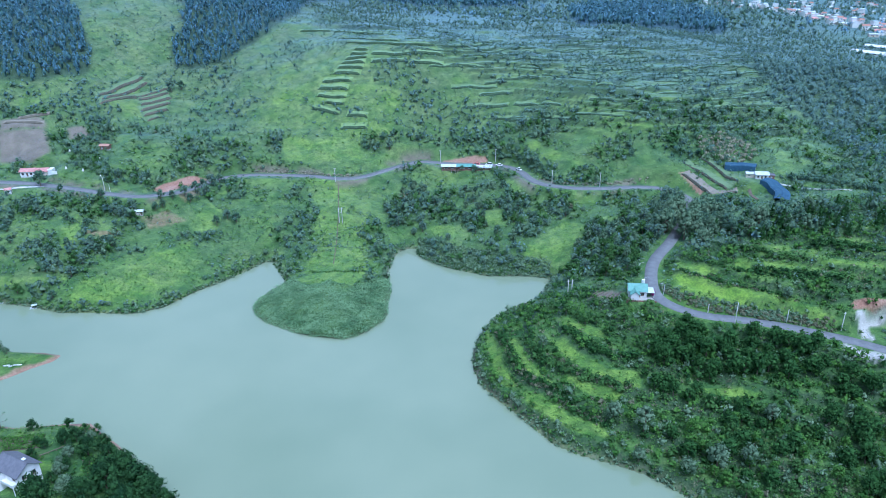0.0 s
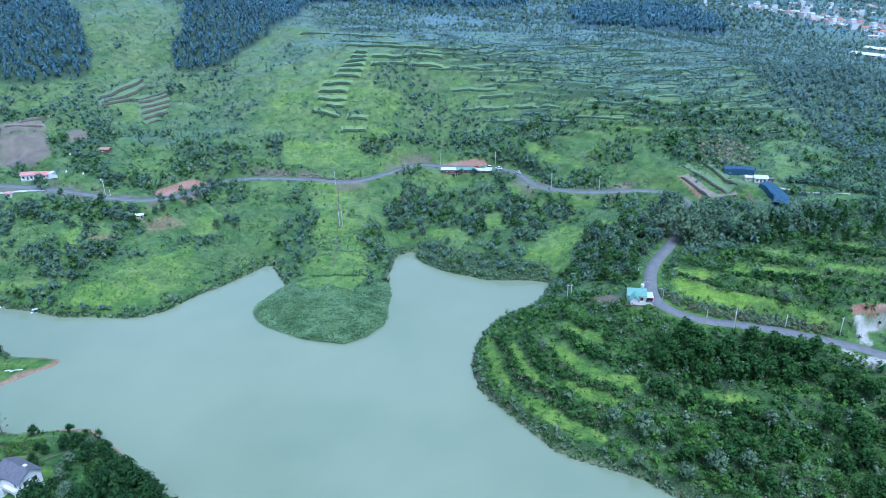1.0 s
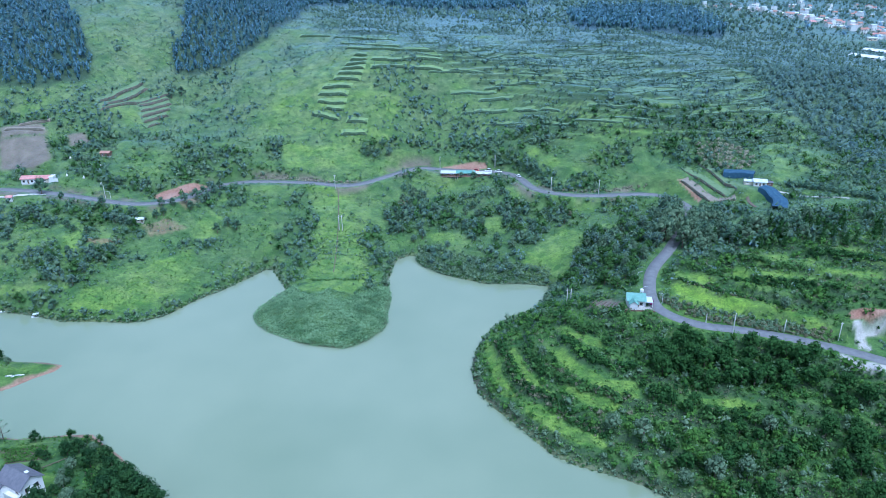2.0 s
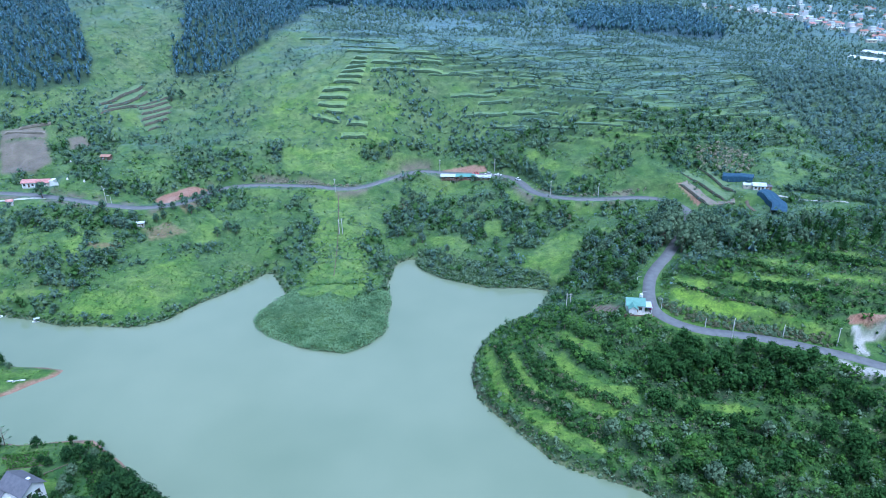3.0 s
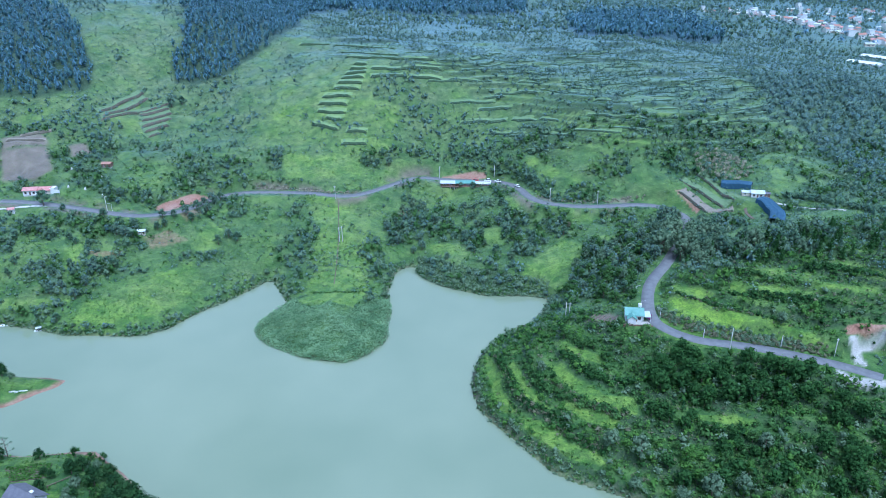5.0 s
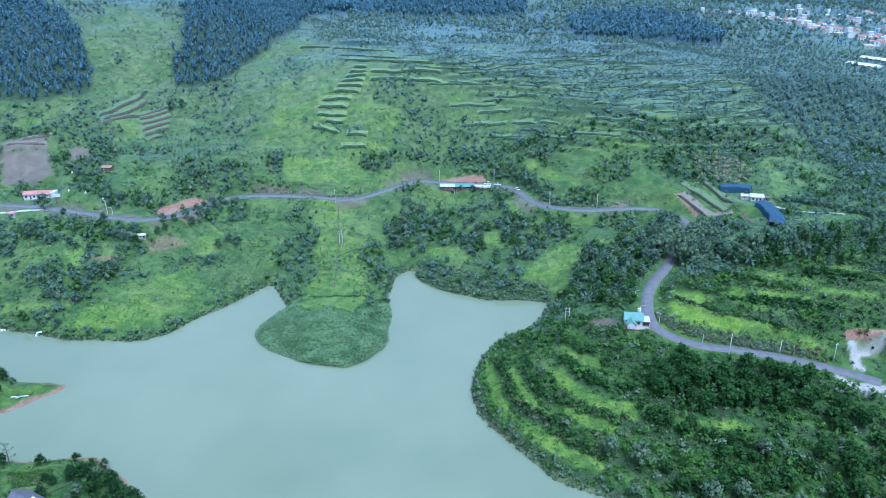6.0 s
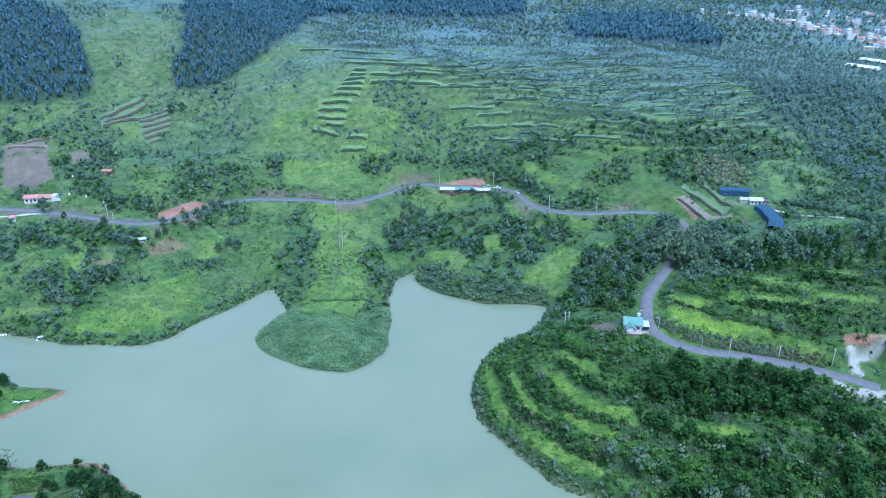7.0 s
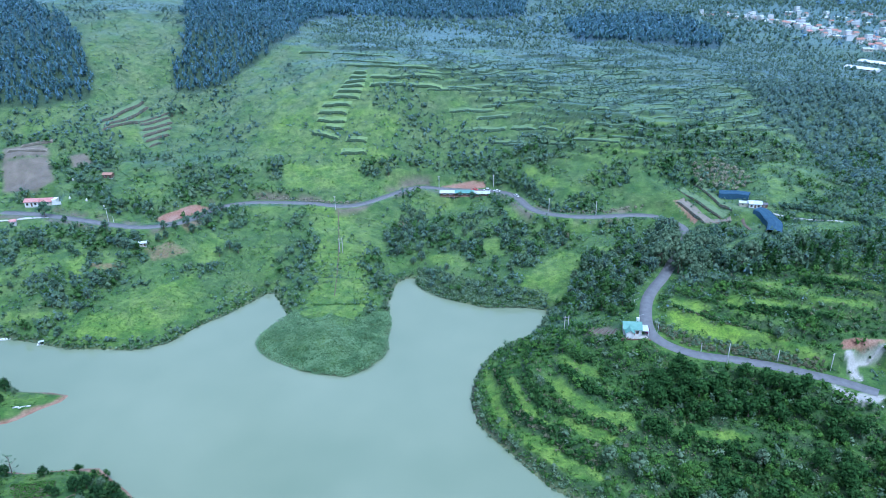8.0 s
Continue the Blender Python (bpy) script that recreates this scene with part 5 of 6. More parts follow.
def house_block(root, w, d, h, rise, wall_mat, roof_mat, windows=(), door=None, over=0.45, at=(0, 0, 0), turn=0.0, detail=True, roof_label=""):
    """Walls with openings, a gable roof, windows and a door, round a point of the house. windows: side, x, z, w, h."""
    base = pose(*at, 0, 0, turn)
    t = 0.2
    sides = {
        "front": (pose(-w / 2, -d / 2, 0), w), "back": (pose(w / 2, d / 2, 0, 0, 0, 180), w),
        "right": (pose(w / 2, -d / 2 + t, 0, 0, 0, 90), d - 2 * t), "left": (pose(-w / 2, d / 2 - t, 0, 0, 0, -90), d - 2 * t)}
    for side, (m, length) in sides.items():
        holes = [(x, z, ww, hh) for s, x, z, ww, hh in windows if s == side]
        gaps = holes + ([(door[1], 0.02, door[2], door[3])] if door and door[0] == side else [])
        piece = panel(length, h, t, gaps)
        if side in ("right", "left"):
            tri = ([(-t, 0, h), (length + t, 0, h), (length / 2, 0, h + rise), (-t, t, h), (length + t, t, h), (length / 2, t, h + rise)], [(0, 1, 2), (5, 4, 3), (0, 2, 5, 3), (1, 4, 5, 2), (0, 3, 4, 1)])
            piece = joined([piece, tri])
        wall = part("wall", piece, wall_mat, root, m=base @ m)
        for x, z, ww, hh in holes:
            window(root, base @ m @ pose(x, 0, z), ww, hh, MAT["white_paint"] if wall_mat is not MAT["white_wall"] else MAT["wood"], detail)
        if door and door[0] == side:
            leaf = part("door", block(0.05, door[2] - 0.05, 0.06, 0.11, 0, door[3] - 0.05), MAT["wood"], root, "dark wooden door", base @ m @ pose(door[1], 0, 0.03))
            if detail:
                part("handle", block(door[2] - 0.22, door[2] - 0.12, 0.0, 0.06, 0.98, 1.03), MAT["steel"], leaf, "steel handle")
    slabs, cap = gable_roof(w, d, h, rise, over)
    for s in slabs:
        part("roof", s, roof_mat, root, roof_label, base)
    part("ridge_cap", cap, roof_mat, root, "", base)
    part("floor_slab", block(-w / 2 + 0.01, w / 2 - 0.01, -d / 2 + 0.01, d / 2 - 0.01, -1.2, 0.015), MAT["concrete"], root, "", base)


def thing(name, label, category, m, group=""):
    ob = tagged(new(name), label, category, group)
    ob.matrix_basis = m
    return ob


# villa by the near bank
villa = thing("villa", "white two-storey villa with a slate-grey gable roof", "house", pose(-119.8, 151.8, 4.6, 0, 0, -27) @ Matrix.Scale(0.94, 4))
house_block(villa, 10.4, 6.8, 6.2, 2.3, MAT["white_wall"], MAT["slate"],
            [("front", 0.9, 0.9, 1.3, 1.3), ("front", 7.6, 0.9, 1.3, 1.3), ("front", 7.6, 3.8, 1.3, 1.4), ("front", 0.8, 3.8, 1.2, 1.4), ("right", 1.0, 3.7, 1.3, 1.5), ("right", 3.7, 3.7, 1.5, 1.3), ("right", 1.2, 0.9, 1.4, 1.3), ("left", 2.2, 3.6, 1.5, 1.4), ("back", 2.0, 3.6, 1.5, 1.4)],
            ("front", 4.6, 1.1, 2.1), 0.7, roof_label="slate-grey roof")
house_block(villa, 3.6, 3.0, 5.0, 1.1, MAT["white_wall"], MAT["slate"], [("front", 1.1, 3.0, 1.3, 1.2), ("front", 1.1, 0.8, 1.3, 1.2)], None, 0.4, (-3.0, -4.7, 0))
part("balcony", joined([block(-1.2, 5.0, -5.2, -3.42, 2.9, 3.05), block(-1.2, 5.0, -5.2, -5.08, 3.05, 4.0), block(4.88, 5.0, -5.08, -3.42, 3.05, 4.0), block(-1.2, -1.0, -5.15, -4.95, 0, 2.9), block(4.75, 4.95, -5.15, -4.95, 0, 2.9)]), MAT["white_wall"], villa, "white walled balcony")
part("skylight", joined([block(2.0, 3.2, 0.5, 1.4, 8.2, 8.42)]), MAT["white_paint"], villa, "white skylight")

# teal-roofed house beside the road
teal = thing("roadside_house", "small white house with a teal metal roof beside the road", "house", pose(75.6, 238.2, 17.2, 0, 0, -8))
house_block(teal, 6.6, 5.4, 3.0, 1.7, MAT["white_wall"], MAT["teal_roof"], [("front", 4.6, 0.9, 1.2, 1.2), ("right", 1.6, 0.9, 1.3, 1.2)], ("front", 5.8 - 2.3, 0.95, 2.05), 0.5, roof_label="teal metal roof")
house_block(teal, 3.4, 3.0, 2.6, 1.1, MAT["white_wall"], MAT["teal_roof"], [("right", 0.7, 0.9, 1.1, 1.1)], None, 0.4, (-1.2, -3.6, 0), 90, roof_label="teal metal roof")
part("porch_roof", joined([block(2.9, 6.3, -3.4, 1.6, 2.55, 2.66)]), MAT["white_roof"], teal, "pale tin porch roof")
for px, py in ((3.4, -3.2), (6.1, -3.2), (6.1, 1.4)):
    part("post", block(px - 0.06, px + 0.06, py - 0.06, py + 0.06, 0, 2.55), MAT["white_paint"], teal)
part("water_tank", joined([block(1.6, 2.9, 0.6, 1.7, 4.9, 6.0, 0.3), block(1.7, 1.8, 0.7, 0.8, 3.6, 4.9), block(2.7, 2.8, 1.5, 1.6, 3.6, 4.9), block(2.7, 2.8, 0.7, 0.8, 3.6, 4.9), block(1.7, 1.8, 1.5, 1.6, 3.6, 4.9)]), MAT["white_paint"], teal, "white water tank on a stand")
part("yard_wall", joined([block(-4.5, 6.8, -6.3, -6.1, -1.4, 0.55)]), MAT["brick_wall"], teal, "brown board yard fence")
tagged(quads_mesh("flower_bush", foliage(np.array([[82.2, 238.0, 17.0], [81.6, 236.6, 17.0]]), np.array([1.1, 0.9]), np.array([2.3, 1.8]), 220, 0.24), MAT["purple_leaf"], np.array([0.3, 0.7])), "purple flowering bush beside the house", "bush")

# rest stop: low sheds on stilts along the road
def rest_shed(label, x, y, w, d, h, rise, roof_mat, turn):
    root = thing("roadside_shed", label, "shed", pose(x, y, 21.0, 0, 0, turn), "sheds of the rest stop")
    house_block(root, w, d, h, rise, MAT["brick_wall"], roof_mat, [("front", w * 0.15, 0.8, w * 0.25, 1.2), ("front", w * 0.6, 0.8, w * 0.25, 1.2)], ("back", w * 0.4, 1.0, 2.0), 0.8)
    part("deck", block(-w / 2 - 0.4, w / 2 + 0.4, -d / 2 - 1.6, -d / 2 - 0.01, -0.15, 0.0), MAT["wood"], root, "wooden deck")
    for k in range(4):
        px = -w / 2 + 0.2 + (w - 0.4) * k / 3
        part("stilt", block(px - 0.12, px + 0.12, -d / 2 - 1.5, -d / 2 - 1.26, -5.5, -0.15), MAT["concrete"], root, "pale concrete stilt")


rest_shed("brown shed with a pale tin roof beside the road", 4.4, 399.6, 8.4, 4.6, 2.0, 0.5, MAT["white_roof"], -4)
rest_shed("brown shed with a teal tin roof beside the road", 14.6, 399.2, 10.4, 5.0, 2.1, 0.7, MAT["teal_roof"], -3)
rest_shed("open shed with a patched pale roof beside the road", 25.4, 398.2, 8.2, 4.0, 1.7, 0.4, MAT["white_roof"], -8)

# house with a faded red roof by the western road
west_house = thing("house", "white house with a faded red tin roof", "house", pose(-233.5, 372.2, 27.7, 0, 0, 6))
house_block(west_house, 7.4, 5.4, 2.9, 1.1, MAT["white_wall"], MAT["red_roof"], [("front", 0.8, 0.9, 1.2, 1.2), ("front", 5.2, 0.9, 1.2, 1.2)], ("front", 3.2, 1.0, 2.05), 0.5, roof_label="faded red tin roof")
house_block(west_house, 6.4, 5.0, 2.5, 1.2, MAT["cream_wall"], MAT["red_roof"], [("front", 1.0, 0.8, 1.2, 1.1), ("front", 3.9, 0.8, 1.2, 1.1)], None, 0.6, (7.2, 0.6, 0))
part("end_wall", block(10.5, 13.0, -1.6, 3.0, -0.4, 3.2), MAT["white_wall"], west_house, "white annex")
gate_hut = thing("hut", "small white hut with a red trim by the track", "hut", pose(-233.0, 349.5, height(-233.0, 349.5), 0, 0, 20))
house_block(gate_hut, 3.0, 2.6, 2.5, 0.7, MAT["white_wall"], MAT["red_roof"], [("front", 0.9, 0.9, 1.1, 1.0)], ("right", 0.6, 0.9, 2.0), 0.3)
lean_to = thing("hut", "white tin-roofed hut in the scrub", "hut", pose(-157.9, 334.7, height(-157.9, 334.7), 0, 0, 8))
house_block(lean_to, 3.6, 2.6, 1.9, 0.5, MAT["cream_wall"], MAT["white_roof"], [("front", 0.7, 0.8, 0.9, 0.9)], ("front", 2.4, 0.9, 1.9), 0.4)
hill_hut = thing("hut", "small hut with a rusty tin roof on the slope", "hut", pose(-199.6, 396.5, height(-199.6, 396.5), 0, 0, -6))
house_block(hill_hut, 5.4, 3.2, 2.2, 0.7, MAT["brick_wall"], MAT["tile_roof"], [("front", 0.8, 0.8, 1.0, 0.9)], ("front", 3.2, 0.9, 1.9), 0.4)


def shrine(x, y, turn, size):
    """A small white tomb: plinth, body, stepped cap."""
    root = thing("tomb", "small white tomb among the shrubs", "tomb", pose(x, y, height(x, y), 0, 0, turn), "tombs on the slope")
    part("plinth", block(-1.2 * size, 1.2 * size, -0.9 * size, 0.9 * size, -0.4, 0.35 * size, 0.08), MAT["concrete"], root)
    part("body", block(-0.9 * size, 0.9 * size, -0.6 * size, 0.6 * size, 0.35 * size, 1.3 * size, 0.1), MAT["white_wall"], root)
    part("headstone", joined([block(-0.6 * size, 0.6 * size, 0.3 * size, 0.5 * size, 1.3 * size, 2.2 * size), block(-0.45 * size, 0.45 * size, 0.32 * size, 0.48 * size, 2.2 * size, 2.5 * size)]), MAT["white_wall"], root)


for args in ((-213.1, 373.9, 10, 0.5), (-202.9, 372.2, -15, 0.55), (-198.9, 385.7, 5, 0.45), (-219.0, 392.0, 0, 0.5), (-190.5, 366.0, 30, 0.4), (-206.5, 379.0, 40, 0.4)):
    shrine(*args)
sign = thing("signboard", "blank white roadside signboard on two posts", "sign", pose(-216.4, 367.0, height(-216.4, 367.0), 0, 0, 4))
part("board", block(-1.6, 1.6, -0.05, 0.05, 1.4, 3.2, 0.03), MAT["white_paint"], sign, "plain white board")
for px in (-1.2, 1.2):
    part("post", block(px - 0.07, px + 0.07, 0.06, 0.18, -0.4, 3.0), MAT["steel"], sign)

# hill farm: house, shade nets, garden beds
farm = thing("farmhouse", "white farmhouse with a pale metal roof", "house", pose(166.5, 341.5, 31.6, 0, 0, -12) @ Matrix.Scale(0.82, 4))
house_block(farm, 7.6, 5.6, 2.9, 1.2, MAT["white_wall"], MAT["white_roof"], [("front", 0.9, 0.9, 1.2, 1.2), ("front", 5.2, 0.9, 1.2, 1.2), ("right", 1.8, 0.9, 1.2, 1.2)], ("front", 3.2, 1.0, 2.05), 0.5, roof_label="pale metal roof")
house_block(farm, 5.0, 4.0, 2.5, 0.7, MAT["cream_wall"], MAT["white_roof"], [("front", 1.2, 0.9, 1.2, 1.1)], None, 0.4, (-6.6, 1.2, 0))
house_block(farm, 3.4, 3.6, 2.3, 0.6, MAT["brick_wall"], MAT["slate"], [("front", 1.0, 0.8, 1.0, 1.0)], None, 0.3, (6.0, 0.6, 0))


def shade_net(label, line, wide, tall, posts):
    """A net roof over posts, along a bent line: top sheet with sag, side skirts, posts."""
    p = rounded(np.asarray(line, float), 2)
    t = np.gradient(p, axis=0)
    t /= np.linalg.norm(t, axis=1)[:, None]
    side = np.stack([-t[:, 1], t[:, 0]], 1)
    gz = land(p[:, 0], p[:, 1])[0]
    root = thing("shade_net", label, "shade net", Matrix())
    verts, faces, cols = [], [], 9
    for q, s, z in zip(p, side, gz):
        for k in range(cols):
            u = -1 + 2 * k / (cols - 1)
            verts.append((q[0] + s[0] * u * wide / 2, q[1] + s[1] * u * wide / 2, z + tall + 0.5 * (1 - u * u) + 0.12 * math.cos(u * 9)))
    for i in range(len(p) - 1):
        for k in range(cols - 1):
            a = i * cols + k
            faces.append((a, a + cols, a + cols + 1, a + 1))
    part("net_roof", (verts, faces), MAT["net"], root, "dark blue netting")
    for u in (-1, 1):
        verts, faces = [], []
        for q, s, z in zip(p, side, gz):
            x, y = q[0] + s[0] * u * wide / 2, q[1] + s[1] * u * wide / 2
            verts += [(x, y, z + tall), (x + s[0] * u * 0.3, y + s[1] * u * 0.3, min(z, height(x, y)) - 0.2)]
        faces = [(2 * i, 2 * i + 2, 2 * i + 3, 2 * i + 1) for i in range(len(p) - 1)]
        part("net_side", (verts, faces), MAT["net"], root)
    for i in np.linspace(0, len(p) - 1, posts).astype(int):
        for u in (-0.97, 0.97):
            x, y = p[i, 0] + side[i, 0] * u * wide / 2, p[i, 1] + side[i, 1] * u * wide / 2
            part("post", block(x - 0.06, x + 0.06, y - 0.06, y + 0.06, gz[i] - 1.5, gz[i] + tall + 0.1), MAT["steel"], root)


shade_net("long curved dark blue shade net over crops", [(165, 334), (168.5, 328), (168, 319), (162, 308)], 7.0, 1.9, 6)
shade_net("low dark blue shade net over seedlings", [(155, 361), (162, 358), (169, 354)], 6.5, 2.2, 4)


def garden_bed(a, b, wide, label, crop, group):
    """A raised bed that follows the slope, planted in a row of crops."""
    n = 9
    a, b = np.asarray(a, float), np.asarray(b, float)
    line = a + (b - a) * np.linspace(0, 1, n)[:, None]
    t = (b - a) / np.linalg.norm(b - a)
    s = np.array([-t[1], t[0]])
    verts, faces = [], []
    for q in line:
        for u, dz in ((-0.5, -0.3), (-0.42, 0.22), (0, 0.3), (0.42, 0.22), (0.5, -0.3)):
            verts.append((*(q + s * u * wide), dz))
    verts = np.array(verts)
    verts[:, 2] += land(verts[:, 0], verts[:, 1])[0]
    faces = [(i * 5 + k, i * 5 + 5 + k, i * 5 + 6 + k, i * 5 + 1 + k) for i in range(n - 1) for k in range(4)]
    root = thing("garden_bed", label, "garden bed", Matrix(), group)
    part("soil", (verts, faces), MAT["soil"], root, "dark turned soil")
    if crop:
        m = max(6, int(np.linalg.norm(b - a) * wide / 0.13))
        q = a + (b - a) * RNG.random((m, 1)) + s * RNG.uniform(-0.4, 0.4, (m, 1)) * wide
        z = land(q[:, 0], q[:, 1])[0] + 0.27
        r = RNG.uniform(0.3, 0.6, m)
        tagged(quads_mesh("crop", foliage(np.column_stack([q, z]), r, r * 1.4, 7, 0.8, core=None), MAT[crop], RNG.random(m), root), "rows of low green crops", kind="stuff")


for k, (a, b, wide, crop) in enumerate((
        ((156.5, 331), (156, 319), 1.6, None), ((147, 333), (153, 318), 3.8, "reed"), ((153.5, 330), (151, 312), 1.8, "herb"), ((141, 333), (147, 317), 3.6, "herb"))):
    garden_bed(a, b, wide, "long terraced garden bed with low green crops" if crop else "long terraced garden bed of bare soil", crop, "beds of the hill farm")
for k in range(6):
    garden_bed((59.5 + 1.7 * k, 243.2 - 0.9 * k + 0.6), (63.2 + 1.5 * k, 247.4 - 0.9 * k), 0.9, "narrow bed of dark soil beside the house", None, "beds beside the roadside house")
for k in range(7):
    garden_bed((-138.5 + 1.1 * k, 171.2 - 1.3 * k), (-125.2 + 0.6 * k, 173.8 - 1.25 * k), 0.75, "low clipped hedge row on a bed", "leaf_fresh", "hedge rows by the villa")
for k in range(5):
    garden_bed((-108.5 + 1.5 * k, 163.5 - 0.5 * k), (-101.5 + 1.3 * k, 152.5 + 0.2 * k), 0.8, "low clipped hedge row on a bed", "leaf", "hedge rows by the villa")


# ---- terrace banks on the upper slopes and at the farm ----
def turf_material(name, a, b):
    """Short uneven grass, with a bluish sheen matching the haze painted on the ground."""
    n = Nodes(name)
    mid, fine = n.noise(0.25, 5, 0.6), n.noise(1.6, 5, 0.7)
    colour = n.mix(n.ramp(n.math("ADD", n.math("MULTIPLY", mid, 0.6), n.math("MULTIPLY", fine, 0.4)), 0.35, 0.65), a, b)
    return n.done(colour, 0.95, fine, 0.6, 0.3, Specular_IOR_Level=0.15, Sheen_Weight=0.6, Sheen_Roughness=0.38, Sheen_Tint=(0.55, 0.75, 1.0))


BANK = dict(
    tread=turf_material("short_terrace_grass", (0.14, 0.215, 0.065), (0.26, 0.345, 0.12)),
    face=plain_material("overgrown_bank", (0.04, 0.075, 0.035), (0.09, 0.13, 0.06), 0.95, 0.6, 0, 0.8),
    earth=plain_material("brown_earth_bank", (0.09, 0.08, 0.06), (0.17, 0.15, 0.11), 0.95, 0.6, 0, 0.8),
    meadow=turf_material("meadow_terrace_grass", (0.11, 0.175, 0.065), (0.22, 0.3, 0.115)),
    thicket=plain_material("thick_bank_herbs", (0.045, 0.085, 0.04), (0.105, 0.155, 0.075), 0.95, 0.6, 0, 0.8),
    bed=plain_material("dull_crop_beds", (0.105, 0.165, 0.07), (0.19, 0.26, 0.125), 0.95, 0.8, 0, 0.7),
    stubble=plain_material("dry_terrace_soil", (0.19, 0.165, 0.13), (0.29, 0.25, 0.195), 0.95, 0.6, 0, 0.6),
)


def terrace_bank(line, tall, deep, face, tread, label, group, plants=None):
    """A field terrace: a sloped bank below a level tread that runs back into the hill."""
    p = rounded(np.asarray(line, float), 2)
    seg = np.r_[0, np.cumsum(np.hypot(*np.diff(p, axis=0).T))]
    n = max(5, int(seg[-1] / 1.6))
    s = np.linspace(0, seg[-1], n)
    q = np.stack([np.interp(s, seg, p[:, 0]), np.interp(s, seg, p[:, 1])], 1)
    t = np.gradient(q, axis=0)
    t /= np.linalg.norm(t, axis=1)[:, None]
    down = np.stack([t[:, 1], -t[:, 0]], 1)
    q = q + down * (fbm(q[:, 0], q[:, 1], 5, 2, 81) - 0.5)[:, None] * 0.8
    gz = land(q[:, 0], q[:, 1])[0]
    ends = smooth(0.0, 2.2, np.minimum(s, seg[-1] - s)) * (0.85 + 0.3 * fbm(q[:, 0], q[:, 1], 6, 2, 83))
    back = q - down * (deep * (0.85 + 0.3 * fbm(q[:, 0], q[:, 1], 8, 2, 84)))[:, None]
    back_z = land(back[:, 0], back[:, 1])[0]
    level = np.polyval(np.polyfit(s, np.maximum(back_z, gz + 0.35 * tall), 1), s)
    lip = gz + 0.08 + np.clip(level - gz, 0.3 * tall, 1.25 * tall) * ends
    foot = q + down * (0.5 * tall)
    foot_z = np.minimum(land(foot[:, 0], foot[:, 1])[0], lip) - 0.3
    root = thing("field_terrace", label, "terrace", Matrix(), group)
    mid = (q + foot) / 2 + down * 0.25
    rows = [np.column_stack([foot, foot_z]), np.column_stack([mid, (lip + foot_z) / 2]), np.column_stack([q, lip])]
    top = [np.column_stack([q, lip]), np.column_stack([(q + back) / 2, np.maximum(0.6 * lip + 0.4 * back_z, land(*((q + back) / 2).T)[0] + 0.06)]), np.column_stack([back, back_z + 0.06])]
    for name, r, mat in (("bank_face", rows, face), ("tread", top, tread)):
        verts = np.vstack(r)
        faces = [(k * n + i, k * n + i + 1, k * n + n + i + 1, k * n + n + i) for k in range(2) for i in range(n - 1)]
        part(name, (verts, faces), BANK[mat], root)
    if plants:
        m = int(seg[-1] * 2.8)
        u = RNG.random(m) * (n - 1)
        i = u.astype(int)
        f = RNG.uniform(0.2, 1.1, (m, 1))
        at = q[i] + (q[i + 1] - q[i]) * (u - i)[:, None] + down[i] * 0.55 * tall * f
        z = lip[i] * (1 - f[:, 0]) + foot_z[i] * f[:, 0] - 0.1
        r = RNG.uniform(0.35, 0.8, m)
        tagged(quads_mesh("bank_herbage", foliage(np.column_stack([at, z]), r, r * 1.5, 5, 0.75, core=None), MAT[plants], RNG.random(m), root), "low plants on the bank", kind="stuff")


for line in ([(-110.6, 559), (-86.6, 562)], [(-83.9, 559), (-60.9, 551.5), (-33.8, 540)], [(-75.7, 539), (-50, 528), (-30.7, 520.4)], [(-69.7, 521.5), (-32.5, 514), (-3.5, 508)],
             [(-63, 509), (-52.5, 508)], [(-65.3, 504), (-52.1, 501.5)], [(-68.2, 498.5), (-52.4, 496)], [(-70.4, 493), (-53.2, 490.5)], [(-72.6, 488), (-54.3, 485.5)], [(-75, 482.5), (-55.6, 480)],
             [(-81.6, 475.8), (-61, 472.8)], [(-84, 469.3), (-63, 466)], [(-84, 462.4), (-63.6, 459)], [(-77.6, 456.6), (-65, 454)], [(-86, 452), (-67, 446)], [(-62.5, 444), (-48.2, 442.5)], [(-65, 434), (-47.7, 434)],
             [(-50, 500.7), (-23.7, 499), (2, 501)], [(-49.4, 491), (-23.5, 492)], [(-23, 490), (2, 491)]):
    terrace_bank(line, 1.25, 4.6, "face", "tread", "narrow grassy field terrace with an overgrown bank", "field terraces on the upper slope", "leaf_far")
for line in ([(-227, 454.8), (-218.7, 471.5), (-210.5, 491)], [(-224, 451), (-214.3, 464), (-206.4, 487)], [(-223.4, 447.7), (-209.4, 462.5), (-190.8, 484)], [(-205.3, 464), (-189.3, 478.7)],
             [(-201.6, 458.5), (-186.4, 475)], [(-199.6, 452), (-185, 468.7)], [(-196.7, 448), (-184, 460.6)], [(-192, 442), (-186.3, 450)]):
    terrace_bank(line, 1.3, 5.0, "earth", "bed", "grassy field terrace with a bank of brown earth", "brown terraces on the hill", "dull")
for line in ([(-262, 420), (-246, 428)], [(-268, 414), (-246, 419)]):
    terrace_bank(line, 1.2, 3.0, "earth", "stubble", "tilled field terrace with a bank of brown earth", "brown terraces on the hill")
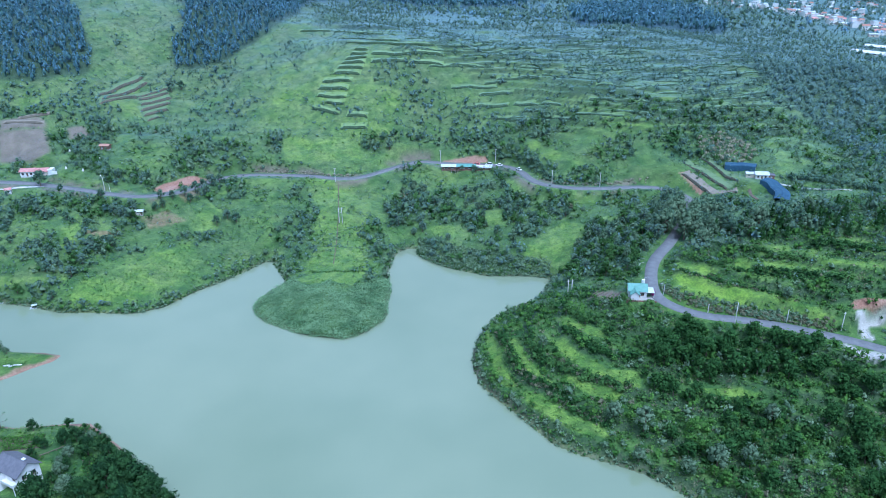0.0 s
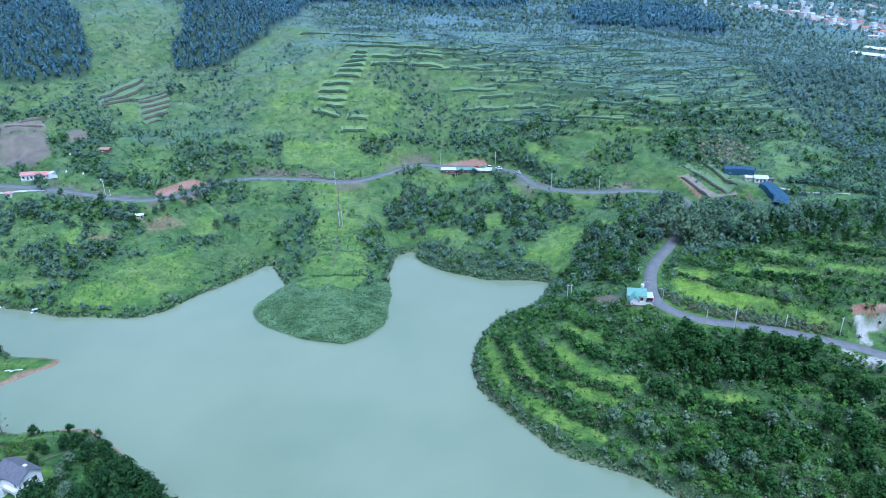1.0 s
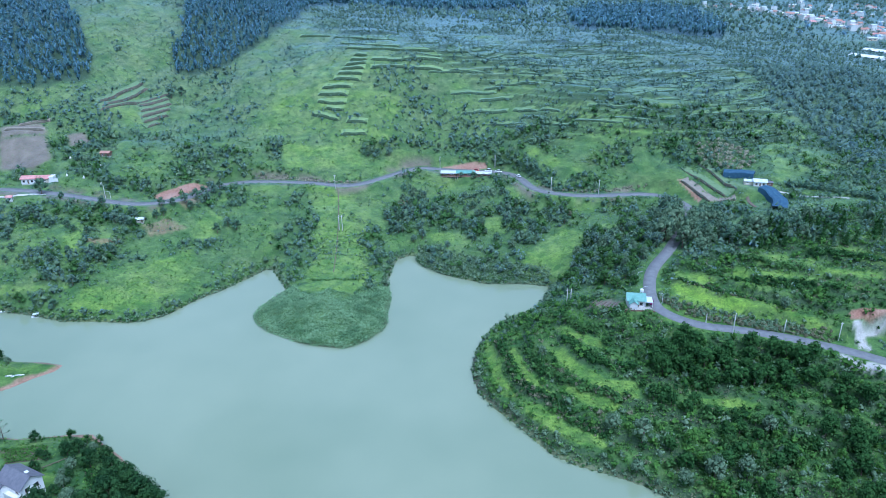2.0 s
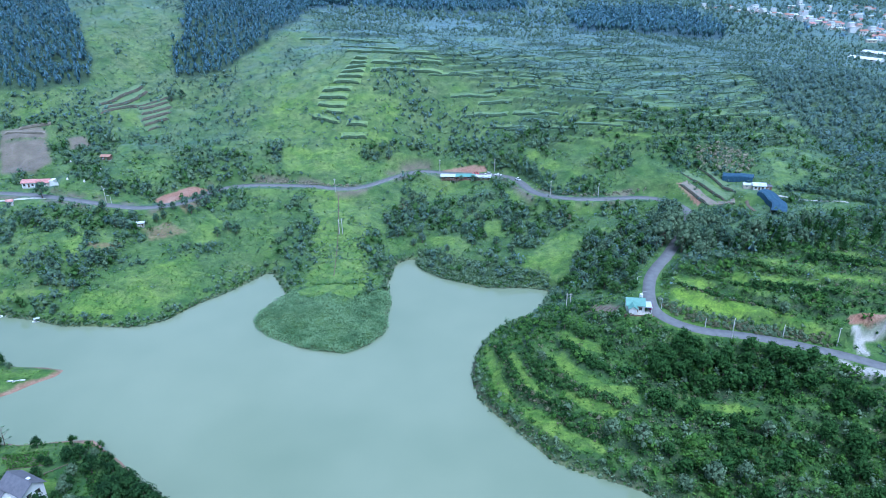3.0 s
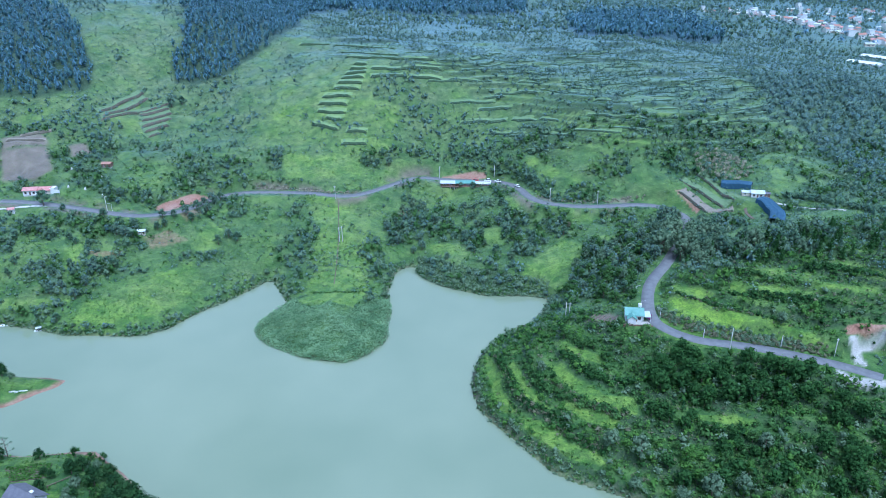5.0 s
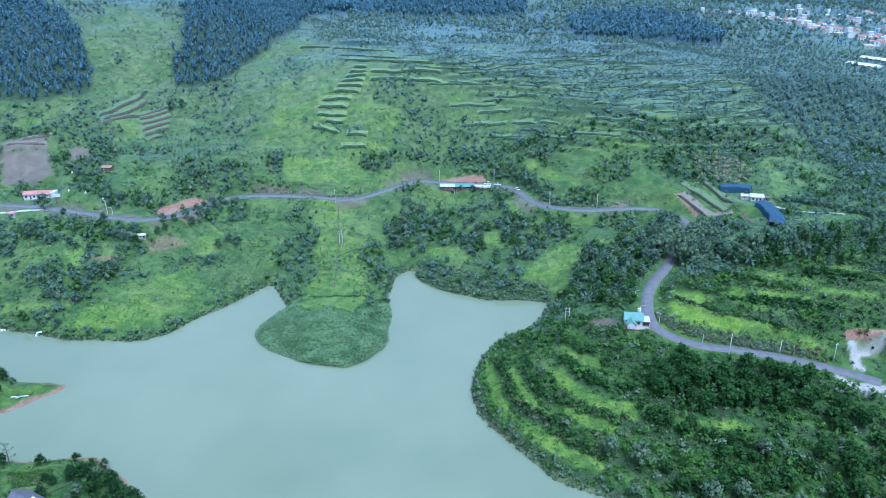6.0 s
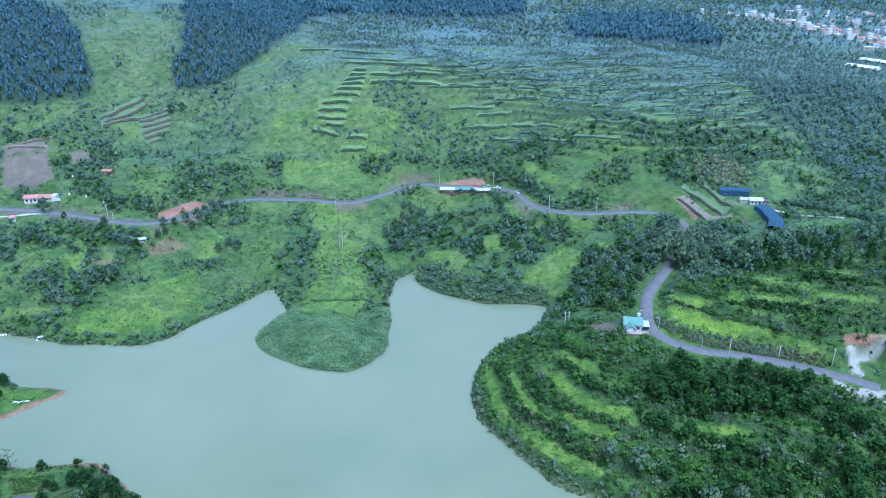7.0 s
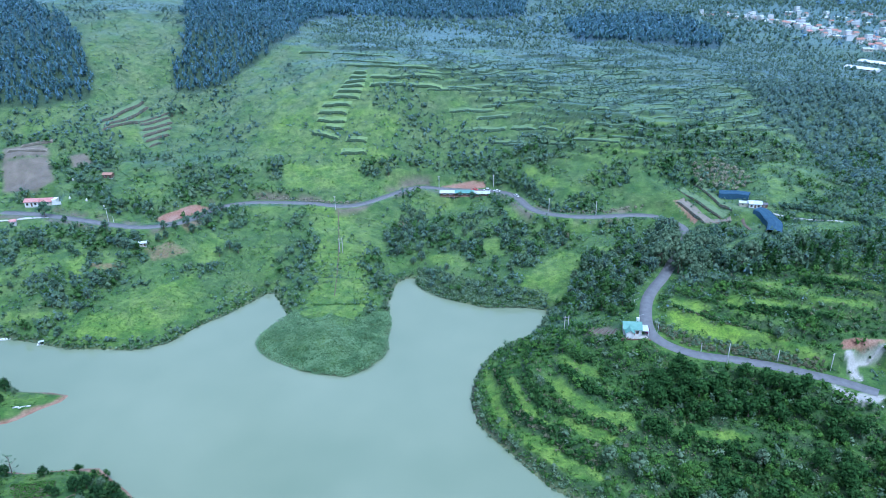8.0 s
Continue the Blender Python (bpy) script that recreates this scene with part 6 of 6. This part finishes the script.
for line, deep, tread in (([(134, 368.5), (143, 354.2), (148.5, 337.5)], 5.5, "bed"), ([(145, 375), (151, 357.8), (154.5, 339)], 5.0, "bed"), ([(130.5, 357.5), (135.2, 349.6), (139.5, 336)], 5.0, "stubble"), ([(141, 334.4), (152, 333)], 4.0, "stubble")):
    terrace_bank(line, 1.0, deep, "earth", tread, "farm terrace with a bank of brown earth", "terraces of the hill farm", "dull")


# long grassy terraces that follow the contours of the eastern hill
HILL_X, HILL_Y = np.arange(-80, 300, 6.0), np.arange(370, 640, 6.0)
HILL_Z = land(*[v.ravel() for v in np.meshgrid(HILL_X, HILL_Y)])[0].reshape(len(HILL_Y), len(HILL_X))
HILL_GY, HILL_GX = np.gradient((HILL_Z + np.roll(HILL_Z, 1, 0) + np.roll(HILL_Z, 1, 1)) / 3)


def contour(x, y, length):
    """A level line on the hill through a point of the plan, from west to east."""
    halves = []
    for way in (-1, 1):
        at, line = np.array([x, y], float), []
        for _ in range(int(length / 8)):
            i, j = int(np.clip((at[1] - 370) / 6, 1, len(HILL_Y) - 2)), int(np.clip((at[0] + 80) / 6, 1, len(HILL_X) - 2))
            g = np.array([HILL_GX[i, j], HILL_GY[i, j]])
            g /= np.linalg.norm(g) + 1e-9
            step = np.array([g[1], -g[0]])
            step = step * way * (1 if step[0] > 0 else -1)
            at = at + 4.0 * (0.75 * step + 0.25 * np.array([way, 0.0]))
            line.append(at.copy())
        halves.append(line)
    return halves[0][::-1] + [np.array([x, y], float)] + halves[1]


EAST_HILL = [(8, 432), (60, 412), (120, 405), (200, 400), (228, 440), (235, 500), (205, 580), (60, 585), (0, 560), (-30, 530), (0, 480)]
rng = np.random.default_rng(21)
ex, ey = scatter(-30, 240, 400, 590, 13.0, rng)
keep = inside(EAST_HILL, ex, ey) & (rng.random(len(ex)) < 0.62) & (land(ex, ey)[2] > 12)
for px, py in zip(ex[keep], ey[keep]):
    terrace_bank(contour(px, py, rng.uniform(14, 42)), rng.uniform(0.7, 1.2), rng.uniform(2.2, 3.8), "thicket", "meadow", "long grassy terrace with an overgrown bank", "terraces of the eastern hill", "leaf_high")


# ---- poles, boats, cars ----
def power_pole(x, y, z, tall, arm, turn, label="pale concrete power pole", group="power poles"):
    root = thing("power_pole", label, "pole", pose(x, y, z, 0, 0, turn), group)
    part("shaft", tube([(0, 0, -0.5), (0, 0, tall * 0.5), (0, 0, tall)], [0.2, 0.16, 0.11], 10), MAT["concrete"], root, "", None, True)
    if arm:
        part("crossarm", block(-arm, arm, -0.06, 0.06, tall - 0.55, tall - 0.43), MAT["steel"], root, "steel crossarm")
        for u in (-0.9, 0.0, 0.9):
            part("insulator", tube([(u * arm, 0, tall - 0.43), (u * arm, 0, tall - 0.3), (u * arm, 0, tall - 0.2)], [0.05, 0.09, 0.04], 8), MAT["white_paint"], root, "white insulator")
    return root


def street_lamp(x, y, z, turn, tall=4.4):
    root = thing("street_lamp", "slim pale street lamp beside the road", "street lamp", pose(x, y, z, 0, 0, turn), "street lamps")
    part("pole", tube([(0, 0, -0.3), (0, 0, tall * 0.7), (0, 0, tall), (0.5, 0, tall + 0.35), (1.3, 0, tall + 0.45)], [0.1, 0.08, 0.06, 0.05, 0.04], 8), MAT["white_paint"], root, "", None, True)
    part("lamp_head", block(1.2, 1.9, -0.13, 0.13, tall + 0.38, tall + 0.5, 0.05), MAT["steel"], root, "grey lamp head")


for px, py, tall, arm, turn in ((104.8, 214.6, 8.8, 0.0, 0), (140.2, 209.2, 7.4, 0.6, 20), (123.8, 215.4, 5.4, 0.0, 0), (98.2, 223.2, 3.8, 0.0, 0),
                                (-182.7, 352.4, 8.4, 0.7, 10), (-62.0, 379.3, 8.0, 0.6, 0), (-1.0, 412.0, 8.0, 0.6, 0), (33.0, 408.5, 8.0, 0.6, 0), (61.0, 363.5, 8.0, 0.6, 30), (86.0, 356.0, 8.0, 0.6, 0)):
    power_pole(px, py, height(px, py), tall, arm, turn)
for px, py, top, words in ((52.5, 253.2, 7.0, "pair of pale concrete poles with a joint crossarm"), (-54.0, 338.2, 8.8, "pair of pale concrete poles on the grassy strip")):
    z = height(px, py)
    twin = thing("twin_pole", words, "pole", pose(px, py, z, 0, 0, 8), "power poles")
    for u in (-0.8, 0.8):
        part("shaft", tube([(u, 0, -0.5), (u, 0, top / 2), (u, 0, top)], [0.2, 0.17, 0.12], 10), MAT["concrete"], twin, "", None, True)
    part("crossarm", block(-1.5, 1.5, -0.08, 0.08, top - 0.8, top - 0.65), MAT["steel"], twin, "steel crossarm")
    part("brace", block(-0.8, 0.8, -0.05, 0.05, top * 0.68, top * 0.68 + 0.12), MAT["steel"], twin)
for px, py, turn in ((86.0, 237.5, 190), (79.6, 243.0, 0), (81.0, 255.7, 10), (-179.5, 351.5, 200)):
    street_lamp(px, py, height(px, py), turn)


def rounded_box(cuts, bevel):
    """A box loft: sections of (x, half width, z low, z high), with soft corners."""
    verts, faces = [], []
    for x, w, lo, hi in cuts:
        b = bevel * min(w, (hi - lo) / 2)
        verts += [(x, -w + b, lo), (x, w - b, lo), (x, w, lo + b), (x, w, hi - b), (x, w - b, hi), (x, -w + b, hi), (x, -w, hi - b), (x, -w, lo + b)]
    n = 8
    for i in range(len(cuts) - 1):
        for k in range(n):
            a, b = i * n + k, i * n + (k + 1) % n
            faces.append((a, b, b + n, a + n))
    faces += [tuple(reversed(range(n))), tuple(range((len(cuts) - 1) * n, len(cuts) * n))]
    return verts, faces


def car(label, m, paint, van=False):
    root = thing("car", label, "car", m, "cars on the road")
    part("body", rounded_box([(-2.1, 0.72, 0.45, 0.8), (-1.9, 0.84, 0.3, 0.95), (0.9, 0.86, 0.28, 0.95), (1.7, 0.84, 0.3, 0.88), (2.1, 0.7, 0.38, 0.7)], 0.3), MAT[paint], root, "", None, True)
    top = 1.75 if van else 1.45
    part("cabin", rounded_box([(-1.85 if van else -1.5, 0.7, 0.93, 1.05), (-1.5 if van else -0.9, 0.68, 0.93, top), (0.4, 0.68, 0.93, top), (1.2, 0.72, 0.93, 1.0)], 0.3), MAT["glass"], root, "dark glazed cabin")
    part("roof_panel", rounded_box([(-1.5 if van else -0.9, 0.64, top, top + 0.05), (0.4, 0.64, top, top + 0.05)], 0.4), MAT[paint], root)
    for px in (-1.3, 1.3):
        for py in (-0.8, 0.8):
            part("wheel", tube([(px, py - 0.11, 0.31), (px, py + 0.11, 0.31)], [0.31, 0.31], 14), MAT["rubber"], root, "black tyre")
    for py in (-0.55, 0.55):
        part("headlight", block(2.0, 2.12, py - 0.14, py + 0.14, 0.55, 0.68), MAT["white_paint"], root, "clear headlight")


car("small white car driving on the road", pose(45.6, 391.2, 22.08, 0, 0, 115), "white_paint")
car("white van parked at the rest stop", pose(28.6, 403.6, 21.65, 0, 0, 172), "white_paint", True)
car("white car parked at the rest stop", pose(34.6, 401.6, 21.75, 0, 0, 158), "white_paint")
car("small red car parked at the rest stop", pose(21.0, 404.8, 21.6, 0, 0, 176), "red_paint")


def boat(label, m, canopy=False):
    root = thing("boat", label, "boat", m, "boats at the shore")
    verts, faces = [], []
    cuts = [(-2.2, 0.55), (-1.2, 0.72), (0.4, 0.75), (1.6, 0.5), (2.5, 0.06)]
    for x, w in cuts:
        verts += [(x, -w, 0.55), (x, -w * 0.7, 0.0), (x, w * 0.7, 0.0), (x, w, 0.55), (x, w * 0.86, 0.55), (x, w * 0.6, 0.14), (x, -w * 0.6, 0.14), (x, -w * 0.86, 0.55)]
    for i in range(len(cuts) - 1):
        for k in range(8):
            a, b = i * 8 + k, i * 8 + (k + 1) % 8
            faces.append((a, b, b + 8, a + 8))
    faces += [(7, 6, 5, 4, 3, 2, 1, 0), tuple(range(len(verts) - 8, len(verts)))]
    part("hull", (verts, faces), MAT["white_paint"], root, "white hull")
    for x in (-1.3, 0.1):
        part("thwart", block(x, x + 0.3, -0.6, 0.6, 0.38, 0.44), MAT["wood"], root, "wooden seat")
    if canopy:
        part("canopy", block(-1.5, 0.9, -0.8, 0.8, 1.65, 1.75, 0.2), MAT["white_roof"], root, "pale canopy")
        for x in (-1.4, 0.8):
            for y in (-0.65, 0.65):
                part("post", block(x - 0.03, x + 0.03, y - 0.03, y + 0.03, 0.5, 1.65), MAT["steel"], root)


boat("white boat with a pale canopy moored at the shore", pose(-178.2, 264.2, -0.12, 0, 0, 25), True)
boat("small white boat moored under the bank", pose(-197.5, 268.6, -0.12, 0, 0, 10))
# small boats added on the spit in place of greyish stones
for px, py, turn in ((-161.8, 215.0, 20), (-160.0, 215.4, 35), (-158.2, 216.4, 12)):
    boat("white boat on the grass, standing in for greyish stones", pose(px, py, height(px, py) + 0.02, 0, 0, turn) @ Matrix.Scale(0.5, 4))

# a footpath down the grassy strip, farm tracks, the rail of the villa's garden
for line, half, mat, words in (([(-60.5, 379.0), (-56.6, 350.0), (-54.0, 320.0), (-52.5, 296.0)], 0.22, "soil", "narrow trodden path down the grassy strip"),
                               ([(172.0, 332.0), (178.0, 327.0), (186.0, 318.0), (196.0, 305.0)], 0.9, "concrete", "pale farm track"),
                               ([(-247.0, 355.0), (-236.0, 354.0), (-222.0, 357.0), (-208.0, 358.5)], 1.2, "concrete", "pale concrete lane beside the road")):
    fine = rounded(np.asarray(line), 3)
    heights = land(fine[:, 0], fine[:, 1])[0]
    ribbon("path", np.column_stack([fine, heights]), half, 0.08, MAT[mat], 0.3, label=words, category="path", kind="structure")
rail = thing("garden_rail", "long weathered wooden rail beside the villa's garden", "rail", pose(-119.7, 160.9, height(-119.7, 160.9), 0, 8, 50))
part("beam", block(0, 7.1, -0.1, 0.1, 0.85, 1.05), MAT["bark"], rail, "weathered tan timber")
for k in range(4):
    part("post", block(0.2 + 2.2 * k, 0.36 + 2.2 * k, -0.08, 0.08, -0.6, 0.85), MAT["wood"], rail)


def boulder(x, y, size, seed):
    rng = np.random.default_rng(seed)
    bm = bmesh.new()
    bmesh.ops.create_icosphere(bm, subdivisions=2, radius=size)
    for v in bm.verts:
        v.co *= 0.75 + 0.4 * noise.noise(v.co / size * 1.3 + Vector((seed, 0, 0)))
        v.co.z *= 0.7
    me = bpy.data.meshes.new("boulder")
    bm.to_mesh(me)
    bm.free()
    me.materials.append(MAT["concrete"])
    ob = tagged(new("boulder", me), "pale rough boulder at the roadside lot", "rock", "boulders at the lot")
    ob.matrix_basis = pose(x, y, height(x, y) + size * 0.2, 0, 0, float(rng.uniform(0, 360)))


for k in range(14):
    boulder(135.5 + k * 1.45, 193.5 - k * 0.55 + 0.5 * math.sin(k * 2.1), 0.35 + 0.25 * abs(math.sin(k * 1.7)), k)
for k in range(8):
    boulder(148.5 + 0.35 * math.sin(k * 3), 203.5 + k * 1.2, 0.3 + 0.2 * abs(math.sin(k)), 40 + k)

# trees of the near bank, the spit and single trees on the slopes
bank_kinds = [
    make_tree("large dark green tree on the lake bank", 9.0, 8.0, "leaf_dark", 21, 14, 110, 0.23),
    make_tree("large leafy green tree on the lake bank", 8.0, 7.4, "leaf_dark", 22, 14, 110, 0.23),
    make_tree("grey-green bank tree with an airy crown", 8.4, 7.0, "leaf_silver", 23, 13, 100, 0.23),
    make_tree("dense dark tree on the lake bank", 8.0, 7.0, "leaf_dark", 24, 14, 110, 0.23, crown_low=0.15),
    make_tree("bright green rounded tree on the lake bank", 6.0, 6.0, "leaf_fresh", 25, 11, 60, 0.25, crown_low=0.15),
]
BANK_TREES = [
    (-111, 161, 0.6, 2), (-104, 168, 0.75, 3), (-90, 153, 1.2, 3), (-85, 149.5, 1.2, 0), (-81.5, 147, 1.1, 3), (-96, 152.5, 1.1, 3), (-107, 164, 0.8, 0), (-99, 161, 0.8, 0),
    (-93, 157, 1.1, 3), (-87, 151.5, 0.8, 4), (-82, 148, 1.1, 0), (-94, 148, 1.1, 0), (-118.5, 171.5, 0.5, 3), (-116, 168.5, 0.6, 0), (-123.5, 167.2, 0.4, 1), (-120.5, 165.6, 0.45, 3),
]
YARD_TREES = [
    (-113.4, 172.6, 0.4, 2), (-109.5, 153.5, 0.6, 2), (-110.5, 150.5, 0.45, 0), (-112.2, 158, 0.4, 2), (-112.5, 164.5, 0.5, 3), (-102, 144, 0.9, 2), (-111.2, 147.6, 0.36, 3), (-128, 138, 0.8, 3),
    (-109, 141, 1.0, 0), (-76, 143, 1.15, 3), (-71, 136, 1.1, 4), (-88, 142, 1.1, 3), (-131, 142, 0.8, 0), (-96, 140, 1.2, 1), (-84, 138, 1.1, 0), (-106, 138, 1.1, 3),
]
SHORE_TREES = [
    (-78, 133, 1.0, 1), (-131, 150, 0.8, 0), (-136, 160, 0.8, 3), (-142, 168, 0.9, 3), (-114, 171, 0.6, 0), (-144, 178, 0.6, 3), (-110, 172, 0.5, 2), (-172, 226, 0.75, 3),
    (-176, 219, 0.7, 0), (-168, 217, 0.45, 3), (-180, 229, 0.9, 3), (-167, 224, 0.4, 2), (-121, 160, 0.5, 0), (-109.5, 157, 0.45, 3),
]
for k, (px, py, size, kind) in enumerate(BANK_TREES + YARD_TREES + SHORE_TREES):
    m = pose(px, py, height(px, py), 0, 0, (k * 97) % 360) @ Matrix.Diagonal((size, size, size, 1))
    tagged(copy_thing(bank_kinds[kind], m), group="trees on the near bank")
topiary = make_tree("round clipped dark green tree by the shore", 4.2, 4.4, "leaf_dark", 31, 10, 60, 0.3, crown_low=0.12)
topiary.matrix_basis = pose(-131, 177.2, height(-131, 177.2))
for px, py, size, words in ((-120.3, 178.8, 4.4, "young leafy tree by the shore"), (-110.6, 177.4, 4.2, "small leafy tree by the shore"), (-114.2, 176.6, 3.4, "small leafy tree by the shore")):
    t = make_tree(words, size, size * 0.8, "leaf", int(size * 10), 7, 70, 0.3)
    t.matrix_basis = pose(px, py, height(px, py))
bare = thing("sparse_tree", "sparse tall tree with thin pale limbs by the shore", "tree", pose(-143.0, 179.5, height(-143.0, 179.5)))
limbs = [tube([(0, 0, -0.3), (0.2, 0, 3), (0.1, 0.2, 7.5)], [0.18, 0.13, 0.03])]
tips = []
for k in range(11):
    a, z = k * 2.4, 2.2 + 0.48 * k
    end = Vector((math.cos(a) * (2.6 - 0.17 * k), math.sin(a) * (2.6 - 0.17 * k), z + 1.0))
    limbs.append(tube([(0.15, 0, z), Vector((0.15, 0, z)).lerp(end, 0.5) + Vector((0, 0, 0.1)), end], [0.06, 0.04, 0.02], 5))
    tips.append(end)
part("trunk", joined(limbs), MAT["bark"], bare, "", None, True)
quads_mesh("crown", foliage(np.array([tuple(v) for v in tips]), np.full(11, 0.55), np.full(11, 0.8), 26, 0.5, core=None), MAT["leaf_silver"], np.linspace(0, 1, 11), bare)
stand(grey_kinds[1:], [(-109, 337, 1.15), (-114, 339, 0.9), (-118, 333, 0.9), (-40, 418, 0.9), (-33, 418, 1.0), (-46, 416, 0.7), (-186, 416, 1.0), (-188, 480, 1.3), (-182, 484, 1.2), (-219.5, 357, 1.5), (-165, 331, 1.0), (-151, 338.5, 0.9), (-148, 341, 0.8), (-163, 338, 0.9), (-150, 345, 0.85), (-144.6, 347, 0.85), (-139.4, 351, 0.95), (-135.4, 356.6, 1.0), (-132.6, 362.4, 1.05), (-130.2, 368.4, 1.05), (-127.4, 374, 1.0), (-136, 349, 0.9), (-130, 358, 1.0), (-161, 306, 1.1), (-205, 350, 0.7), (12, 396, 0.55), (20, 394, 0.7), (18.5, 394.8, 0.6)], "single trees on the slopes")
stand(grey_kinds[:1], [(111, 270, 1.1), (118, 276, 1.2), (124, 283, 1.2), (116, 286, 1.1)], "single grey-green trees")
retire(headland_kinds + mid_kinds + grey_kinds + pine_kinds + bank_kinds)

# ---- the far town ----
def town_house(label, w, d, h, rise, wall_mat, roof_mat):
    root = thing("town_house", label, "house", Matrix(), "houses of the far town")
    n = 2 if h < 4 else 4
    wins = [("front", w * (0.15 + 0.5 * (k % 2)), 0.9 + 3.0 * (k // 2), w * 0.2, 1.2) for k in range(n)]
    house_block(root, w, d, h, rise, MAT[wall_mat], MAT[roof_mat], wins, ("front", w * 0.4, 1.0, 2.05), 0.4, detail=False)
    return root


town_kinds = [
    town_house("white house with a pale metal roof in the town", 9, 8, 3.4, 1.2, "white_wall", "white_roof"),
    town_house("white house with a red tin roof in the town", 8, 9, 3.4, 1.5, "white_wall", "red_roof"),
    town_house("two-storey white house with a brown tile roof in the town", 7, 9, 6.4, 1.6, "white_wall", "tile_roof"),
    town_house("cream house with a pale roof in the town", 12, 8, 3.6, 1.1, "cream_wall", "white_roof"),
    town_house("tall white house with a flat pale roof in the town", 6, 10, 9.2, 0.5, "white_wall", "white_roof"),
]
trng = np.random.default_rng(3)
TOWN = [((361, 931), (400, 900), 22), ((396, 905), (430, 812), 34), ((425, 815), (456, 742), 34), ((440, 700), (480, 745), 26), ((470, 760), (560, 800), 22), ((470, 840), (620, 900), 22), ((450, 930), (640, 990), 14)]
for (ax, ay), (bx, by), count in TOWN:
    for k in range(count):
        u = trng.random()
        px, py = ax + (bx - ax) * u + trng.normal() * 9, ay + (by - ay) * u + trng.normal() * 10
        copy_thing(town_kinds[int(trng.integers(5))], pose(px, py, height(px, py) - 0.2, 0, 0, float(trng.choice([-20, 70, -5, 15, 160]) + trng.normal() * 6)) @ Matrix.Scale(float(trng.uniform(0.6, 0.85)), 4))
retire(town_kinds)
for px, py, length, wide, turn in ((386, 634, 30, 8, -62), (412, 656, 34, 9, -66), (520, 735, 30, 12, -10)):
    g = thing("long_shed", "long white-roofed greenhouse shed", "greenhouse", pose(px, py, height(px, py), 0, 0, turn), "greenhouse sheds")
    house_block(g, length, wide, 1.5, 1.5, MAT["white_wall"], MAT["white_paint"], [("front", length * 0.1 + k * length * 0.2, 0.4, length * 0.1, 0.8) for k in range(4)], ("front", length * 0.92, 1.0, 1.4), 0.3, detail=False)
